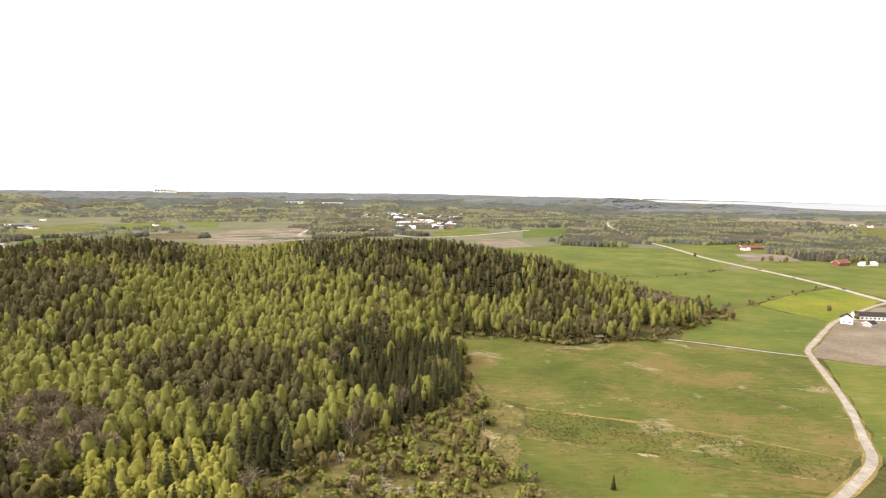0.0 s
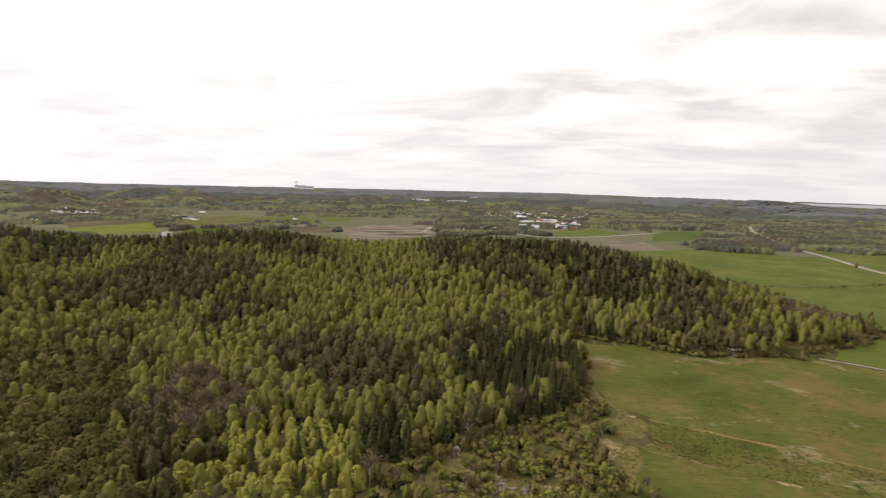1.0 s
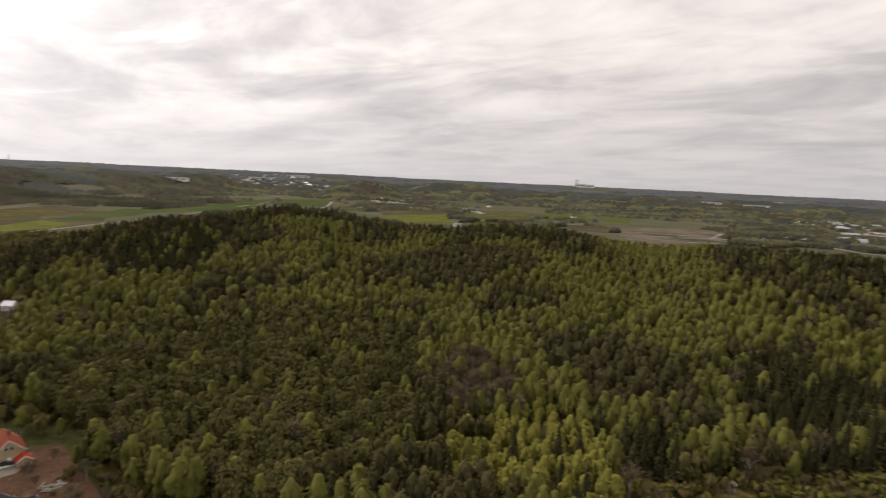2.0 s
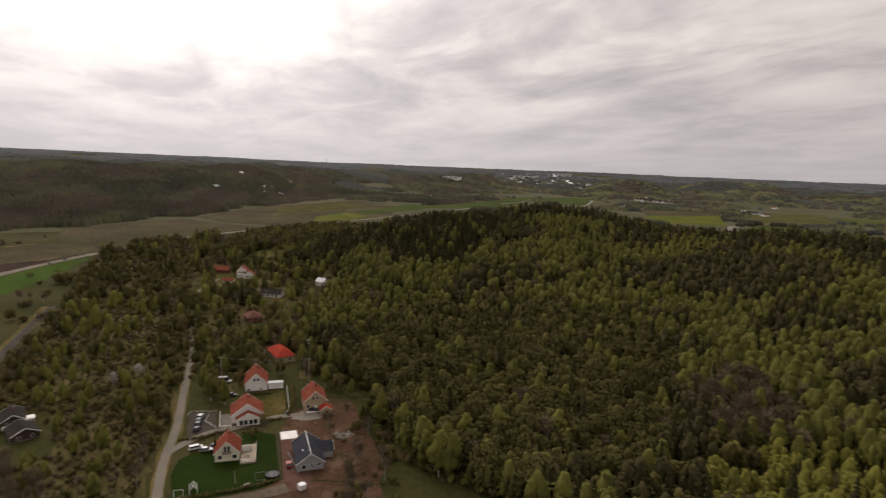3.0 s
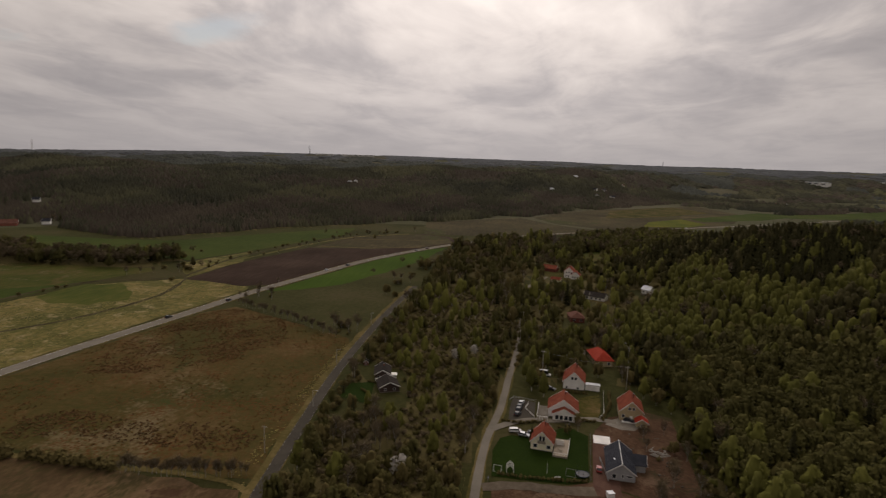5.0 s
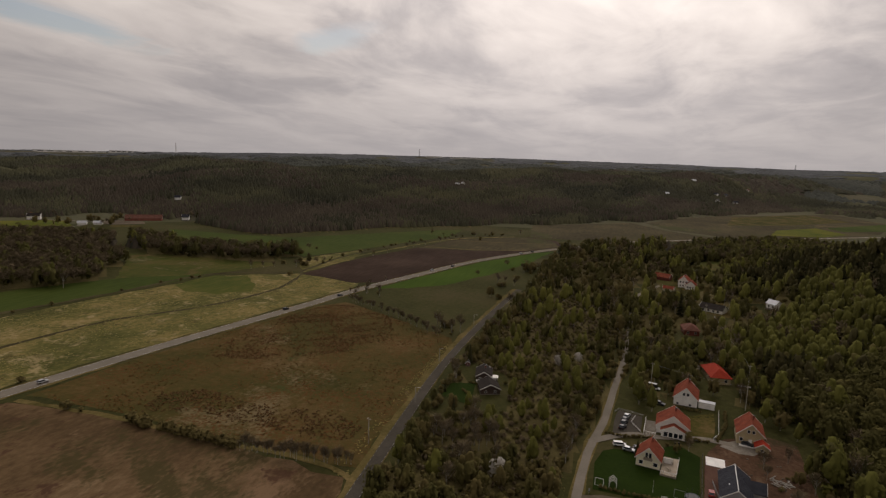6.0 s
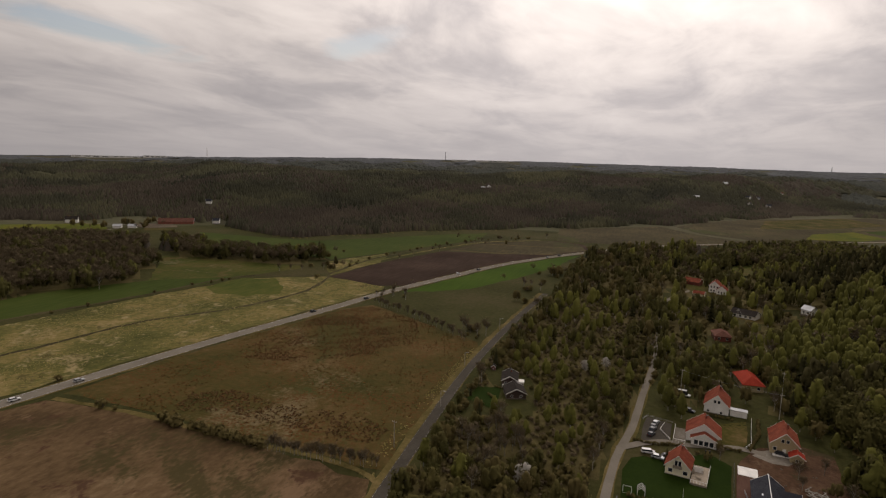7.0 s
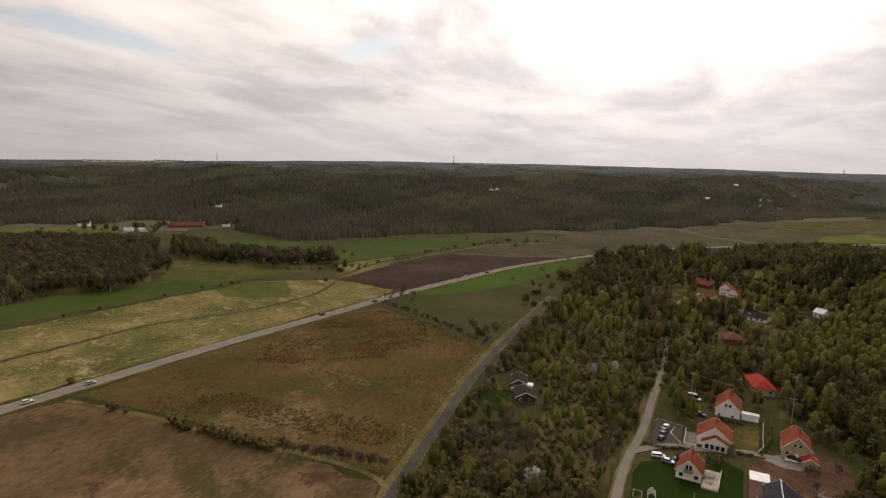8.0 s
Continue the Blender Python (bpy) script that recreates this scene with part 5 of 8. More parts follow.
TREE_WORDS = {"birch": "birch in fresh light green leaf", "spruce": "dark green spruce with drooping boughs", "pine": "dull green pine with a bare lower trunk",
              "dull": "broadleaf tree in early olive bud", "olive": "broadleaf tree in half open olive green leaf", "bare": "grey brown tree not yet in leaf", "young": "young yellow green birch",
              "round": "rounded broadleaf tree in olive spring leaf"}
WOOD_WORDS = {"birch": "wood of birches in fresh light green leaf", "spruce": "stand of dark green spruces", "pine": "dull green pines of the wood",
              "dull": "wood in early olive bud", "olive": "wood in half open olive green leaf", "bare": "grey brown trees not yet in leaf", "young": "dense grove of young yellow green birches",
              "round": "wood of rounded broadleaf trees in olive spring leaf"}


def plant_hill():
    near = scatter(-420, 240, 60, 520, 5.3, 1)
    back = scatter(-700, 260, 60, 830, 6.2, 2)
    r_near, r_back = np.hypot(*near), np.hypot(*back)
    x = np.concatenate([near[0][r_near < 360], back[0][r_back >= 360]])
    y = np.concatenate([near[1][r_near < 360], back[1][r_back >= 360]])
    az, r = bearing(x, y)
    keep = inside(x + 3 * waves(x, y, 23, 25), y + 3 * waves(x, y, 24, 25), HILL_WOOD)
    keep &= r < np.interp(az, HILL[:, 0], HILL[:, 1]) + 70
    for hx, hy, hr in WOOD_GAPS:
        keep &= np.hypot(x - hx, y - hy) > hr
    keep &= waves(x, y, 57, 38) + 0.6 * waves(x, y, 58, 14) > -1.5
    x, y = x[keep], y[keep]
    kind = sort_of(x, y, 3)
    # the outermost rows towards the houses and the meadow are trees of their own
    single = ((x < -135) & (x > -215) & (y < 128)) | ((x > -62) & (x < 20) & (y < 272))
    for k in TREE_WORDS:
        who = kind == k
        for px, py in list(zip(x[who & single], y[who & single])):
            tree(k, px, py, 0.85 + 0.45 * ((px * 13.7 + py * 7.3) % 1), TREE_WORDS[k], group="trees at the edge of the wood")
        who &= ~single
        wood_of(k + "_wood", WOOD_WORDS[k], k, x[who], y[who], 60 + len(k), (0.9, 1.38))


OPEN_BRUSH = [(-336, -60), (-440, -40), (-440, -4), (-301, -5), (-240, -6), (-180, -16), (-190, -44), (-250, -52)]
LEAFLESS = [(-214, -48), (-222, -28), (-196, -22), (-176, -34), (-170, -50), (-190, -58)]


def plant_valley():
    near, back = scatter(-350, -100, -80, 155, 4.5, 4), scatter(-800, -330, -80, 155, 7.0, 14)
    x, y = np.concatenate([near[0][near[0] > -335], back[0][back[0] <= -335]]), np.concatenate([near[1][near[0] > -335], back[1][back[0] <= -335]])
    keep = (inside(x, y, LANE_WOOD) | (inside(x, y, VILLAGE_WOOD) & ~inside(x, y, HILL_WOOD) & (waves(x, y, 61, 30) > -0.9))) & clear_of_roads(x, y)
    for hx, hy, hr in WOOD_GAPS:
        keep &= np.hypot(x - hx, y - hy) > hr
    keep &= waves(x, y, 62, 45) > -1.1
    x, y = x[keep], y[keep]
    # trees close beside the upper village road, placed to hide it from the camera
    over = np.array([(p.x, p.y + s) for k, p in enumerate(smooth_line(VILLAGE_ROAD, 4.5)) for s in ((2.3,), (-2.2,))[k % 2] if -440 < p.x < -268])
    x, y = np.concatenate([x, over[:, 0]]), np.concatenate([y, over[:, 1]])
    dice, patch = np.random.RandomState(5).uniform(0, 1, len(x)), waves(x, y, 63, 60)
    kind = np.select([dice < 0.28, dice < 0.44, dice < 0.54, dice < 0.56, dice < 0.62, dice < 0.63], ["round", "olive", "dull", "birch", "bare", "spruce"], "bush").astype("U12")
    kind[(patch < -1.0) & (dice > 0.4) & (dice < 0.56) & (y > 10)] = "spruce"
    kind[(patch > 0.5) & (dice < 0.30)] = "bush"
    kind[(y > 14) & (dice > 0.36) & (dice < 0.50)] = "birch"
    kind[inside(x, y, LEAFLESS) & (dice < 0.85)] = "bare"
    # half-open brush with a few slender birches
    thin = inside(x + 6 * waves(x, y, 67, 25), y + 4 * waves(x, y, 68, 20), OPEN_BRUSH)
    kind[thin & (dice < 0.2)] = "birch"
    keep = ~thin | (dice < 0.24) | (dice > 0.85)
    x, y, kind = x[keep], y[keep], kind[keep]
    single = (x > -170)
    for k in ("round", "dull", "olive", "birch", "bare", "spruce", "bush"):
        who = kind == k
        words = TREE_WORDS.get(k, "low olive shrub beside the village road")
        for px, py in list(zip(x[who & single], y[who & single])):
            tree(k, px, py, 0.55 + 0.4 * ((px * 13.7 + py * 7.3) % 1), words, k if k == "bush" else "", "trees beside the village road", "shrub" if k == "bush" else "tree")
        for some, low, high in ((who & ~single & (x > -335) & (y < 8), 0.42, 0.82), (who & ~single & (x > -335) & (y >= 8), 0.6, 1.0), (who & (x <= -335), 0.7, 1.25)):
            wood_of(k + "_wood", WOOD_WORDS.get(k, "undergrowth of low olive shrubs"), k, x[some], y[some], 70 + len(k), (low, high) if k != "bush" else (0.9, 1.7))
    # low undergrowth that closes the gaps
    ux, uy = scatter(-440, -110, -78, 30, 3.1, 24)
    keep = inside(ux, uy, LANE_WOOD) & clear_of_roads(ux, uy) & (waves(ux, uy, 66, 40) > -1.2)
    for hx, hy, hr in WOOD_GAPS:
        keep &= np.hypot(ux - hx, uy - hy) > hr
    half = np.random.RandomState(27).uniform(0, 1, len(ux)) < 0.5
    wood_of("undergrowth", "olive brown undergrowth of the valley wood", "brown_bush", ux[keep & ~half], uy[keep & ~half], 25, (0.4, 0.9))
    wood_of("undergrowth", "fresh green undergrowth of the valley wood", "lush_bush", ux[keep & half], uy[keep & half], 26, (0.5, 1.0))
    # woods west of the main road and behind the village
    for poly, shares, seed in ((WEST_WOOD, (0.80, 0.97, 0.975), 6), (WEST_STRIP, (0.6, 0.95, 0.97), 7), (BACK_WOOD, (0.25, 0.85, 0.92), 8)):
        px, py = np.array(poly).T
        x, y = scatter(px.min(), px.max(), py.min(), py.max(), 6.0, seed)
        keep = inside(x + 9 * waves(x, y, 21, 60), y + 9 * waves(x, y, 22, 60), poly) & clear_of_roads(x, y)
        x, y = x[keep], y[keep]
        dice = np.random.RandomState(seed).uniform(0, 1, len(x))
        for k, lo, hi in (("bare", 0, shares[0]), ("round", shares[0], shares[1]), ("birch", shares[1], shares[2]), ("spruce", shares[2], 1)):
            who = (dice >= lo) & (dice < hi)
            wood_of(k + "_wood", WOOD_WORDS[k], k, x[who], y[who], seed * 10 + len(k), (0.9, 1.4))


SCRUB = [(-60, 165), (-46, 204), (-28, 224), (-12, 240), (6, 262), (14, 282), (22, 268), (22, 240), (14, 222), (26, 205), (34, 190), (30, 165), (-10, 140)]


def plant_scrub():
    """Bushes and thickets in the rough ground before the wood, and along field edges."""
    x, y = scatter(-65, 50, 140, 290, 4.1, 12)
    keep = inside(x, y, SCRUB) & (waves(x, y, 64, 28) + 0.4 * waves(x, y, 65, 9) > -0.55) & (np.hypot(x + 16, y - 187) > 7)
    x, y = x[keep], y[keep]
    dice = np.random.RandomState(13).uniform(0, 1, len(x))
    for px, py, d in zip(x, y, dice):
        s = (px * 13.7 + py * 7.3) % 1
        if d < 0.42:
            tree("green_bush", px, py, 1.0 + 1.1 * s, "yellow green willow shrub in rough grass", "shrub", "shrubs before the wood", "shrub")
        elif d < 0.78:
            tree("bush", px, py, 1.0 + 1.1 * s, "olive brown shrub in rough grass", "shrub", "shrubs before the wood", "shrub")
        elif d < 0.86:
            tree("bare", px, py, 0.35 + 0.3 * s, TREE_WORDS["bare"], group="trees at the edge of the wood")
        elif d < 0.94:
            tree("dull", px, py, 0.4 + 0.3 * s, TREE_WORDS["dull"], group="trees at the edge of the wood")
        else:
            tree("birch", px, py, 0.4 + 0.3 * s, TREE_WORDS["birch"], group="trees at the edge of the wood")
    # hedges: lines of shrubs along field edges
    NEAR_HEDGES = [(((-158, -167), (-157.5, -150), (-155.5, -119)), 2.0, "bush", 1.1, 1.9, 1), (((-155.5, -117), (-156, -100), (-159, -78)), 1.3, "bare", 0.36, 0.6, 2),
        (((-300, -92), (-330, -130), (-352, -170)), 2.6, "bare", 0.3, 0.6, 3), (((-436, -258), (-536, -258), (-683, -212), (-760, -145)), 9.0, "bush", 0.7, 1.7, 4),
        (((200, 693), (289, 718), (368, 765)), 13.0, "bush", 0.9, 1.8, 5), (((290, 527), (380, 602), (430, 635)), 16.0, "bush", 0.7, 1.5, 6)]
    FAR_HEDGES = [(((-500, -240), (-600, -215), (-700, -185), (-790, -120)), 12.0, "bare", 0.4, 0.7, 7), (((-230, -345), (-300, -330), (-387, -312)), 11.0, "bush", 0.8, 1.7, 8),
        (((-395, -310), (-440, -285), (-445, -262)), 7.0, "bare", 0.4, 0.8, 9), (((-356, -176), (-400, -186), (-460, -170)), 9.0, "bare", 0.25, 0.45, 10),
        (((-190, -66), (-250, -68), (-330, -68)), 5.0, "bush", 0.8, 1.6, 11)]
    for line, gap, kind, low, high, seed in NEAR_HEDGES + FAR_HEDGES:
        rng = random.Random(seed)
        for p in smooth_line(line, gap):
            if gap > 6 and rng.random() < 0.5:
                continue
            tree(kind, p.x + rng.uniform(-0.3, 0.3) * (gap + 2), p.y + rng.uniform(-0.3, 0.3) * (gap + 2), rng.uniform(low, high), "brown hedge tree not yet in leaf" if kind == "bare" else "dark olive hedge shrub",
                 "hedge_tree" if kind == "bare" else "hedge_shrub", "hedge along the field edge", "tree" if kind == "bare" else "shrub")
    for px, py, s in ((-37, 206, 0.6), (-167, -30, 1.15), (-278, -23, 0.9), (-286, -14, 0.9), (-160, 175, 0.5)):
        tree("blossom", px, py, s, "small cherry tree in white blossom", "cherry_tree")
    for px, py, s in ((-158, -196, 1.7), (-158.5, -190, 0.8), (-170, -236, 1.4), (-410, -255, 1.6), (286, 526, 2.4), (59, 188, 0.0)):
        if s:
            tree("bush", px, py, s, "lone dark shrub in the field", "shrub", "lone shrubs", "shrub")
    # shrubs that close the foot of the wood
    edge = HILL_WOOD[:26] + [(-262, 68)]
    ex, ey, rng = [], [], np.random.RandomState(31)
    for (x0, y0), (x1, y1) in zip(edge, edge[1:]):
        n = int(math.hypot(x1 - x0, y1 - y0) / 1.5)
        t = rng.uniform(0, 1, n)
        ex.append(x0 + (x1 - x0) * t + rng.normal(0, 2.2, n))
        ey.append(y0 + (y1 - y0) * t + rng.normal(0, 2.2, n))
    ex, ey = np.concatenate(ex), np.concatenate(ey)
    half = np.arange(len(ex)) % 3 == 0
    wood_of("edge_shrubs", "olive shrubs at the foot of the wood", "bush", ex[~half], ey[~half], 33, (0.8, 1.7))
    wood_of("edge_shrubs", "fresh green shrubs at the foot of the wood", "green_bush", ex[half], ey[half], 34, (0.8, 1.7))
    tree("spruce", 59, 188, 0.42, "small dark spruce alone in the meadow")
    tree("pine", -452, -262, 0.95, "lone dark pine beside the ditch")
    tree("young", -72, 178, 0.75, "bright yellow flowering shrub tree")


def plant_far():
    """Far woods: crowns merge into clumps that are coarser the farther they stand."""
    rng = np.random.RandomState(9)
    lumps = []
    for v in range(10):          # six rounded crowns, four pointed ones
        lumps.append(drop_shape((0, 0), 1.45, -2.4, 1.0, 1, 6, 0.5, rng) if v < 6 else drop_shape((0, 0), 1.15, -2.4, 1.25, 1, 5, 0.5, rng))
    for v in range(4):           # fuller crowns where the far woods come nearer
        lumps.append(drop_shape((0, 0), 1.0, -0.35, 1.05, 3, 6, 0.45, rng))
    lumps = [(v, t[(t > 0).all(1)]) for v, t in lumps]
    n = 300000
    r = np.exp(np.concatenate([rng.uniform(math.log(640), math.log(1900), 210000), rng.uniform(math.log(1900), math.log(4700), 90000)]))
    az = np.radians(rng.uniform(-42, 154, n))
    x, y = -np.sin(az) * r, np.cos(az) * r
    deg = np.degrees(az)
    keep = wood_mask(x, y) & clear_of_roads(x, y)
    for poly in (HILL_WOOD, LANE_WOOD, VILLAGE_WOOD, WEST_WOOD, WEST_STRIP, BACK_WOOD):
        keep &= ~inside(x, y, poly)
    for poly in FIELDS:
        keep &= ~inside(x, y, poly)
    # ground hidden behind the hill needs no trees
    keep &= ~((deg > -14) & (deg < 72) & (r < 900))
    for hx, hy, hr in ((-672, -586, 24), (-655, -570, 16), (-790, -703, 20), (-774, -688, 16), (-577, -750, 24), (-642, -630, 34)):
        keep &= np.hypot(x - hx, y - hy) > hr
    # trees left out before the far apartment blocks, so the camera sees them
    keep &= ~(((deg > 135) & (deg < 145.5) & (r > 3650) & (r < 4330)) | ((deg > 102) & (deg < 110) & (r > 3800) & (r < 4360)))
    x, y, r, deg = x[keep], y[keep], r[keep], deg[keep]
    n = len(x)
    z = height(x, y)
    tall = np.where(r < 2600, rng.uniform(6.5, 10.5, n), rng.uniform(5, 8, n)) + 0.001 * r
    wide = np.where(r < 1900, np.maximum(3.4, 0.0036 * r), 0.0054 * r) * rng.uniform(0.75, 1.3, n)
    turn, variant = rng.uniform(0, 6.283, n), rng.randint(0, 6, n)
    pointed = waves(x, y, 74, 260) + 0.5 * waves(x, y, 75, 80) + rng.normal(0, 0.3, n) > 0.6
    variant[pointed] = 6 + variant[pointed] % 4
    fuller = (deg < 40) & (r < 1500)
    variant[fuller & ~pointed] = 10 + variant[fuller & ~pointed] % 4
    tint = np.clip(0.42 + 0.28 * waves(x, y, 71, 120) + 0.45 * waves(x, y, 73, 420) + rng.normal(0, 0.14, n), 0, 1)
    tint[pointed] *= 0.25
    brown = ~pointed & (waves(x, y, 72, 330) + 0.35 * rng.normal(size=n) + np.where(deg > 76, 0.75 - 0.0016 * np.maximum(r - np.interp(deg, FAR[:, 0], FAR[:, 1]), 0), -0.15) > 0.25)
    # the farthest woods, by range, take the colour with haze painted in
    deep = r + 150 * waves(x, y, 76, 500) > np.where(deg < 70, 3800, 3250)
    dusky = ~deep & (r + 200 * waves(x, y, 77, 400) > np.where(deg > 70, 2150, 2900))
    tall[r > 1200] *= 0.8
    tall[deep] *= 0.5
    brown &= ~deep & ~dusky
    green = ~deep & ~dusky & ~brown & (deg < 60) & (waves(x, y, 78, 170) + 0.4 * rng.normal(size=n) > 0.25)
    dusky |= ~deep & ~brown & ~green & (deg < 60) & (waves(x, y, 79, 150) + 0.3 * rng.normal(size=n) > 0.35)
    for name, who, mat, label in (("far_wood", dusky, "far_dark", "dark conifer woods of the middle distance, haze put into their colour"), ("far_wood", green, "far_green", "far birch woods in fresh leaf"), ("far_wood", ~brown & ~deep & ~dusky & ~green, "far_mix", "far woods, green and dark"), ("far_wood", brown, "far_brown", "far woods not yet in leaf"), ("far_wood", deep, "far_hazed", "distant woods with blue haze put into their colour")):
        verts, tris, tints, outs, m = [], [], [], [], 0
        for k in range(14):
            w = who & (variant == k)
            shape = lumps[k]
            c, s = np.cos(turn[w])[:, None], np.sin(turn[w])[:, None]
            sx, sz = wide[w][:, None], tall[w][:, None]
            v = np.stack([(shape[0][:, 0] * c - shape[0][:, 1] * s) * sx + x[w][:, None], (shape[0][:, 0] * s + shape[0][:, 1] * c) * sx + y[w][:, None], shape[0][:, 2] * sz + z[w][:, None]], -1).reshape(-1, 3)
            t = (shape[1][None] + (np.arange(w.sum()) * len(shape[0]))[:, None, None]).reshape(-1, 3)
            out = rounded(shape[0] * (1, 1, 0.35), 1.0)
            outs.append(np.stack([out[:, 0] * c - out[:, 1] * s, out[:, 0] * s + out[:, 1] * c, np.broadcast_to(out[:, 2], (len(c), len(out)))], -1).reshape(-1, 3))
            verts.append(v), tris.append(t + m), tints.append(np.repeat(tint[w], len(shape[1])))
            m += len(v)
        tagged(new(name, mesh_of(name, np.concatenate(verts), np.concatenate(tris), [M[mat]], np.concatenate(tints), None, True, np.concatenate(outs))), label, "woods", kind="stuff")


RUSTY_BAND = [(-166, -170), (-184, -175), (-193, -162), (-188, -133), (-193, -104), (-185, -84), (-173, -84), (-172, -112), (-174, -149)]


def plant_tufts():
    """Sedge and dry grass tufts of the wet fields."""
    rng = np.random.RandomState(15)
    MOOR_TUFTS = [([(-351, -174), (-301, -86), (-287, -82), (-196, -82), (-160, -80), (-162, -161), (-163, -222), (-212, -215), (-282, -199), (-329, -188)], 2.0, "sedge_tufts", "scattered brown sedge tufts of the moor", "sedge", 0.25, 81),
        ([(-345, -172), (-328, -132), (-285, -112), (-255, -130), (-232, -160), (-225, -190), (-282, -196), (-329, -185)], 1.15, "sedge_tufts", "rust red sedge tufts of the moor", "rust", -0.15, 86),
        ([(-150, -75), (-200, -78.5), (-290, -81.5), (-290, -85), (-200, -83.5), (-152, -81)], 1.1, "grass_tufts", "pale dry grass tufts of the road verge", "straw", -0.3, 88), (RUSTY_BAND, 1.3, "sedge_tufts", "rust red sedge tufts of the moor", "rust", -0.5, 87),
        ([(-130, -256), (-212, -233), (-286, -217), (-389, -193), (-407, -197), (-415, -245), (-352, -246), (-326, -268), (-325, -316), (-213, -338), (-130, -330)], 1.8, "grass_tufts", "tall pale dry grass tufts", "straw", -0.35, 82)]
    PASTURE_TUFTS = [([(15, 330), (17, 290), (38, 262), (75, 248), (110, 234), (140, 200), (36, 230), (28, 196), (42, 183), (10, 150), (-40, 160), (-30, 226), (8, 265)], 1.9, "grass_tufts", "dry tussocks of the rough pasture", "tussock", 0.0, 83),
        ([(40, 263), (80, 248), (122, 231), (156, 211), (143, 194), (108, 204), (71, 217), (35, 230)], 1.7, "grass_tufts", "brown tussocks in rows on the rough pasture", "tussock", -0.3, 84),
        ([(17, 300), (40, 266), (120, 236), (165, 212), (195, 268), (150, 300), (90, 330), (40, 350)], 2.6, "grass_tufts", "scattered brown tussocks of the pasture", "tussock", 0.35, 85)]
    for poly, gap, name, label, mat, lo, seed in MOOR_TUFTS + PASTURE_TUFTS:
        px, py = np.array(poly).T
        x, y = scatter(px.min(), px.max(), py.min(), py.max(), gap, seed)
        keep = inside(x, y, poly) & (0.7 * waves(x, y, seed, 55) + 0.5 * waves(x, y, seed + 5, 16) + rng.normal(0, 0.55, len(x)) > lo + 0.35)
        x, y = x[keep], y[keep]
        n = len(x)
        a = rng.uniform(0, 6.283, (n, 5))
        big = {"rust": 1.2, "straw": 0.8}.get(mat, 1.1)
        r, h = rng.uniform(0.3, 0.7, (n, 5)) * big, rng.uniform(0.12, 0.42, (n, 5)) * big
        p = np.stack([np.zeros((n, 5)), np.zeros((n, 5)), np.full((n, 5), 0.05)], -1)
        q = np.stack([np.cos(a) * r, np.sin(a) * r, h], -1)
        s = np.stack([np.cos(a + 1.1) * r, np.sin(a + 1.1) * r, h * 0.8], -1)
        verts = (np.stack([p, q, s], 2) + np.stack([x, y, np.zeros(n)], -1)[:, None, None]).reshape(-1, 3)
        tint = np.repeat(np.clip(rng.normal(0.5, 0.3, n), 0, 1), 5)
        tagged(new(name, mesh_of(name, verts, np.arange(len(verts)).reshape(-1, 3), [M[mat]], tint)), label, "grass", kind="stuff")


plant_hill()
plant_tufts()
plant_valley()
plant_scrub()
plant_far()


# ---- buildings ----
def gabled(w, l, eave, ridge, x0=None):
    """Walls under a gable roof: the ridge runs along x."""
    bm = bmesh.new()
    outline = [(-w / 2, 0), (w / 2, 0), (w / 2, eave), (0, ridge), (-w / 2, eave)]
    a = [bm.verts.new((-l / 2, y, z)) for y, z in outline]
    b = [bm.verts.new((l / 2, y, z)) for y, z in outline]
    bm.faces.new(a[::-1]), bm.faces.new(b)
    for k in range(5):
        bm.faces.new((a[k], a[(k + 1) % 5], b[(k + 1) % 5], b[k]))
    bmesh.ops.recalc_face_normals(bm, faces=bm.faces)
    return bm


def slope(w, l, eave, ridge, side, over=0.45, thick=0.16):
    """One side of a gable roof, a slab that stands out over eave and gable."""
    bm = bmesh.new()
    run, rise = w / 2, ridge - eave
    k = (run + over) / run
    y1, z1 = side * run * k, ridge - rise * k
    up = 0.06
    for x in (-l / 2 - over, l / 2 + over):
        for y, z in ((0, ridge + up), (y1, z1 + up), (y1, z1 + up + thick), (0, ridge + up + thick)):
            bm.verts.new((x, y, z))
    v = list(bm.verts)
    for f in ((0, 1, 2, 3), (4, 5, 6, 7), (0, 1, 5, 4), (1, 2, 6, 5), (2, 3, 7, 6), (3, 0, 4, 7)):
        bm.faces.new([v[n] for n in f])
    bmesh.ops.recalc_face_normals(bm, faces=bm.faces)
    return bm


def barge(w, l, eave, ridge, side, end, over=0.45):
    """A board along the gable edge of a roof."""
    bm = bmesh.new()
    run, rise = w / 2, ridge - eave
    k = (run + over) / run
    x = end * (l / 2 + over)
    for dx in (0.0, end * 0.07):
        for y, z in ((0, ridge + 0.28), (side * run * k, ridge - rise * k + 0.28), (side * run * k, ridge - rise * k - 0.05), (0, ridge - 0.05)):
            bm.verts.new((x + dx, y, z))
    v = list(bm.verts)
    for f in ((0, 1, 2, 3), (4, 5, 6, 7), (0, 1, 5, 4), (1, 2, 6, 5), (2, 3, 7, 6), (3, 0, 4, 7)):
        bm.faces.new([v[n] for n in f])
    bmesh.ops.recalc_face_normals(bm, faces=bm.faces)
    return bm


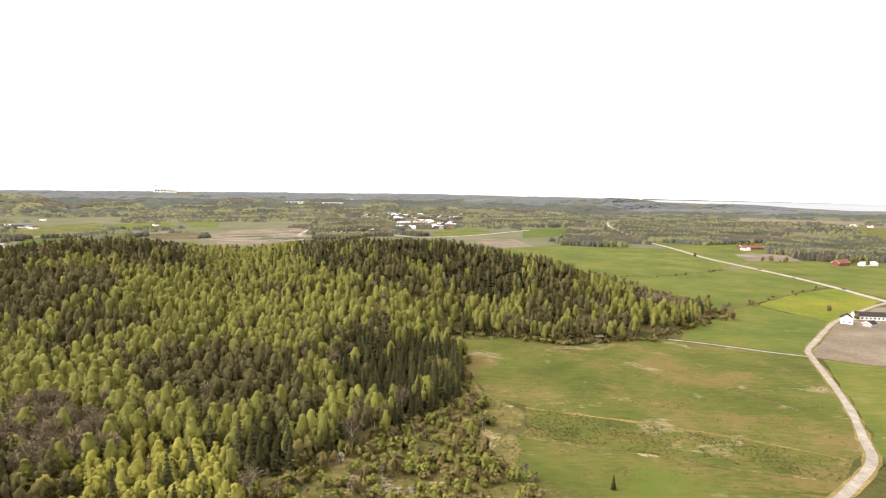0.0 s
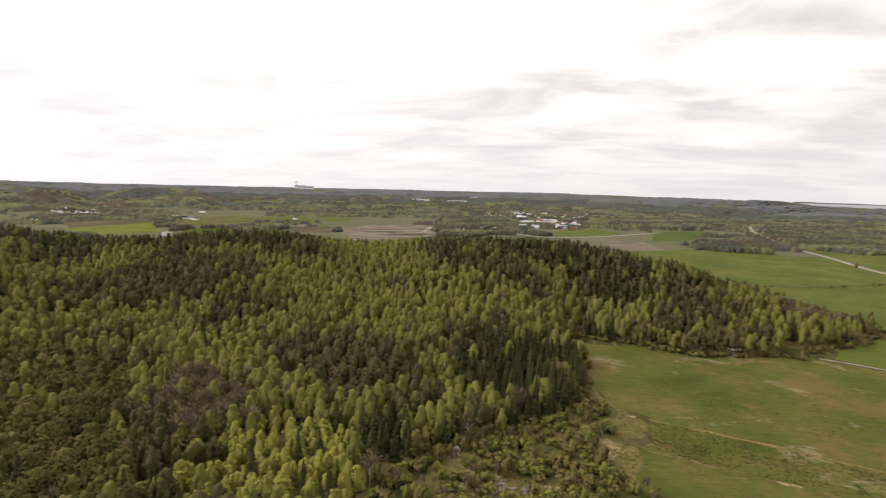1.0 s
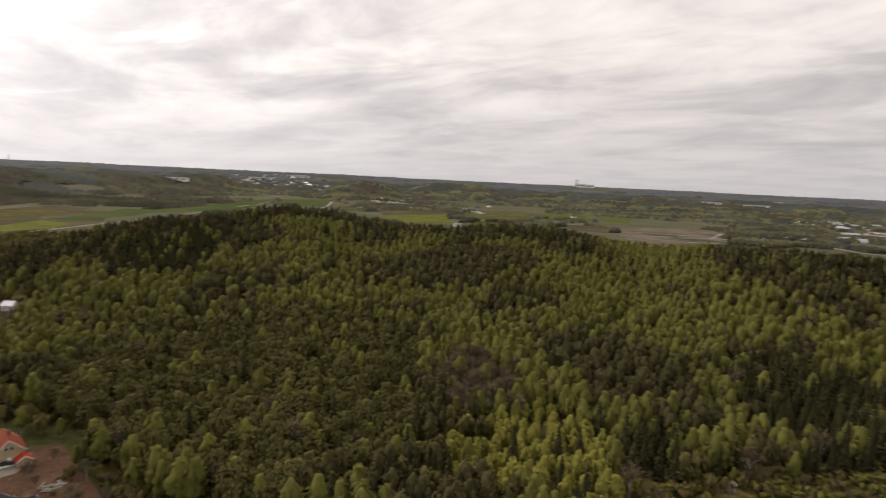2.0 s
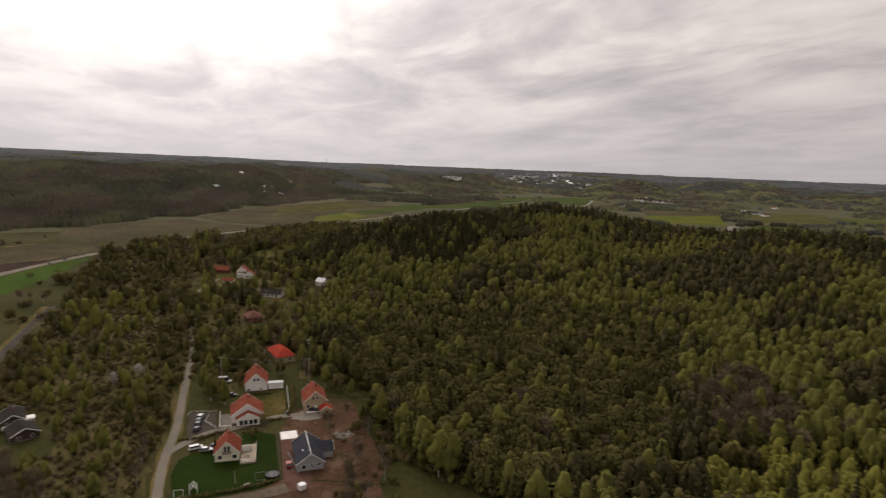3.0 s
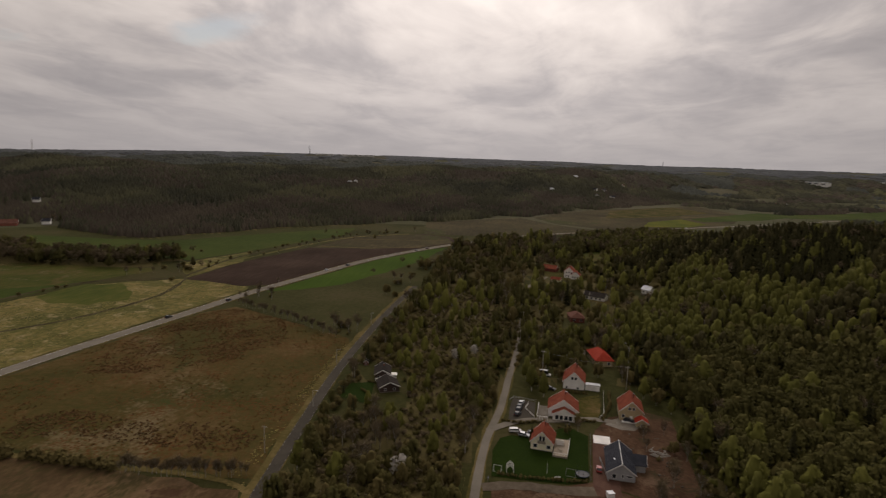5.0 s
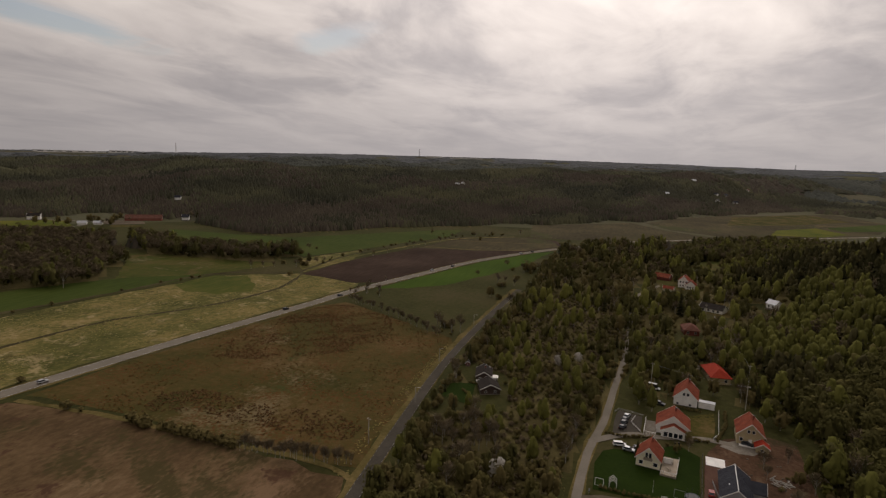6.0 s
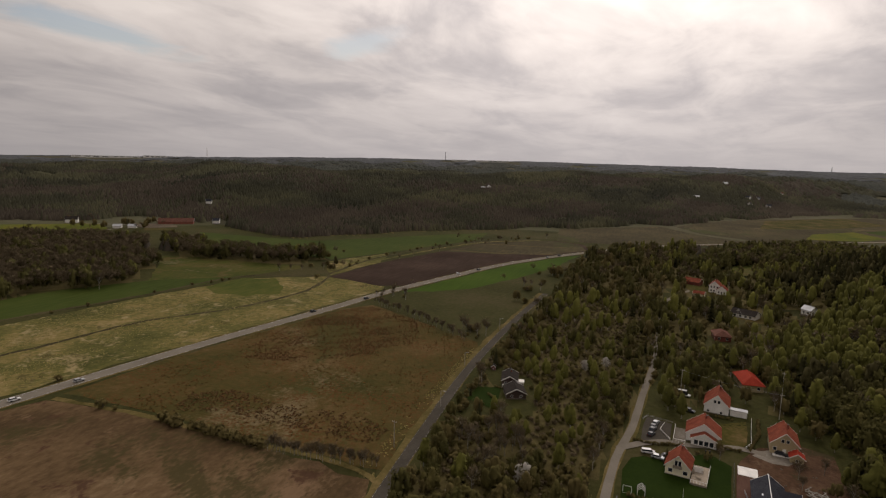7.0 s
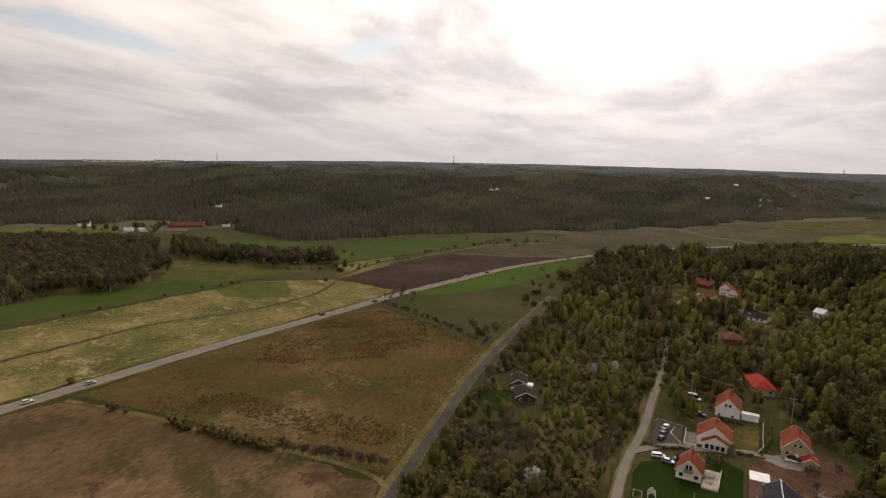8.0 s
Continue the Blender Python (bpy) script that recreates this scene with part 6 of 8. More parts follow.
def window(top, x, y, z, wide, tall, face, name="window"):
    """A framed window or door on a wall. face: '+x', '-x', '+y' or '-y'."""
    s = 1 if face[0] == "+" else -1
    h, v = wide / 2, tall / 2
    if face[1] == "x":
        f = part(name, boxed(x - 0.03, x + 0.03 + 0 * s, y - h - 0.1, y + h + 0.1, z - v - 0.1, z + v + 0.1), M["white"], top)
        q = boxed(x + s * 0.035 - 0.015, x + s * 0.035 + 0.015, y - h, y + h, z - v, z + v)
    else:
        f = part(name, boxed(x - h - 0.1, x + h + 0.1, y - 0.03, y + 0.03, z - v - 0.1, z + v + 0.1), M["white"], top)
        q = boxed(x - h, x + h, y + s * 0.035 - 0.015, y + s * 0.035 + 0.015, z - v, z + v)
    part("pane", q, M["glass"], f)
    return f


def house(name, x, y, turn, w, l, eave, ridge, wall, roof, label, windows=(), chimney=None, trim="white", z=0.0, group="", category="house", over=0.45):
    """A gabled building; its ridge runs along its own x, and turn is that axis' bearing. windows: (x, y, z, wide, tall, face)."""
    top = thing(name, pose(x, y, z + float(height(x, y)), 0, 0, turn), label, category, group)
    part("plinth", boxed(-l / 2 - 0.05, l / 2 + 0.05, -w / 2 - 0.05, w / 2 + 0.05, -1.0, 0.3), M["gravel"], top)
    part("wall", gabled(w, l, eave, ridge), M[wall], top)
    for s in (-1, 1):
        part("roof_slope", slope(w, l, eave, ridge, s, over), M[roof], top)
        if trim:
            for e in (-1, 1):
                part("barge_board", barge(w, l, eave, ridge, s, e, over), M[trim], top)
    part("ridge_cap", boxed(-l / 2 - over, l / 2 + over, -0.14, 0.14, ridge + 0.16, ridge + 0.30), M[roof], top)
    for args in windows:
        window(top, *args)
    if chimney:
        cx, cy = chimney
        zc = ridge - abs(cy) * (ridge - eave) / (w / 2)
        c = part("chimney", boxed(cx - 0.35, cx + 0.35, cy - 0.3, cy + 0.3, zc - 0.6, ridge + 0.9), M["brick"], top)
        part("chimney_cap", boxed(cx - 0.42, cx + 0.42, cy - 0.37, cy + 0.37, ridge + 0.9, ridge + 1.0), M["dark"], c)
    return top


def rows(face, at, z, wide, tall, spots):
    """Windows in a row on one wall."""
    return [((at, s, z, wide, tall, face) if face[1] == "x" else (s, at, z, wide, tall, face)) for s in spots]


def hipped(x, y, turn, w, l, eave, ridge, wall, roof, label, name="house"):
    """A low building with a hipped roof."""
    top = thing(name, pose(x, y, float(height(x, y)), 0, 0, turn), label, "house")
    part("wall", boxed(-l / 2, l / 2, -w / 2, w / 2, -1.0, eave), M[wall], top)
    bm = bmesh.new()
    o = 0.6
    low = [bm.verts.new(p) for p in ((-l / 2 - o, -w / 2 - o, eave - 0.1), (l / 2 + o, -w / 2 - o, eave - 0.1), (l / 2 + o, w / 2 + o, eave - 0.1), (-l / 2 - o, w / 2 + o, eave - 0.1))]
    edge = [bm.verts.new(v.co + Vector((0, 0, 0.2))) for v in low]
    r = [bm.verts.new((-l / 2 + w * 0.45, 0, ridge)), bm.verts.new((l / 2 - w * 0.45, 0, ridge))]
    bm.faces.new(low[::-1])
    for k in range(4):
        bm.faces.new((low[k], low[(k + 1) % 4], edge[(k + 1) % 4], edge[k]))
    bm.faces.new((edge[0], edge[1], r[1], r[0])), bm.faces.new((edge[2], edge[3], r[0], r[1]))
    bm.faces.new((edge[1], edge[2], r[1])), bm.faces.new((edge[3], edge[0], r[0]))
    bmesh.ops.recalc_face_normals(bm, faces=bm.faces)
    part("roof", bm, M[roof], top)
    for args in rows("+x", l / 2, eave * 0.55, 1.2, 1.2, (-w / 4, w / 4)) + rows("-y", -w / 2, eave * 0.55, 1.2, 1.2, (-l / 4, 0, l / 4)):
        window(top, *args)
    return top


def fence(points, label, tall=1.0, gap=2.0, mat="white", solid=False):
    """Posts with rails, or with boards when solid, along a line."""
    top = thing("fence", pose(points[0][0], points[0][1], float(height(*points[0]))), label, "fence")
    ox, oy = points[0]
    for (x0, y0), (x1, y1) in zip(points, points[1:]):
        n = max(int(math.hypot(x1 - x0, y1 - y0) / gap), 1)
        d = Vector((x1 - x0, y1 - y0, 0)).normalized()
        for k in range(n):
            px, py = x0 + (x1 - x0) * k / n - ox, y0 + (y1 - y0) * k / n - oy
            part("post", boxed(px - 0.06, px + 0.06, py - 0.06, py + 0.06, -0.3, tall), M[mat], top)
        for h0, h1 in (((0.15, tall - 0.08),) if solid else ((0.35, 0.47), (0.75, 0.87))):
            bm = bmesh.new()
            side = Vector((-d.y, d.x, 0)) * 0.03
            a, b = Vector((x0 - ox, y0 - oy, 0)), Vector((x1 - ox, y1 - oy, 0))
            vs = [bm.verts.new(p + q + Vector((0, 0, h))) for h in (h0, h1) for p in (a, b) for q in (side, -side)]
            bmesh.ops.convex_hull(bm, input=vs)
            part("panel" if solid else "rail", bm, M[mat], top)
    return top


def shed(x, y, turn, w, l, tall, wall, roof, label, name="shed"):
    """A small building with a single sloping roof."""
    top = thing(name, pose(x, y, float(height(x, y)), 0, 0, turn), label, "shed")
    part("wall", prism([(-l / 2, -0.4), (l / 2, -0.4), (l / 2, tall), (-l / 2, tall * 0.85)], -w / 2, w / 2), M[wall], top)
    part("roof", prism([(-l / 2 - 0.2, tall * 0.85 + 0.01), (l / 2 + 0.2, tall + 0.03), (l / 2 + 0.2, tall + 0.13), (-l / 2 - 0.2, tall * 0.85 + 0.11)], -w / 2 - 0.2, w / 2 + 0.2), M[roof], top)
    part("door", boxed(l / 2, l / 2 + 0.03, -0.45, 0.45, 0.0, min(2.0, tall - 0.2)), M["white"], top)
    return top


# gardens of the hamlet
LAWN = [(-172.5, -1), (-190, -1.5), (-199, 1.0), (-202, 5), (-201, 12), (-213, 27), (-206.5, 33.5), (-174, 29.5), (-172, 22)]
field(LAWN, "lawn", "mown dark green garden lawn", 0.10, 0.3, "lawn")
field([(-219.5, 31), (-232, 32.4), (-240.5, 33.4), (-247.4, 43.6), (-225.8, 40.6), (-221, 38)], "rough", "worn garden lawn behind a white fence", 0.10, 0.3, "lawn")
field([(-214, 4), (-217, 14), (-233, 15.4), (-236.5, 6), (-226, 4.5)], "dark_asphalt", "grey asphalt car park", 0.16, 0.2, "car park")
field([(-232, 60), (-224, 44), (-212, 36.5), (-206, 35), (-175.5, 31), (-161, 58), (-170, 64), (-200, 66), (-228, 69)], "mud", "bare reddish soil of a building plot", 0.10, 0.4, "bare soil")
field([(-174.6, 31), (-171, 22), (-169, -1), (-160, -1), (-150, 20), (-146, 56), (-160, 58)], "mud", "bare reddish soil beside the new drive", 0.10, 0.4, "bare soil")
field([(-208, 35.3), (-201, 34.6), (-167, 30), (-166, 38.5), (-200.5, 42), (-206.8, 42.2)], "paving", "red block paving of a drive", 0.15, 0.2, "paving")
field([(-217, 41), (-221, 44), (-225, 49.5), (-219.5, 56), (-214, 52), (-213.5, 46.8)], "gravel", "pale gravel yard", 0.15, 0.4, "yard")
ribbon("track", [(-166, -4), (-168.5, 8), (-168, 20), (-169, 31)], 4.6, 0.2, "soil", "pale gravel drive to the new house", "track", 0.4, step=3.0)
field([(-304, 26), (-308, 46), (-297, 43), (-289, 36), (-296, 27)], "asphalt", "grey drive before a red roofed house", 0.16, 0.3, "yard")
field([(-238, -66), (-242, -56), (-230, -54), (-219, -55), (-224, -66)], "lawn", "small green garden by the cottages", 0.2, 0.3, "lawn")
field([(-425, 60), (-470, 78), (-474, 100), (-440, 104), (-412, 84)], "rough", "dry garden ground with a pale drive", 0.2, 0.6, "garden")
field([(-495, 40), (-540, 30), (-545, 55), (-530, 75), (-500, 74)], "rough", "farmyard ground among trees", 0.2, 0.6, "yard")

# the cream house with the deck
A = house("house", -196.6, 16.3, -9.4, 7.6, 8.8, 3.3, 7.1, "cream", "tile", "cream wooden house with red tile roof and balcony",
          [(4.4, -0.55, 4.4, 0.8, 1.9, "+x"), (4.4, 0.55, 4.4, 0.8, 1.9, "+x"), (4.4, 2.4, 1.7, 1.3, 1.2, "+x"), (4.4, -2.2, 1.7, 1.2, 1.2, "+x")] + rows("-y", -3.8, 1.7, 1.2, 1.2, (-2.4, 0.5, 2.8)) + rows("+y", 3.8, 1.7, 1.2, 1.2, (-2.4, 0.5)), (-2.0, 0.4))
bal = part("balcony", boxed(4.4, 5.5, -1.4, 1.4, 3.1, 3.3), M["wood"], A, "weathered wooden balcony")
part("railing", boxed(5.42, 5.5, -1.4, 1.4, 3.3, 4.2), M["wood"], bal)
deck = thing("deck", pose(-194.5, 21.8, 0, 0, 0, -9.4), "weathered wooden deck with a pale picket railing", "deck")
part("floor", boxed(-6.5, 6.2, -1.6, 3.4, -0.2, 0.75), M["wood"], deck)
for k in range(13):
    part("post", boxed(-6.4 + k, -6.3 + k, 3.3, 3.42, 0.75, 1.75), M["white"], deck)
for k in range(6):
    part("post", boxed(6.1, 6.22, -1.5 + k * 0.95, -1.38 + k * 0.95, 0.75, 1.75), M["white"], deck)
part("rail", boxed(-6.5, 6.22, 3.32, 3.4, 1.7, 1.8), M["white"], deck)
part("rail", boxed(6.13, 6.2, -1.6, 3.4, 1.7, 1.8), M["white"], deck)
part("screen", boxed(-1.9, -1.8, -1.4, 1.6, 0.75, 2.6), M["white"], deck, "white wind screen")
for k, (px, py) in enumerate(((-195.5, 20.6), (-192.0, 22.0), (-196.5, 23.2))):
    tb = thing("garden_table", pose(px, py, 0.75, 0, 0, 30 * k), "brown wooden garden table on the deck", "table", "garden tables on the deck")
    part("tabletop", boxed(-0.8, 0.8, -0.45, 0.45, 0.68, 0.74), M["wood"], tb)
    for sx in (-0.7, 0.7):
        for sy in (-0.35, 0.35):
            part("leg", boxed(sx - 0.04, sx + 0.04, sy - 0.04, sy + 0.04, 0, 0.68), M["wood"], tb)

# the large white house with the porch gable and glazed terrace
B = house("house", -225.3, 25.9, -5.5, 11.4, 10.0, 3.4, 7.6, "white", "tile", "large white house with red tile roof and porch gable",
          rows("+y", 5.7, 1.7, 1.2, 1.2, (-3, 0, 3)) + [(-5.0, y0, 4.6, 1.1, 1.2, "-x") for y0 in (-1.4, 1.4)], (-1.5, 0.6))
porch = part("porch", gabled(8.4, 3.4, 2.7, 4.9), M["white"], B, "white gabled porch")
porch.location = (6.0, 0.3, 0)
for s in (-1, 1):
    sl = part("porch_roof", slope(8.4, 3.4, 2.7, 4.9, s), M["tile"], porch)
    part("barge_board", barge(8.4, 3.4, 2.7, 4.9, s, 1), M["white"], porch)
part("gable_field", prism([(5.02, 4.9), (5.1, 4.9), (5.1, 6.6), (5.02, 6.6)], -1.6, 1.6), M["white"], B)
for y0 in (-2.6, -0.9, 0.9, 2.6):
    window(porch, 1.7, y0, 1.35, 1.3, 1.7, "+x")
ter = thing("glazed_terrace", pose(-223.4, 17.9, 0, 0, 0, -5.5), "white framed glass terrace with a pale floor", "terrace")
part("floor", boxed(-7.0, 6.5, -2.3, 2.2, -0.2, 0.25), M["gravel"], ter)
for k in range(8):
    px = -6.8 + k * 1.87
    part("post", boxed(px, px + 0.1, -2.2, -2.1, 0.25, 1.6), M["white"], ter)
    part("pane", boxed(px + 0.12, px + 1.75, -2.17, -2.14, 0.35, 1.5), M["glass"], ter) if k < 7 else None
part("rail", boxed(-6.8, 6.4, -2.22, -2.08, 1.55, 1.66), M["white"], ter)
for k in range(5):
    part("post", boxed(6.4, 6.5, -2.2 + k * 1.0, -2.1 + k * 1.0, 0.25, 1.6), M["white"], ter)
part("rail", boxed(6.38, 6.52, -2.2, 2.1, 1.55, 1.66), M["white"], ter)
part("side_wall", boxed(-6.9, -1.0, 1.9, 2.1, 0.25, 2.6), M["white"], ter)

# the white house behind, with its long low shed
house("house", -257.0, 33.6, -8.0, 9.2, 12.5, 3.6, 8.0, "white", "tile", "white rendered house with a steep red tile roof",
      [(6.25, -0.75, 5.2, 0.9, 1.2, "+x"), (6.25, 0.75, 5.2, 0.9, 1.2, "+x"), (6.25, -3.0, 0.9, 0.8, 0.8, "+x"), (6.25, 1.9, 0.9, 0.8, 0.8, "+x")] + rows("+y", 4.6, 2.0, 1.2, 1.2, (-4, -1, 2, 5)), (-3.0, 0.8))
shed(-252.8, 41.3, -8.0, 6.2, 3.6, 2.6, "white", "tin", "long low white shed with a pale roof", "garden_shed")
# the ochre house with its red roofed store
D = house("house", -227.6, 52.6, -6.0, 8.8, 11.6, 4.3, 8.3, "ochre", "tile", "ochre house with a bright red tile roof",
          [(5.8, -0.8, 5.4, 0.9, 1.1, "+x"), (5.8, 0.8, 5.4, 0.9, 1.1, "+x"), (5.8, 2.8, 2.2, 1.2, 1.2, "+x"), (5.8, -3.0, 2.2, 1.0, 1.2, "+x")] + rows("+y", 4.4, 2.2, 1.2, 1.2, (-3, 0, 3)), (-1.0, 1.0))
part("door", boxed(5.8, 5.86, -0.6, 0.5, 0.4, 2.5), M["white"], D, "white front door")
part("terrace", boxed(5.8, 7.6, -3.6, 1.4, -0.2, 0.4), M["white"], D, "pale front terrace")
house("store", -218.6, 55.2, -6.0, 4.2, 3.6, 2.2, 3.6, "ochre", "new_tile", "small ochre store with a bright red roof", [(1.8, 0, 1.2, 0.8, 0.8, "+x")], category="shed")
# the grey new house with solar-dark roof
F = house("house", -184.6, 40.8, -6.0, 8.6, 16.0, 2.9, 5.9, "grey", "slate", "new grey house with a dark tile roof",
          [(8.0, -2.2, 1.6, 1.2, 1.2, "+x"), (8.0, 0.4, 1.9, 0.5, 1.2, "+x"), (8.0, 2.6, 2.0, 1.8, 0.5, "+x")] + rows("-y", -4.3, 1.6, 1.2, 1.2, (-5, -1.5, 2, 5.5)))
part("ridge_board", boxed(-8.5, 8.5, -0.10, 0.10, 6.2, 6.27), M["white"], F)
wing = part("wing", gabled(6.5, 6.0, 2.7, 4.6), M["grey"], F, "grey side wing")
wing.matrix_basis = pose(-2.5, 5.2, 0, 0, 0, 90)
for s in (-1, 1):
    part("roof_slope", slope(6.5, 6.0, 2.7, 4.6, s), M["slate"], wing)
    part("barge_board", barge(6.5, 6.0, 2.7, 4.6, s, 1), M["white"], wing)
window(wing, 3.0, 0.0, 1.5, 2.0, 1.9, "+x")
part("roof_window", prism([(2.2, 4.72), (3.2, 4.72), (3.2, 4.86), (2.2, 4.86)], -2.2, -1.5), M["tin"], F)
pad = thing("parking_slab", pose(-203.8, 38.0, 0, 0, 0, -6), "pale concrete slab beside the drive", "slab")
part("slab", boxed(-3.2, 3.0, -3.0, 3.0, -0.1, 0.35), M["white"], pad)
cub = thing("play_shed", pose(-166.8, 35.0, 0, 0, 0, 20), "small white box shed on bare soil", "shed")
part("wall", boxed(-0.9, 0.9, -1.0, 1.0, -0.2, 1.7), M["white"], cub)
part("roof", boxed(-1.0, 1.0, -1.1, 1.1, 1.71, 1.85, bevel=0.04), M["tin"], cub)
fence([(-176, 36), (-190, 35.2)], "low grey fence along the drive", 1.1, 2.5, "grey", True)

# houses among the trees up the village road
hipped(-291.5, 50.2, 8.0, 8.5, 16.0, 3.2, 6.4, "ochre", "new_tile", "low house with a bright orange red hipped roof")
hipped(-369, 46.5, 5.0, 8.5, 12.0, 3.0, 5.8, "red", "old_tile", "dark red house with a weathered red roof")
W = house("house", -513, 56.5, -12.0, 8.0, 12.0, 6.0, 9.6, "white", "tile", "tall white farmhouse with red roofs among trees", rows("+x", 6.0, 2.0, 1.0, 1.4, (-2.2, 0, 2.2)) + rows("+x", 6.0, 5.0, 1.0, 1.4, (-2.2, 0, 2.2)) + rows("-y", -4.0, 2.0, 1.0, 1.4, (-3, 0, 3)), (0, 0.5))
w2 = part("wing", gabled(7.5, 8.0, 4.0, 7.2), M["white"], W, "white side wing")
w2.matrix_basis = pose(6.5, 6.0, 0)
for s in (-1, 1):
    part("roof_slope", slope(7.5, 8.0, 4.0, 7.2, s), M["tile"], w2)
for y0 in (-2, 0, 2):
    window(w2, 4.0, y0, 2.0, 1.0, 1.4, "+x")
house("barn", -537, 41.5, 65.0, 8.0, 13.0, 3.0, 5.6, "red", "tile", "red barn with a red tile roof", category="barn")
house("outbuilding", -489, 43, 70.0, 5.0, 8.0, 2.4, 4.0, "cream", "tile", "small outbuilding with a red roof", category="shed")
house("bungalow", -432, 68, 60.0, 9.0, 16.0, 2.8, 5.4, "white", "felt", "bungalow with a dark brown roof", rows("-y", -4.5, 1.5, 1.4, 1.2, (-5, -1.5, 2, 5)))
house("cottage", -443.5, 108, 40.0, 6.0, 7.0, 3.6, 6.0, "white", "tin", "small white house with a grey roof at the wood's edge", rows("-y", -3.0, 1.8, 1.2, 1.2, (-1.6, 1.6)))
house("garden_house", -289.5, 34.6, -20.0, 3.6, 3.6, 2.4, 3.8, "grey", "felt", "small grey garden house with a dark roof", category="shed")
# the two dark cottages by the country road
C1 = house("cottage", -250.5, -54.0, 12.0, 7.0, 10.5, 2.6, 4.6, "brown_boards", "felt", "dark brown cottage with a brown felt roof", rows("+x", 5.25, 1.4, 0.9, 0.9, (-1.8, 0.6)) + rows("-y", -3.5, 1.4, 1.0, 1.0, (-2, 2)), (-1.0, 0.5))
sunroom = part("sun_room", boxed(2.6, 5.8, 3.5, 6.2, -0.2, 2.4), M["white"], C1, "white sun room")
part("roof", boxed(2.4, 6.0, 3.51, 6.5, 2.41, 2.58), M["white"], sunroom)
for k in range(3):
    window(sunroom, 5.8, 4.0 + k * 0.85, 1.4, 0.6, 1.0, "+x")
part("veranda", boxed(5.25, 6.6, -3.4, 0.4, -0.2, 0.9), M["white"], C1, "pale veranda front")
house("cottage", -236.5, -48.6, 22.0, 8.4, 9.0, 2.4, 4.4, "brown_boards", "felt", "brown roofed cottage half hidden by trees", rows("+x", 4.5, 1.3, 0.9, 0.9, (-2, 2)))
ph = house("play_house", -263, -65, 10.0, 2.0, 2.2, 1.6, 2.5, "red", "felt", "tiny red playhouse with white trim", [(1.1, 0, 0.9, 0.5, 0.5, "+x")], category="shed", over=0.2)

# the farm at the gravel lane
house("farmhouse", 322, 452, 58.0, 8.0, 11.0, 4.6, 7.4, "white", "felt", "white farmhouse with a brown roof beside the lane", rows("-y", -4.0, 1.6, 1.1, 1.2, (-3.5, 0, 3.5)) + rows("-x", -5.5, 1.6, 1.1, 1.2, (-2, 2)), (0, 0.4))
house("stable", 352, 466, -12.0, 8.0, 26.0, 3.4, 6.2, "white", "felt", "long white stable with a dark roof", rows("-y", -4.0, 1.7, 1.4, 1.4, (-11, -8, -5, -2, 1, 4, 7, 10)), category="stable")
house("store", 333, 441, 25.0, 6.0, 9.0, 2.6, 4.2, "grey", "felt", "low grey farm store", category="shed")
house("cottage", 126, 421, 30.0, 4.5, 7.0, 2.4, 4.0, "red", "old_tile", "small red cottage among trees")
house("cottage", 112, 402, 15.0, 6.0, 8.0, 2.6, 4.6, "cream", "wood", "pale roofed cottage at the wood's edge")
# beyond the pale main road
house("barn", 580, 1082, 10.0, 12.0, 44.0, 4.0, 8.0, "red", "old_tile", "long red barn with white trim", rows("-y", -6.0, 1.8, 2.0, 1.6, (-18, -12, -6, 0, 6, 12, 18)), category="barn")
house("barn", 562, 1066, 95.0, 10.0, 16.0, 4.0, 7.0, "white", "old_tile", "white end building of the red barn", category="barn")
house("barn", 582, 838, 20.0, 12.0, 22.0, 4.5, 9.0, "red", "old_tile", "red wooden barn by the pasture", category="barn")
house("stable", 622, 838, 12.0, 11.0, 24.0, 4.0, 6.5, "white", "tin", "pale long farm building", category="stable")
# the farm below the wooded ridge
house("barn", -642, -630, 125.0, 12.0, 46.0, 3.6, 8.0, "brick", "old_tile", "long red barn below the ridge", rows("+y", 6.0, 2.0, 1.6, 1.4, (-18, -12, -6, 0, 6, 12, 18)), category="barn")
for px, py in ((-567, -655), (-577, -640)):
    house("outbuilding", px, py, 125.0, 7.0, 10.0, 3.0, 5.0, "white", "tin", "small white farm building", category="shed", group="white farm buildings")
house("farmhouse", -577, -750, 130.0, 9.0, 15.0, 5.0, 8.6, "white", "felt", "white farmhouse with two chimneys", (), (-4, 0))
house("house", -672, -586, 120.0, 8.0, 9.0, 4.5, 7.5, "white", "slate", "white house by the farm", group="farm houses")
house("house", -790, -703, 120.0, 8.0, 9.0, 4.5, 7.5, "white", "slate", "white house among the far trees", group="farm houses")


# ---- vehicles ----
def car_shape(long, wide, tall, van=False):
    """Side outlines of body and cabin."""
    body = [(-long / 2, 0.35), (long / 2 - 0.1, 0.35), (long / 2, 0.55), (long / 2 - 0.15, 0.82), (long * 0.22, 0.95), (-long / 2 + 0.05, 0.95)]
    cabin = [(-long / 2 + 0.12, 0.95), (long * (0.30 if van else 0.22), 0.95), (long * (0.20 if van else 0.05), tall - 0.03), (-long / 2 + (0.15 if van else 0.65), tall - 0.03)]
    return body, cabin


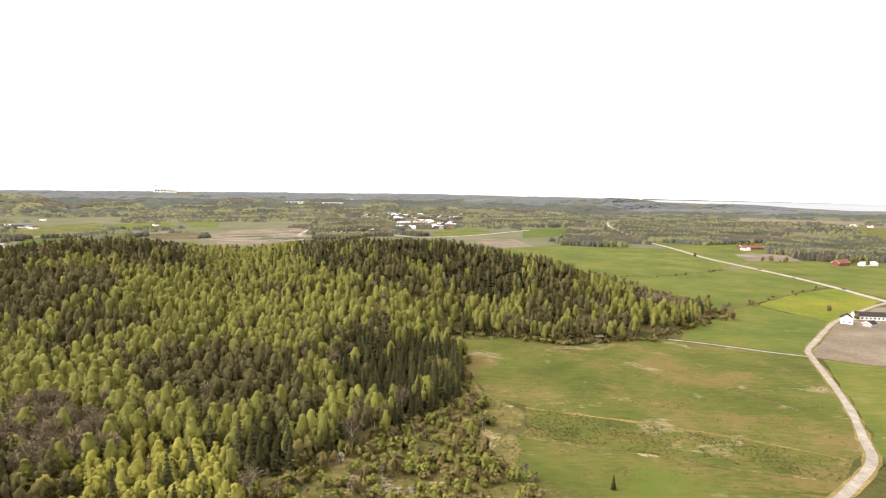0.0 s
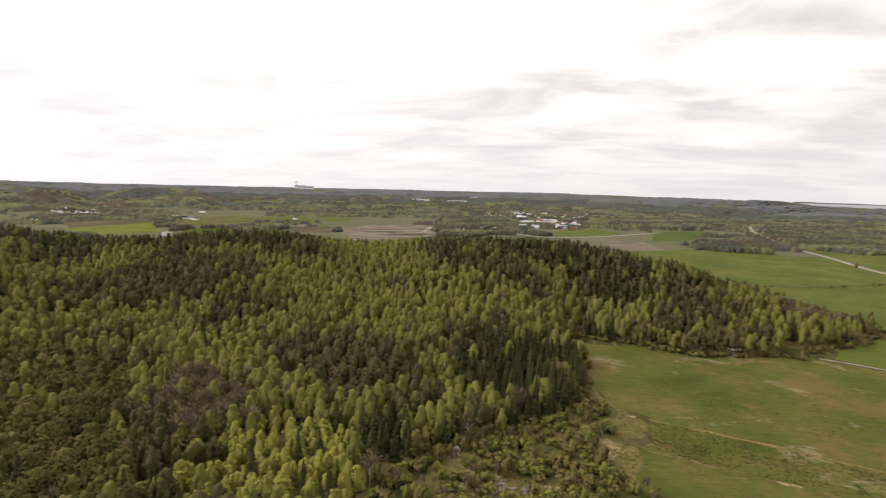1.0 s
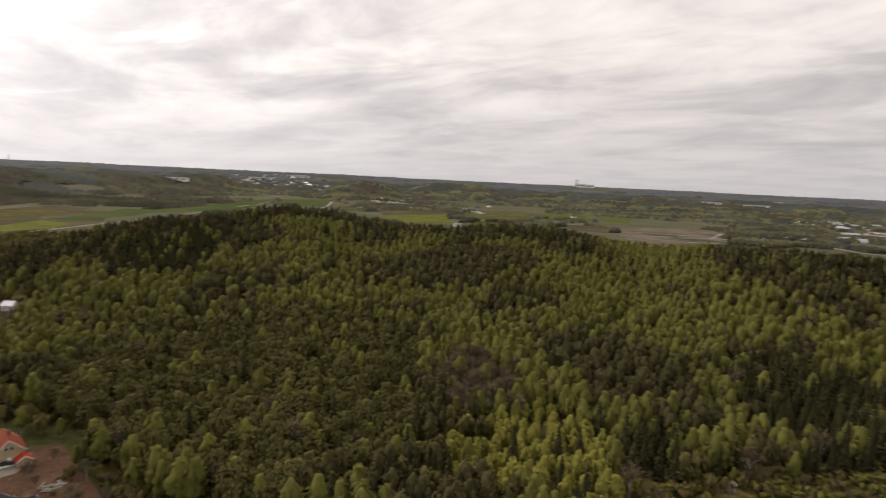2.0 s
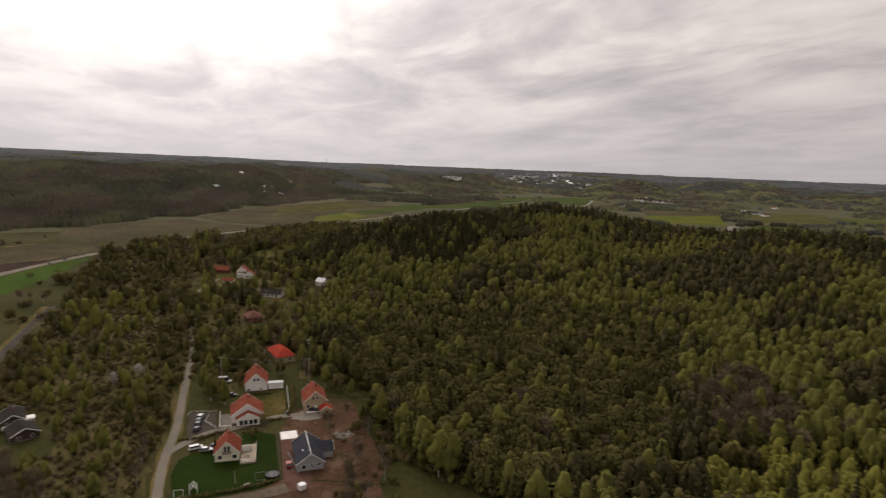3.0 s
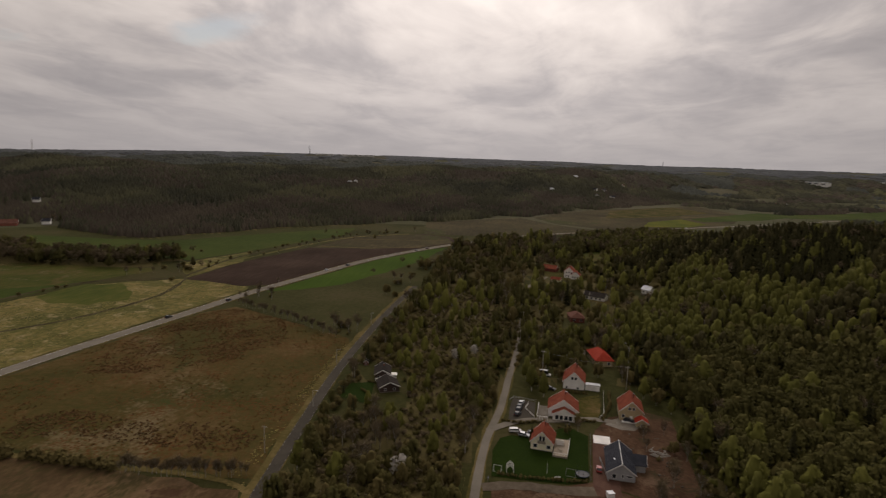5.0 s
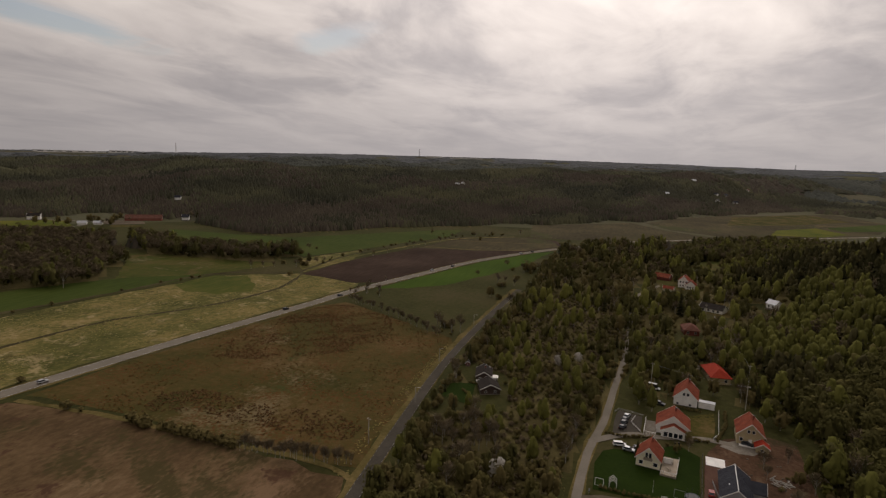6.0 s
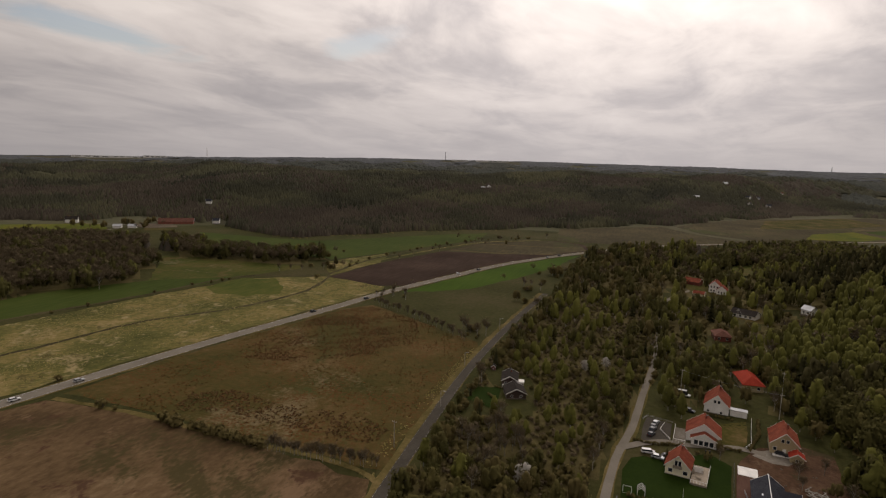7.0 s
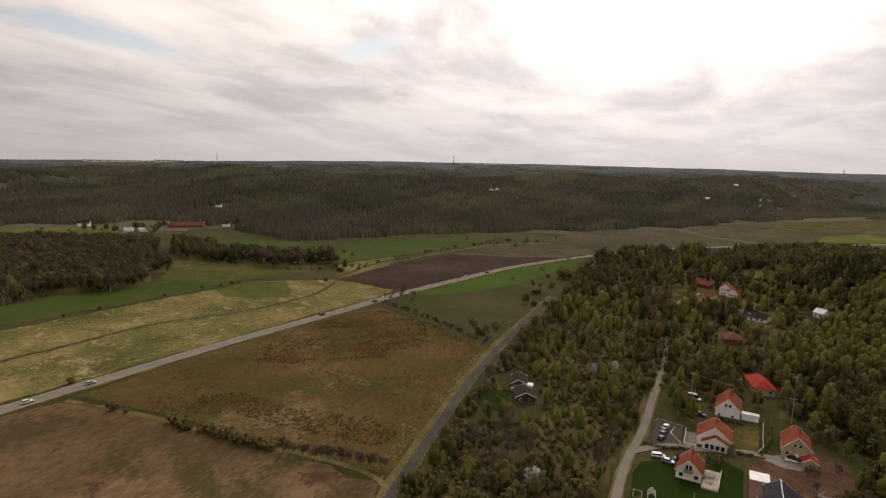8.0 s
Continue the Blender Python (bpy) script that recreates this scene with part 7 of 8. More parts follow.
def car(x, y, turn, paint, label, long=4.4, wide=1.75, tall=1.5, van=False, z=0.2, group="parked cars"):
    top = thing("car", pose(x, y, z, 0, 0, turn), label, "car", group)
    body, cabin = car_shape(long, wide, tall, van)
    bm = prism(body, -wide / 2, wide / 2)
    bmesh.ops.bevel(bm, geom=list(bm.edges), offset=0.06, segments=1, affect="EDGES")
    part("body", bm, M[paint], top)
    part("cabin", prism(cabin, -wide / 2 + 0.1, wide / 2 - 0.1), M["glass"], top)
    part("roof", prism([(cabin[3][0] - 0.03, tall - 0.03), (cabin[2][0] + 0.03, tall - 0.03), (cabin[2][0] - 0.05, tall + 0.04), (cabin[3][0] + 0.05, tall + 0.04)], -wide / 2 + 0.12, wide / 2 - 0.12), M[paint], top)
    for sx in (-long * 0.31, long * 0.31):
        for sy in (-1, 1):
            bm = rod(bmesh.new(), (sx, sy * (wide / 2 - 0.22), 0.32), (sx, sy * (wide / 2 + 0.01), 0.32), 0.32, sides=12)
            part("wheel", bm, M["black"], top)
    for sy in (-0.55, 0.55):
        part("headlight", boxed(long / 2 - 0.06, long / 2 + 0.01, sy - 0.18, sy + 0.18, 0.6, 0.74), M["white"], top)
        part("tail_light", boxed(-long / 2 - 0.02, -long / 2 + 0.04, sy - 0.15, sy + 0.15, 0.65, 0.82), M["car_red"], top)
    return top


car(-204.6, 6.6, 100, "car_white", "white estate car parked beside the lawn", 4.7, 1.8, 1.55, True, 0.24)
car(-201.8, 9.8, 80, "car_silver", "silver car parked beside the cream house")
car(-203.8, 13.2, 100, "car_dark", "dark car parked beside the cream house")
car(-224.0, 8.2, 160, "car_dark", "black car in the small car park", 4.6, 1.8, 1.6)
car(-227.2, 8.6, 160, "car_dark", "dark estate car in the small car park", 4.7, 1.8, 1.5)
car(-230.6, 9.4, 160, "car_silver", "grey car in the small car park")
car(-219.6, 7.6, 155, "car_dark", "dark hatchback in the small car park", 4.0)
car(-182.0, 33.9, 172, "car_red", "small red and white car on the paved drive", 4.0)
car(-221.6, 51.2, 70, "car_dark", "dark car before the ochre house", z=0.2)
car(-248.6, 22.6, 70, "car_dark", "dark car behind the white terrace", z=0.1)
car(-266.0, 21.0, 75, "car_white", "white camper van among the trees", 6.0, 2.1, 2.6, True, 0.05)
for px, py, label, paint in ((-437, 15.0, "dark car on the bend of the village road", "car_dark"), (-445, 17.0, "grey car on the bend of the village road", "car_silver")):
    car(px, py, 170, paint, label, group="cars on the village road")
for px, py, paint, label in ((-149.0, -232.2, "car_white", "white car driving on the main road"), (-173.3, -227.6, "car_silver", "silver car driving on the main road"), (-316, -200.0, "car_dark", "dark car driving on the main road"),
                             (-363, -185.6, "car_dark", "black car driving on the main road"), (-482, -155.5, "car_white", "white car far along the main road"), (-509, -144.2, "car_dark", "dark car far along the main road"),
                             (-613, -97.5, "car_silver", "silver car far along the main road"), (-632, -88.0, "car_dark", "dark car near the wood on the main road")):
    car(px, py, 165 if px > -450 else 156, paint, label, z=0.23, group="cars on the main road")
for px, py, paint, label in ((432, 780, "car_dark", "dark car on the pale main road"), (434.5, 618, "car_dark", "dark car on the pale road by the meadow"), (430.5, 700, "car_silver", "silver car on the pale main road")):
    car(px, py, 92, paint, label, z=0.23, group="cars on the pale road")


# ---- garden things of the hamlet ----
def trampoline(x, y):
    top = thing("trampoline", pose(x, y, 0.1), "dark round trampoline with a net on the lawn", "trampoline")
    bm = bmesh.new()
    bmesh.ops.create_circle(bm, cap_ends=True, segments=20, radius=2.0, matrix=Matrix.Translation((0, 0, 0.8)))
    part("mat", bm, M["dark"], top)
    ring = bmesh.new()
    for k in range(20):
        a, b = k * math.pi / 10, (k + 1) * math.pi / 10
        rod(ring, (2.05 * math.cos(a), 2.05 * math.sin(a), 0.82), (2.05 * math.cos(b), 2.05 * math.sin(b), 0.82), 0.09)
    part("ring", ring, M["plastic"], top)
    for k in range(8):
        a = k * math.pi / 4
        part("pole", rod(bmesh.new(), (2.1 * math.cos(a), 2.1 * math.sin(a), 0), (2.1 * math.cos(a), 2.1 * math.sin(a), 2.6), 0.04), M["dark"], top)
    return top


def frame_of(name, x, y, turn, wide, tall, deep, mat, label, category):
    """A goal or swing: bars along the edges of a box."""
    top = thing(name, pose(x, y, 0.1, 0, 0, turn), label, category)
    for sx in (-wide / 2, wide / 2):
        part("post", rod(bmesh.new(), (sx, 0, 0), (sx, 0, tall), 0.06), M[mat], top)
        part("stay", rod(bmesh.new(), (sx, -deep, 0), (sx, 0, tall), 0.04), M[mat], top)
    part("crossbar", rod(bmesh.new(), (-wide / 2 - 0.06, 0, tall), (wide / 2 + 0.06, 0, tall), 0.06), M[mat], top)
    part("ground_bar", rod(bmesh.new(), (-wide / 2, -deep, 0.03), (wide / 2, -deep, 0.03), 0.04), M[mat], top)
    return top


trampoline(-177.6, 28.0)
frame_of("goal", -177.8, 24.3, 80, 3.0, 2.0, 1.2, "grey", "grey football goal on the lawn", "goal")
frame_of("swing", -176.2, 0.6, 80, 2.6, 2.0, 0.8, "white", "white swing frame at the lawn's corner", "swing")
green = thing("greenhouse", pose(-177.2, 4.7, 0.1, 0, 0, 0), "small white framed greenhouse on the lawn", "greenhouse")
for k in range(4):
    x = -1.5 + k
    bm = rod(rod(bmesh.new(), (x, -1.1, 0), (x, -1.1, 1.5), 0.09), (x, 1.1, 0), (x, 1.1, 1.5), 0.09)
    rod(rod(bm, (x, -1.15, 1.5), (x, 0, 2.5), 0.1), (x, 1.15, 1.5), (x, 0, 2.5), 0.1)
    part("rib", bm, M["white"], green)
for s in (-1, 1):
    part("pane", prism([(-1.45, 0.1), (1.45, 0.1), (1.45, 1.5), (-1.45, 1.5)], s * 1.05 - 0.02, s * 1.05 + 0.02), M["glass"], green)
chair = thing("garden_bench", pose(-174.8, 19.8, 0.1, 0, 0, 95), "white garden bench beside the hedge", "bench")
part("seat", boxed(-0.9, 0.9, -0.25, 0.25, 0.40, 0.47), M["white"], chair)
part("backrest", boxed(-0.9, 0.9, -0.30, -0.24, 0.47, 0.95), M["white"], chair)
for sx in (-0.8, 0.8):
    part("leg", boxed(sx - 0.05, sx + 0.05, -0.25, 0.25, 0, 0.40), M["white"], chair)
flag = thing("flagpole", pose(-177.4, 16.6, 0.1), "thin white flagpole on the lawn", "flagpole")
part("pole", rod(bmesh.new(), (0, 0, -0.3), (0, 0, 4.2), 0.07, 0.04, 8), M["white"], flag)
for k, (px, py) in enumerate(((-212.8, 26.0), (-213.0, 27.1))):
    wb = thing("waste_bin", pose(px, py, 0.1, 0, 0, 15 * k), "dark wheeled waste bin by the drive", "bin", "waste bins")
    part("body", prism([(-0.25, 0.08), (0.25, 0.08), (0.3, 1.0), (-0.3, 1.0)], -0.27, 0.27), M["black"], wb)
    part("lid", boxed(-0.33, 0.33, -0.3, 0.3, 1.0, 1.07), M["dark"], wb)
box_top = thing("mail_boxes", pose(-169.8, -2.2, 0.1), "row of dark mail boxes on posts", "mail boxes")
part("stand", boxed(-0.9, 0.9, -0.04, 0.04, 0.0, 0.9), M["wood"], box_top)
for k in range(4):
    part("mail_box", boxed(-0.85 + k * 0.45, -0.48 + k * 0.45, -0.2, 0.2, 0.9, 1.25, bevel=0.03), M["dark"], box_top)
fence([(-249.3, 45.6), (-236, 43.6), (-225.6, 42.2), (-221.5, 39.8)], "white board fence round the garden", 1.3, 2.2, "white", True)
fence([(-207.5, 34.4), (-190, 32.2), (-174.2, 30.2)], "dark wire fence along the lawn", 1.0, 2.5, "dark")
fence([(-233.5, 4.6), (-236.8, 6.2), (-234, 15.6)], "low grey fence of the car park", 0.9, 2.0, "grey")
fence([(-218.4, 14.2), (-226, 10.8), (-232, 12.5)], "white ramp railing beside the terrace", 1.0, 2.0, "white")
HEDGES = [[(-213.5, 1.5), (-212.2, 7), (-214, 13.5), (-215.2, 18)], [(-174, 1.0), (-173.3, 11), (-173.3, 21), (-174, 28.8)], [(-219, 31.5), (-218.5, 37.5)], [(-241.5, -58.5), (-239, -47)], [(-232, -59), (-228, -55)],
          [(-248, 28), (-246, 38)], [(-221, 41), (-236, 46), (-250, 48)]]
for n, line in enumerate(HEDGES):
    rng = random.Random(n)
    for p in smooth_line(line, 1.3):
        tree("bush", p.x + rng.uniform(-.2, .2), p.y + rng.uniform(-.2, .2), rng.uniform(0.45, 0.65), "clipped dark garden hedge shrub", "hedge_shrub", "garden hedges", "shrub")
rng = random.Random(3)
GARDEN_PLANTS = [(-199.5, 12.4, "spruce", 0.45), (-208, 20, "bush", 0.7), (-211, 23, "bush", 0.6), (-207, 26, "dull", 0.4), (-209, 30, "bare", 0.5), (-216.6, 30.5, "dull", 0.42),
    (-240, 19, "birch", 0.85), (-246, 14, "birch", 0.95), (-252, 17, "dull", 0.9), (-258, 12, "birch", 0.9), (-262, 27, "dull", 0.7), (-268, 34, "bare", 0.8),
    (-276, 22, "birch", 0.8), (-268, 46, "dull", 0.8), (-276, 58, "birch", 0.9), (-262, 62, "spruce", 0.8), (-246, 62, "birch", 0.8), (-240, 66, "dull", 0.8),
    (-232, 70, "birch", 0.6), (-272, 30, "round", 0.75), (-279, 38, "round", 0.8), (-270, 60, "round", 0.9), (-300, 38, "round", 0.8), (-312, 46, "round", 0.9), (-286, 27, "dull", 0.8), (-250, 66, "round", 0.8)]
ROADSIDE_PLANTS = [(-212, 62, "bare", 0.55), (-205, 66, "birch", 0.6), (-198, 62, "dull", 0.5), (-281, 40, "dull", 0.7), (-283, 62, "spruce", 0.8), (-300, 62, "birch", 0.9),
    (-308, 56, "dull", 0.9), (-176, 52, "bush", 0.8), (-168, 55, "bush", 0.7), (-180, 58, "bare", 0.4), (-160, 62, "bush", 1.0), (-150, 60, "green_bush", 0.8),
    (-236, 50, "bush", 0.8), (-460, 96, "young", 0.7), (-466, 90, "young", 0.5), (-206, -56, "spruce", 0.6), (-212, -58, "dull", 0.7), (-228, -66, "spruce", 0.3),
    (-215, -52, "birch", 0.6)]
for px, py, k, s in GARDEN_PLANTS + ROADSIDE_PLANTS:
    tree(k, px, py, s, TREE_WORDS.get(k, "garden shrub in early olive leaf").replace("tree not", "garden tree not"), "shrub" if "bush" in k else "", "garden trees", "shrub" if "bush" in k else "tree")
for n in range(46):
    px, py = rng.uniform(-214, -160), rng.uniform(44, 60)
    if inside([px], [py], [(-222, 62), (-196, 55), (-192, 50), (-176, 49), (-158, 44), (-158, 56), (-196, 62)])[0] or n % 3 == 0 and px < -196:
        bm = bmesh.new()
        bmesh.ops.create_icosphere(bm, subdivisions=1, radius=rng.uniform(0.25, 0.6))
        for v in bm.verts:
            v.co *= rng.uniform(0.7, 1.2)
            v.co.z *= 0.7
        ob = tagged(part("boulder", bm, M["rock"]), "pale boulder on bare soil", "boulder", "boulders of the building plot")
        ob.location = (px, py, float(height(px, py)) + 0.15)
for n in range(14):
    px, py = -197 + rng.uniform(-3.5, 3.5), 57 + rng.uniform(-3, 3)
    a = rng.uniform(0, 3.14)
    lg = part("log", rod(bmesh.new(), (-1.8, 0, 0), (1.8, 0, 0.05), 0.17, 0.12, 7), M["birch_bark"])
    lg.matrix_basis = pose(px, py, 0.28 + float(height(px, py)) + 0.02 * n, 0, 0, math.degrees(a))
    tagged(lg, "felled birch log on bare soil", "log", "felled logs")
for n in range(26):
    px, py = -16 + rng.uniform(-9, 9), 186 + rng.uniform(-7, 6)
    bm = bmesh.new()
    bmesh.ops.create_icosphere(bm, subdivisions=1, radius=rng.uniform(0.4, 1.5))
    for v in bm.verts:
        v.co *= rng.uniform(0.7, 1.15)
        v.co.z *= 0.45
    ob = tagged(part("rock", bm, M["rock"]), "bare grey rock among the scrub", "rock", "rocks among the scrub")
    ob.location = (px, py, 0.15)


# ---- poles and wires ----
def utility_pole(x, y, turn, tall=9.5, lamp=False):
    top = thing("utility_pole", pose(x, y, float(height(x, y)), 0, 0, turn), "street lamp on a wooden pole" if lamp else "weathered wooden utility pole with crossarm", "pole", "poles")
    part("pole", rod(bmesh.new(), (0, 0, -0.5), (0, 0, tall), 0.16, 0.11, 8), M["pole"], top)
    if lamp:
        part("arm", rod(bmesh.new(), (0, 0, tall - 0.2), (1.4, 0, tall + 0.1), 0.05), M["tin"], top)
        part("lamp_head", boxed(1.2, 1.9, -0.15, 0.15, tall + 0.02, tall + 0.18, bevel=0.04), M["tin"], top)
    else:
        part("crossarm", boxed(-0.9, 0.9, -0.06, 0.06, tall - 0.7, tall - 0.55), M["pole"], top)
        for sx in (-0.8, 0, 0.8):
            part("insulator", rod(bmesh.new(), (sx, 0, tall - 0.55), (sx, 0, tall - 0.3), 0.05), M["white"], top)
    return top


POLES = [(-255.5, 56.6), (-270, 20), (-284, 62.8), (-409, 60), (-508, 66), (-174, -77.6)]
for k, (px, py) in enumerate(POLES):
    utility_pole(px, py, 80, 11.0 if k < 3 else 10.0)
for px, py in ((-212, -74), (-262, -79.5), (-330, -79)):
    utility_pole(px, py, 90, 7.0, True)
for (x0, y0), (x1, y1) in (((-255.5, 56.6), (-270, 20)), ((-255.5, 56.6), (-284, 62.8)), ((-284, 62.8), (-409, 60))):
    bm = bmesh.new()
    pts = [(x0 + (x1 - x0) * t, y0 + (y1 - y0) * t, 10.4 - 4 * 0.9 * t * (1 - t)) for t in np.linspace(0, 1, 11)]
    d = Vector((y0 - y1, x1 - x0, 0)).normalized() * 0.022
    rings = [[bm.verts.new(Vector(p) + q) for q in (d, Vector((0, 0, 0.022)), -d, Vector((0, 0, -0.022)))] for p in pts]
    for u, w in zip(rings, rings[1:]):
        for j in range(4):
            bm.faces.new((u[j], u[(j + 1) % 4], w[(j + 1) % 4], w[j]))
    tagged(part("power_line", bm, M["tin"]), "thin grey power line between poles", "power line")


# ---- far buildings and masts ----
def far_house(x, y, turn, w, l, eave, ridge, wall, roof, label, group):
    top = thing("house", pose(x, y, float(height(x, y)) + 0.2, 0, 0, turn), label, "house", group)
    part("wall", gabled(w, l, eave, ridge), M[wall], top)
    for s in (-1, 1):
        part("roof_slope", slope(w, l, eave, ridge, s, 0.4, 0.3), M[roof], top)
    for args in () if math.hypot(x, y) > 2800 else rows("+y", w / 2, eave * 0.55, 1.6, 1.4, (-l / 4, l / 4)) + rows("-y", -w / 2, eave * 0.55, 1.6, 1.4, (-l / 4, l / 4)):
        window(top, *args)


rng = random.Random(8)
for x0, x1, y0, y1, count in ((-137, 39, 1605, 2045, 40), (-335, -152, 2205, 2476, 20), (-126, 92, 2243, 2529, 22), (-255, -130, 1440, 1560, 10)):      # the town behind the hill
    for n in range(count):
        far_house(rng.uniform(x0, x1), rng.uniform(y0, y1), rng.choice((0, 90, 12, 80)) + rng.uniform(-6, 6), rng.uniform(8, 16), rng.uniform(11, 34), rng.uniform(3.5, 6), rng.uniform(6.5, 9.5), rng.choice(("white", "cream", "grey", "brick", "white")), rng.choice(("tin", "tin", "slate", "old_tile", "felt")), "pale building of the distant town", "buildings of the town")
for n in range(60):      # the far town in the valley's end
    az, r = radians(rng.uniform(50, 59)), rng.uniform(2900, 4300)
    far_house(-math.sin(az) * r, math.cos(az) * r, rng.uniform(0, 180), rng.uniform(9, 14), rng.uniform(12, 34), rng.uniform(4, 9), rng.uniform(9.5, 13), rng.choice(("white", "cream", "grey", "grey")), rng.choice(("tin", "slate", "felt")), "pale building of the far town", "buildings of the far town")
for n in range(40):      # the village beyond the valley
    along, across = rng.uniform(0, 1), rng.uniform(0, 1)
    x, y = -1310 - 480 * along + 70 * across, 1265 + 420 * along + 130 * across
    far_house(x, y, rng.uniform(0, 180), 9, rng.uniform(11, 16), 4, 8, rng.choice(("white", "white", "cream", "red")), rng.choice(("old_tile", "slate", "tin", "felt")), "house of the distant village", "houses of the far village")
for x, y, l in ((-1328, 1223, 34), (-1290, 1303, 24), (-1148, 1521, 18), (-1102, 1500, 24), (-1055, 1480, 16), (-2055, 1622, 24), (-1109, 1483, 26), (-1093, 1510, 20), (-1075, 1500, 16), (-1040, 1470, 14), (-1130, 1462, 14), (-2163, 1507, 24), (-1700, 735, 18), (-1690, 760, 14), (-1515, 222, 12), (-1546, 267, 12), (-1567, 222, 16), (-1593, 250, 14),
                (-1468, 103, 12), (-1246, -337, 13), (-1222, -343, 11), (-1663, 181, 12), (-1760, 330, 14), (-1312, 1896, 30), (1312, 1896, 30), (1379, 1938, 24), (1417, 1911, 26), (-820, 1650, 14), (-265, 1385, 16), (-240, 1395, 14)):
    far_house(x, y, rng.uniform(0, 180), 9, l, 4.5, 8, "white", rng.choice(("tin", "old_tile", "slate")), "white house far off in the valley", "far white houses")
for x, y, turn, l, tall in ((-2450, 1195, 42, 110, 11), (-828, 3343, 10, 90, 12), (-640, 3735, 5, 120, 12), (-720, 2813, 10, 80, 9), (-552, 2906, 0, 100, 9), (-1956, 4020, 20, 90, 26), (-1890, 4040, 20, 60, 22), (-3119, 1780, 60, 120, 14),
                            (-3200, 2100, 60, 140, 14), (-3330, 2500, 60, 120, 16), (-2700, -3300, 140, 220, 11), (-2850, -3190, 140, 160, 9), (-2980, -3080, 140, 140, 12), (-3080, -2950, 140, 90, 9), (-4130, -1060, 105, 160, 9), (-4150, -1180, 105, 90, 8), (-4080, -1330, 105, 120, 8)):
    hall = thing("hall", pose(x, y, float(height(x, y)) + 0.2, 0, 0, turn), "long white hall on the far horizon", "building", "far halls")
    part("wall", boxed(-l / 2, l / 2, -14, 14, -6, tall), M["white"], hall)
    part("roof", prism([(-l / 2 - 1, tall), (l / 2 + 1, tall), (l / 2 + 1, tall + 1), (-l / 2 - 1, tall + 1)], -15, 15), M["tin"], hall)
    for k in range(4):
        part("window", boxed(-l / 2 + l * (0.1 + 0.22 * k), -l / 2 + l * (0.24 + 0.22 * k), -14.3, -14.02, tall * 0.4, tall * 0.7), M["glass"], hall)
tower = thing("tower", pose(-2024, 4083, float(height(-2024, 4083))), "pale water tower on the horizon", "tower")
part("shaft", rod(bmesh.new(), (0, 0, -5), (0, 0, 46), 7, 6, 12), M["white"], tower)
part("head", rod(bmesh.new(), (0, 0, 46), (0, 0, 54), 10, 12, 12), M["white"], tower)
for az, tall, mat, label in ((109.5, 62, "dark", "dark lattice mast on the skyline"), (131.7, 70, "white", "thin white mast on the skyline"), (76.0, 40, "tin", "small grey mast on the skyline")):
    r = 4300
    x, y = -math.sin(radians(az)) * r, math.cos(radians(az)) * r
    top = thing("mast", pose(x, y, float(height(x, y))), label, "mast", "masts on the skyline")
    for k in range(3):
        a = k * 2.094
        part("leg", rod(bmesh.new(), (4 * math.cos(a), 4 * math.sin(a), -4), (0.8 * math.cos(a), 0.8 * math.sin(a), tall), 0.9, 0.7), M[mat], top)
    for h in (0.3, 0.6, 0.85):
        part("brace", rod(bmesh.new(), (0, 0, tall * h), (0, 0, tall * h + 3), 2.6 * (1.2 - h), sides=6), M[mat], top)


# ---- trees that stand alone or in small clumps about the farms and far fields ----
rng = random.Random(21)
loose = {"bush": [], "bare": []}
FARM_CLUMPS = [(-600, -655, 45, 16, ("bare", "dull", "dull"), 0.7, 1.2), (-560, -700, 40, 8, ("bare", "dull"), 0.6, 1.1), (-690, -575, 30, 8, ("bare", "spruce"), 0.7, 1.2),
    (-590, -760, 20, 5, ("dull", "bare"), 0.7, 1.1), (-530, -330, 45, 8, ("bare", "bush"), 0.5, 0.9), (-455, -270, 20, 8, ("bush", "bare", "bush"), 0.6, 1.1),
    (600, 1100, 40, 10, ("dull", "bare"), 0.8, 1.3), (520, 880, 25, 6, ("bush", "dull"), 0.6, 1.0), (610, 850, 35, 10, ("dull", "bare", "birch"), 0.7, 1.2),
    (340, 470, 22, 6, ("dull", "bush"), 0.5, 0.9), (205, 530, 26, 22, ("bare", "bare", "bush"), 0.5, 0.9), (195, 485, 30, 24, ("bare", "bush", "dull"), 0.4, 0.8)]
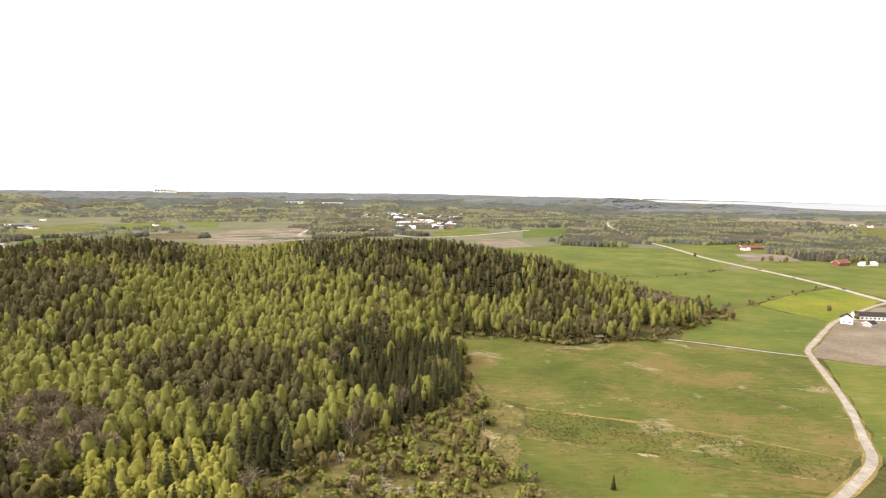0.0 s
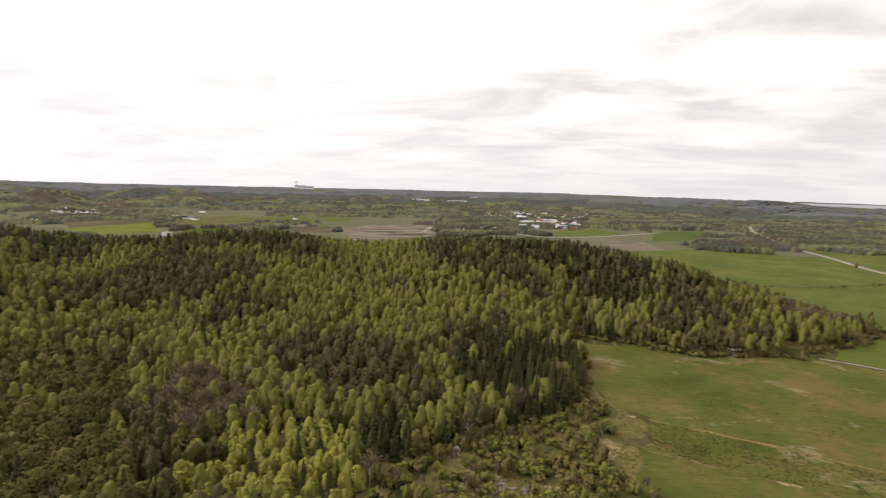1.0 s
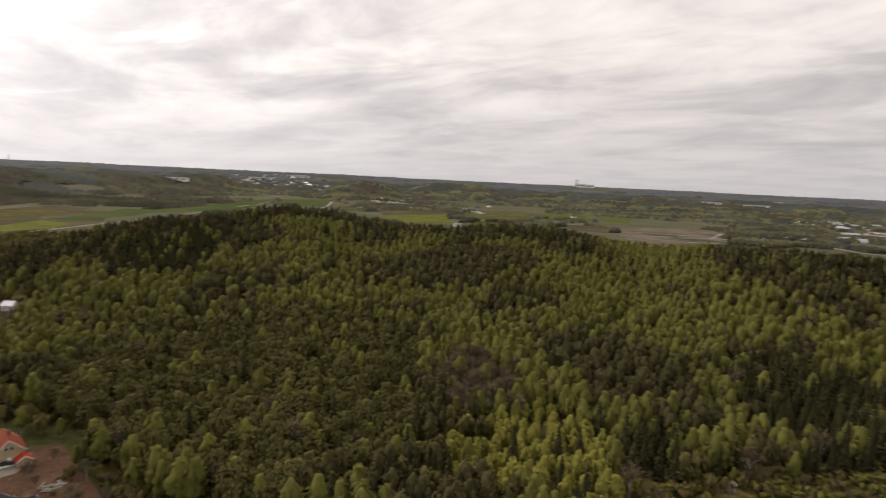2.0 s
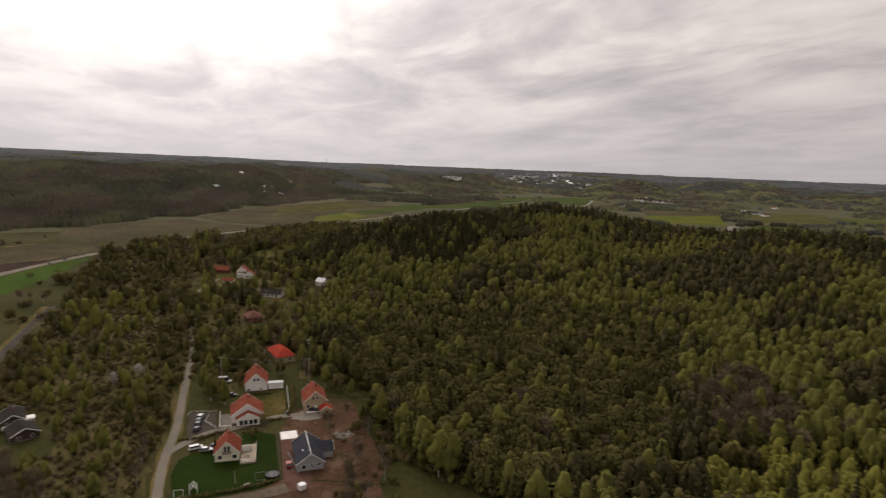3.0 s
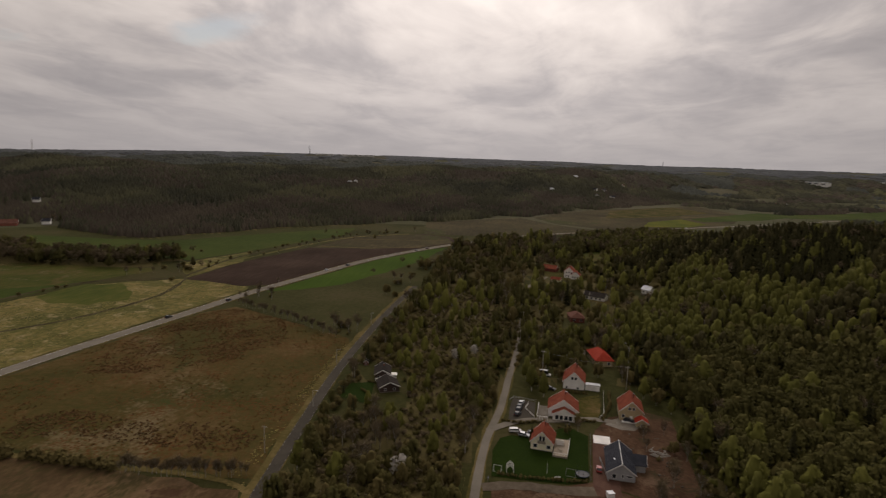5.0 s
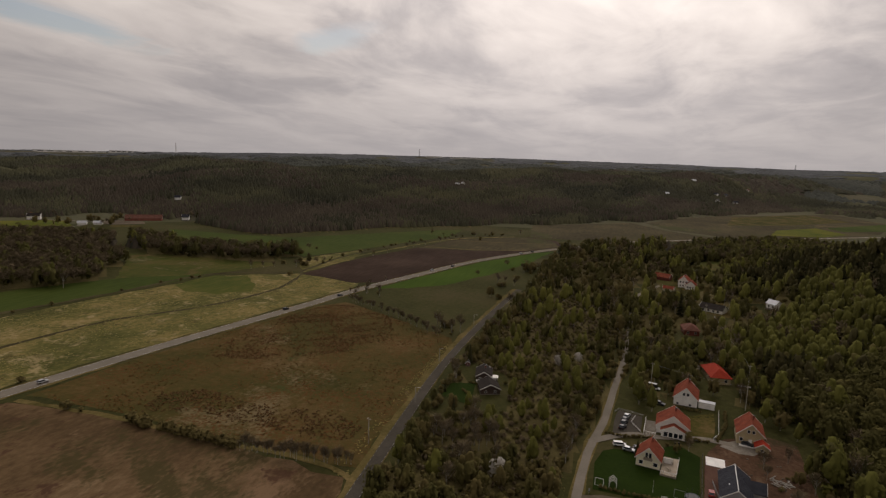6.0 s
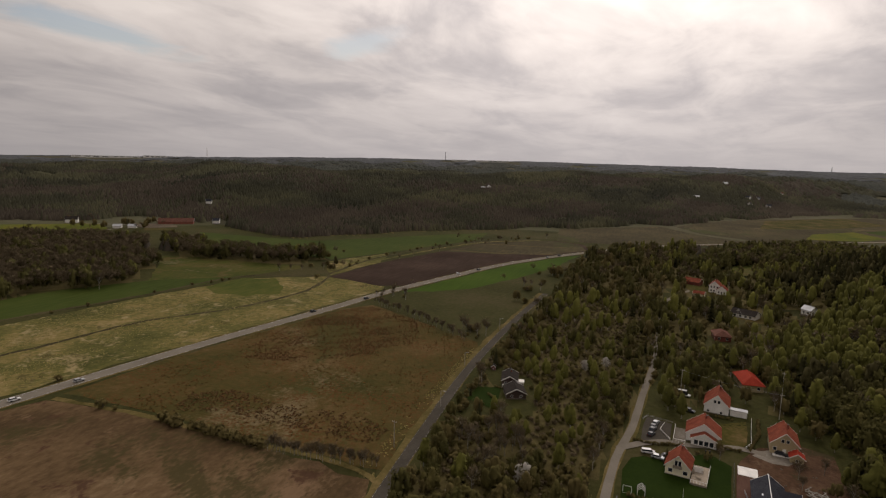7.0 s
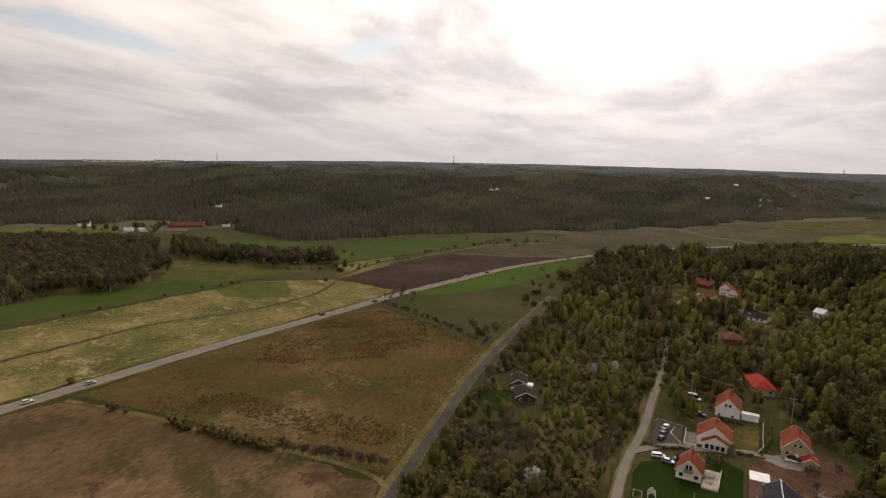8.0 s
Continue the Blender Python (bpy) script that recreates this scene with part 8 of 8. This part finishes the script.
FIELD_CLUMPS = [(232, 486, 16, 10, ("bush", "bare"), 0.4, 0.8), (118, 410, 18, 9, ("bush", "dull", "bare"), 0.5, 0.9), (205, 450, 30, 12, ("bare", "bush", "dull"), 0.5, 0.8),
    (225, 475, 20, 9, ("bush", "dull"), 0.6, 1.0), (410, 930, 8, 3, ("dull",), 0.7, 0.9), (-405, -185, 12, 4, ("bare",), 0.3, 0.5),
    (-690, -190, 60, 9, ("bush", "bare"), 0.5, 0.9), (-640, -40, 14, 8, ("dull", "bare"), 0.7, 1.0), (-405, -76, 10, 4, ("bush", "dull"), 0.7, 1.2),
    (-312, -86, 7, 6, ("bush", "bare"), 0.6, 1.0), (-322, -95, 7, 7, ("bush", "bare"), 0.6, 1.0)]
SCRUB_CLUMPS = [(-164, 53, 15, 16, ("bush", "bare", "bush"), 0.4, 0.8), (-200, 61, 15, 10, ("bush", "bare"), 0.4, 0.7), (-150, 44, 12, 12, ("bush", "dull", "bare"), 0.4, 0.8),
    (-460, -80, 24, 12, ("bare", "bush", "bare"), 0.6, 1.2), (-520, -68, 26, 22, ("bush", "bare", "dull"), 0.6, 1.0),
    (-375, -176, 14, 8, ("bush", "bare"), 0.5, 1.0)]
for cx, cy, spread, count, kinds, low, high in FARM_CLUMPS + FIELD_CLUMPS + SCRUB_CLUMPS:
    for n in range(count):
        k = rng.choice(kinds)
        px, py = cx + rng.gauss(0, 0.5) * spread, cy + rng.gauss(0, 0.5) * spread
        blocked = [h for h in bpy.data.objects if h.get("category") in ("house", "barn", "shed", "stable") and math.hypot(h.location.x - px, h.location.y - py) < 13]
        if blocked or not clear_of_roads(np.array([px]), np.array([py]))[0]:
            continue
        if math.hypot(cx, cy) > 330 and k in ("bush", "bare"):
            loose[k].append((px, py))
            continue
        tree(k, px, py, rng.uniform(low, high), {"bush": "olive shrub beside the fields"}.get(k, TREE_WORDS.get(k, "")), "shrub" if k == "bush" else "", "trees about the farms", "shrub" if k == "bush" else "tree")

for k, words in (("bush", "olive shrubs about the farms and ditches"), ("bare", "grey brown trees about the farms and ditches")):
    lx, ly = np.array(loose[k]).T
    wood_of("shrubbery" if k == "bush" else "tree_clumps", words, k, lx, ly, 95, (1.0, 2.0) if k == "bush" else (0.45, 0.95))
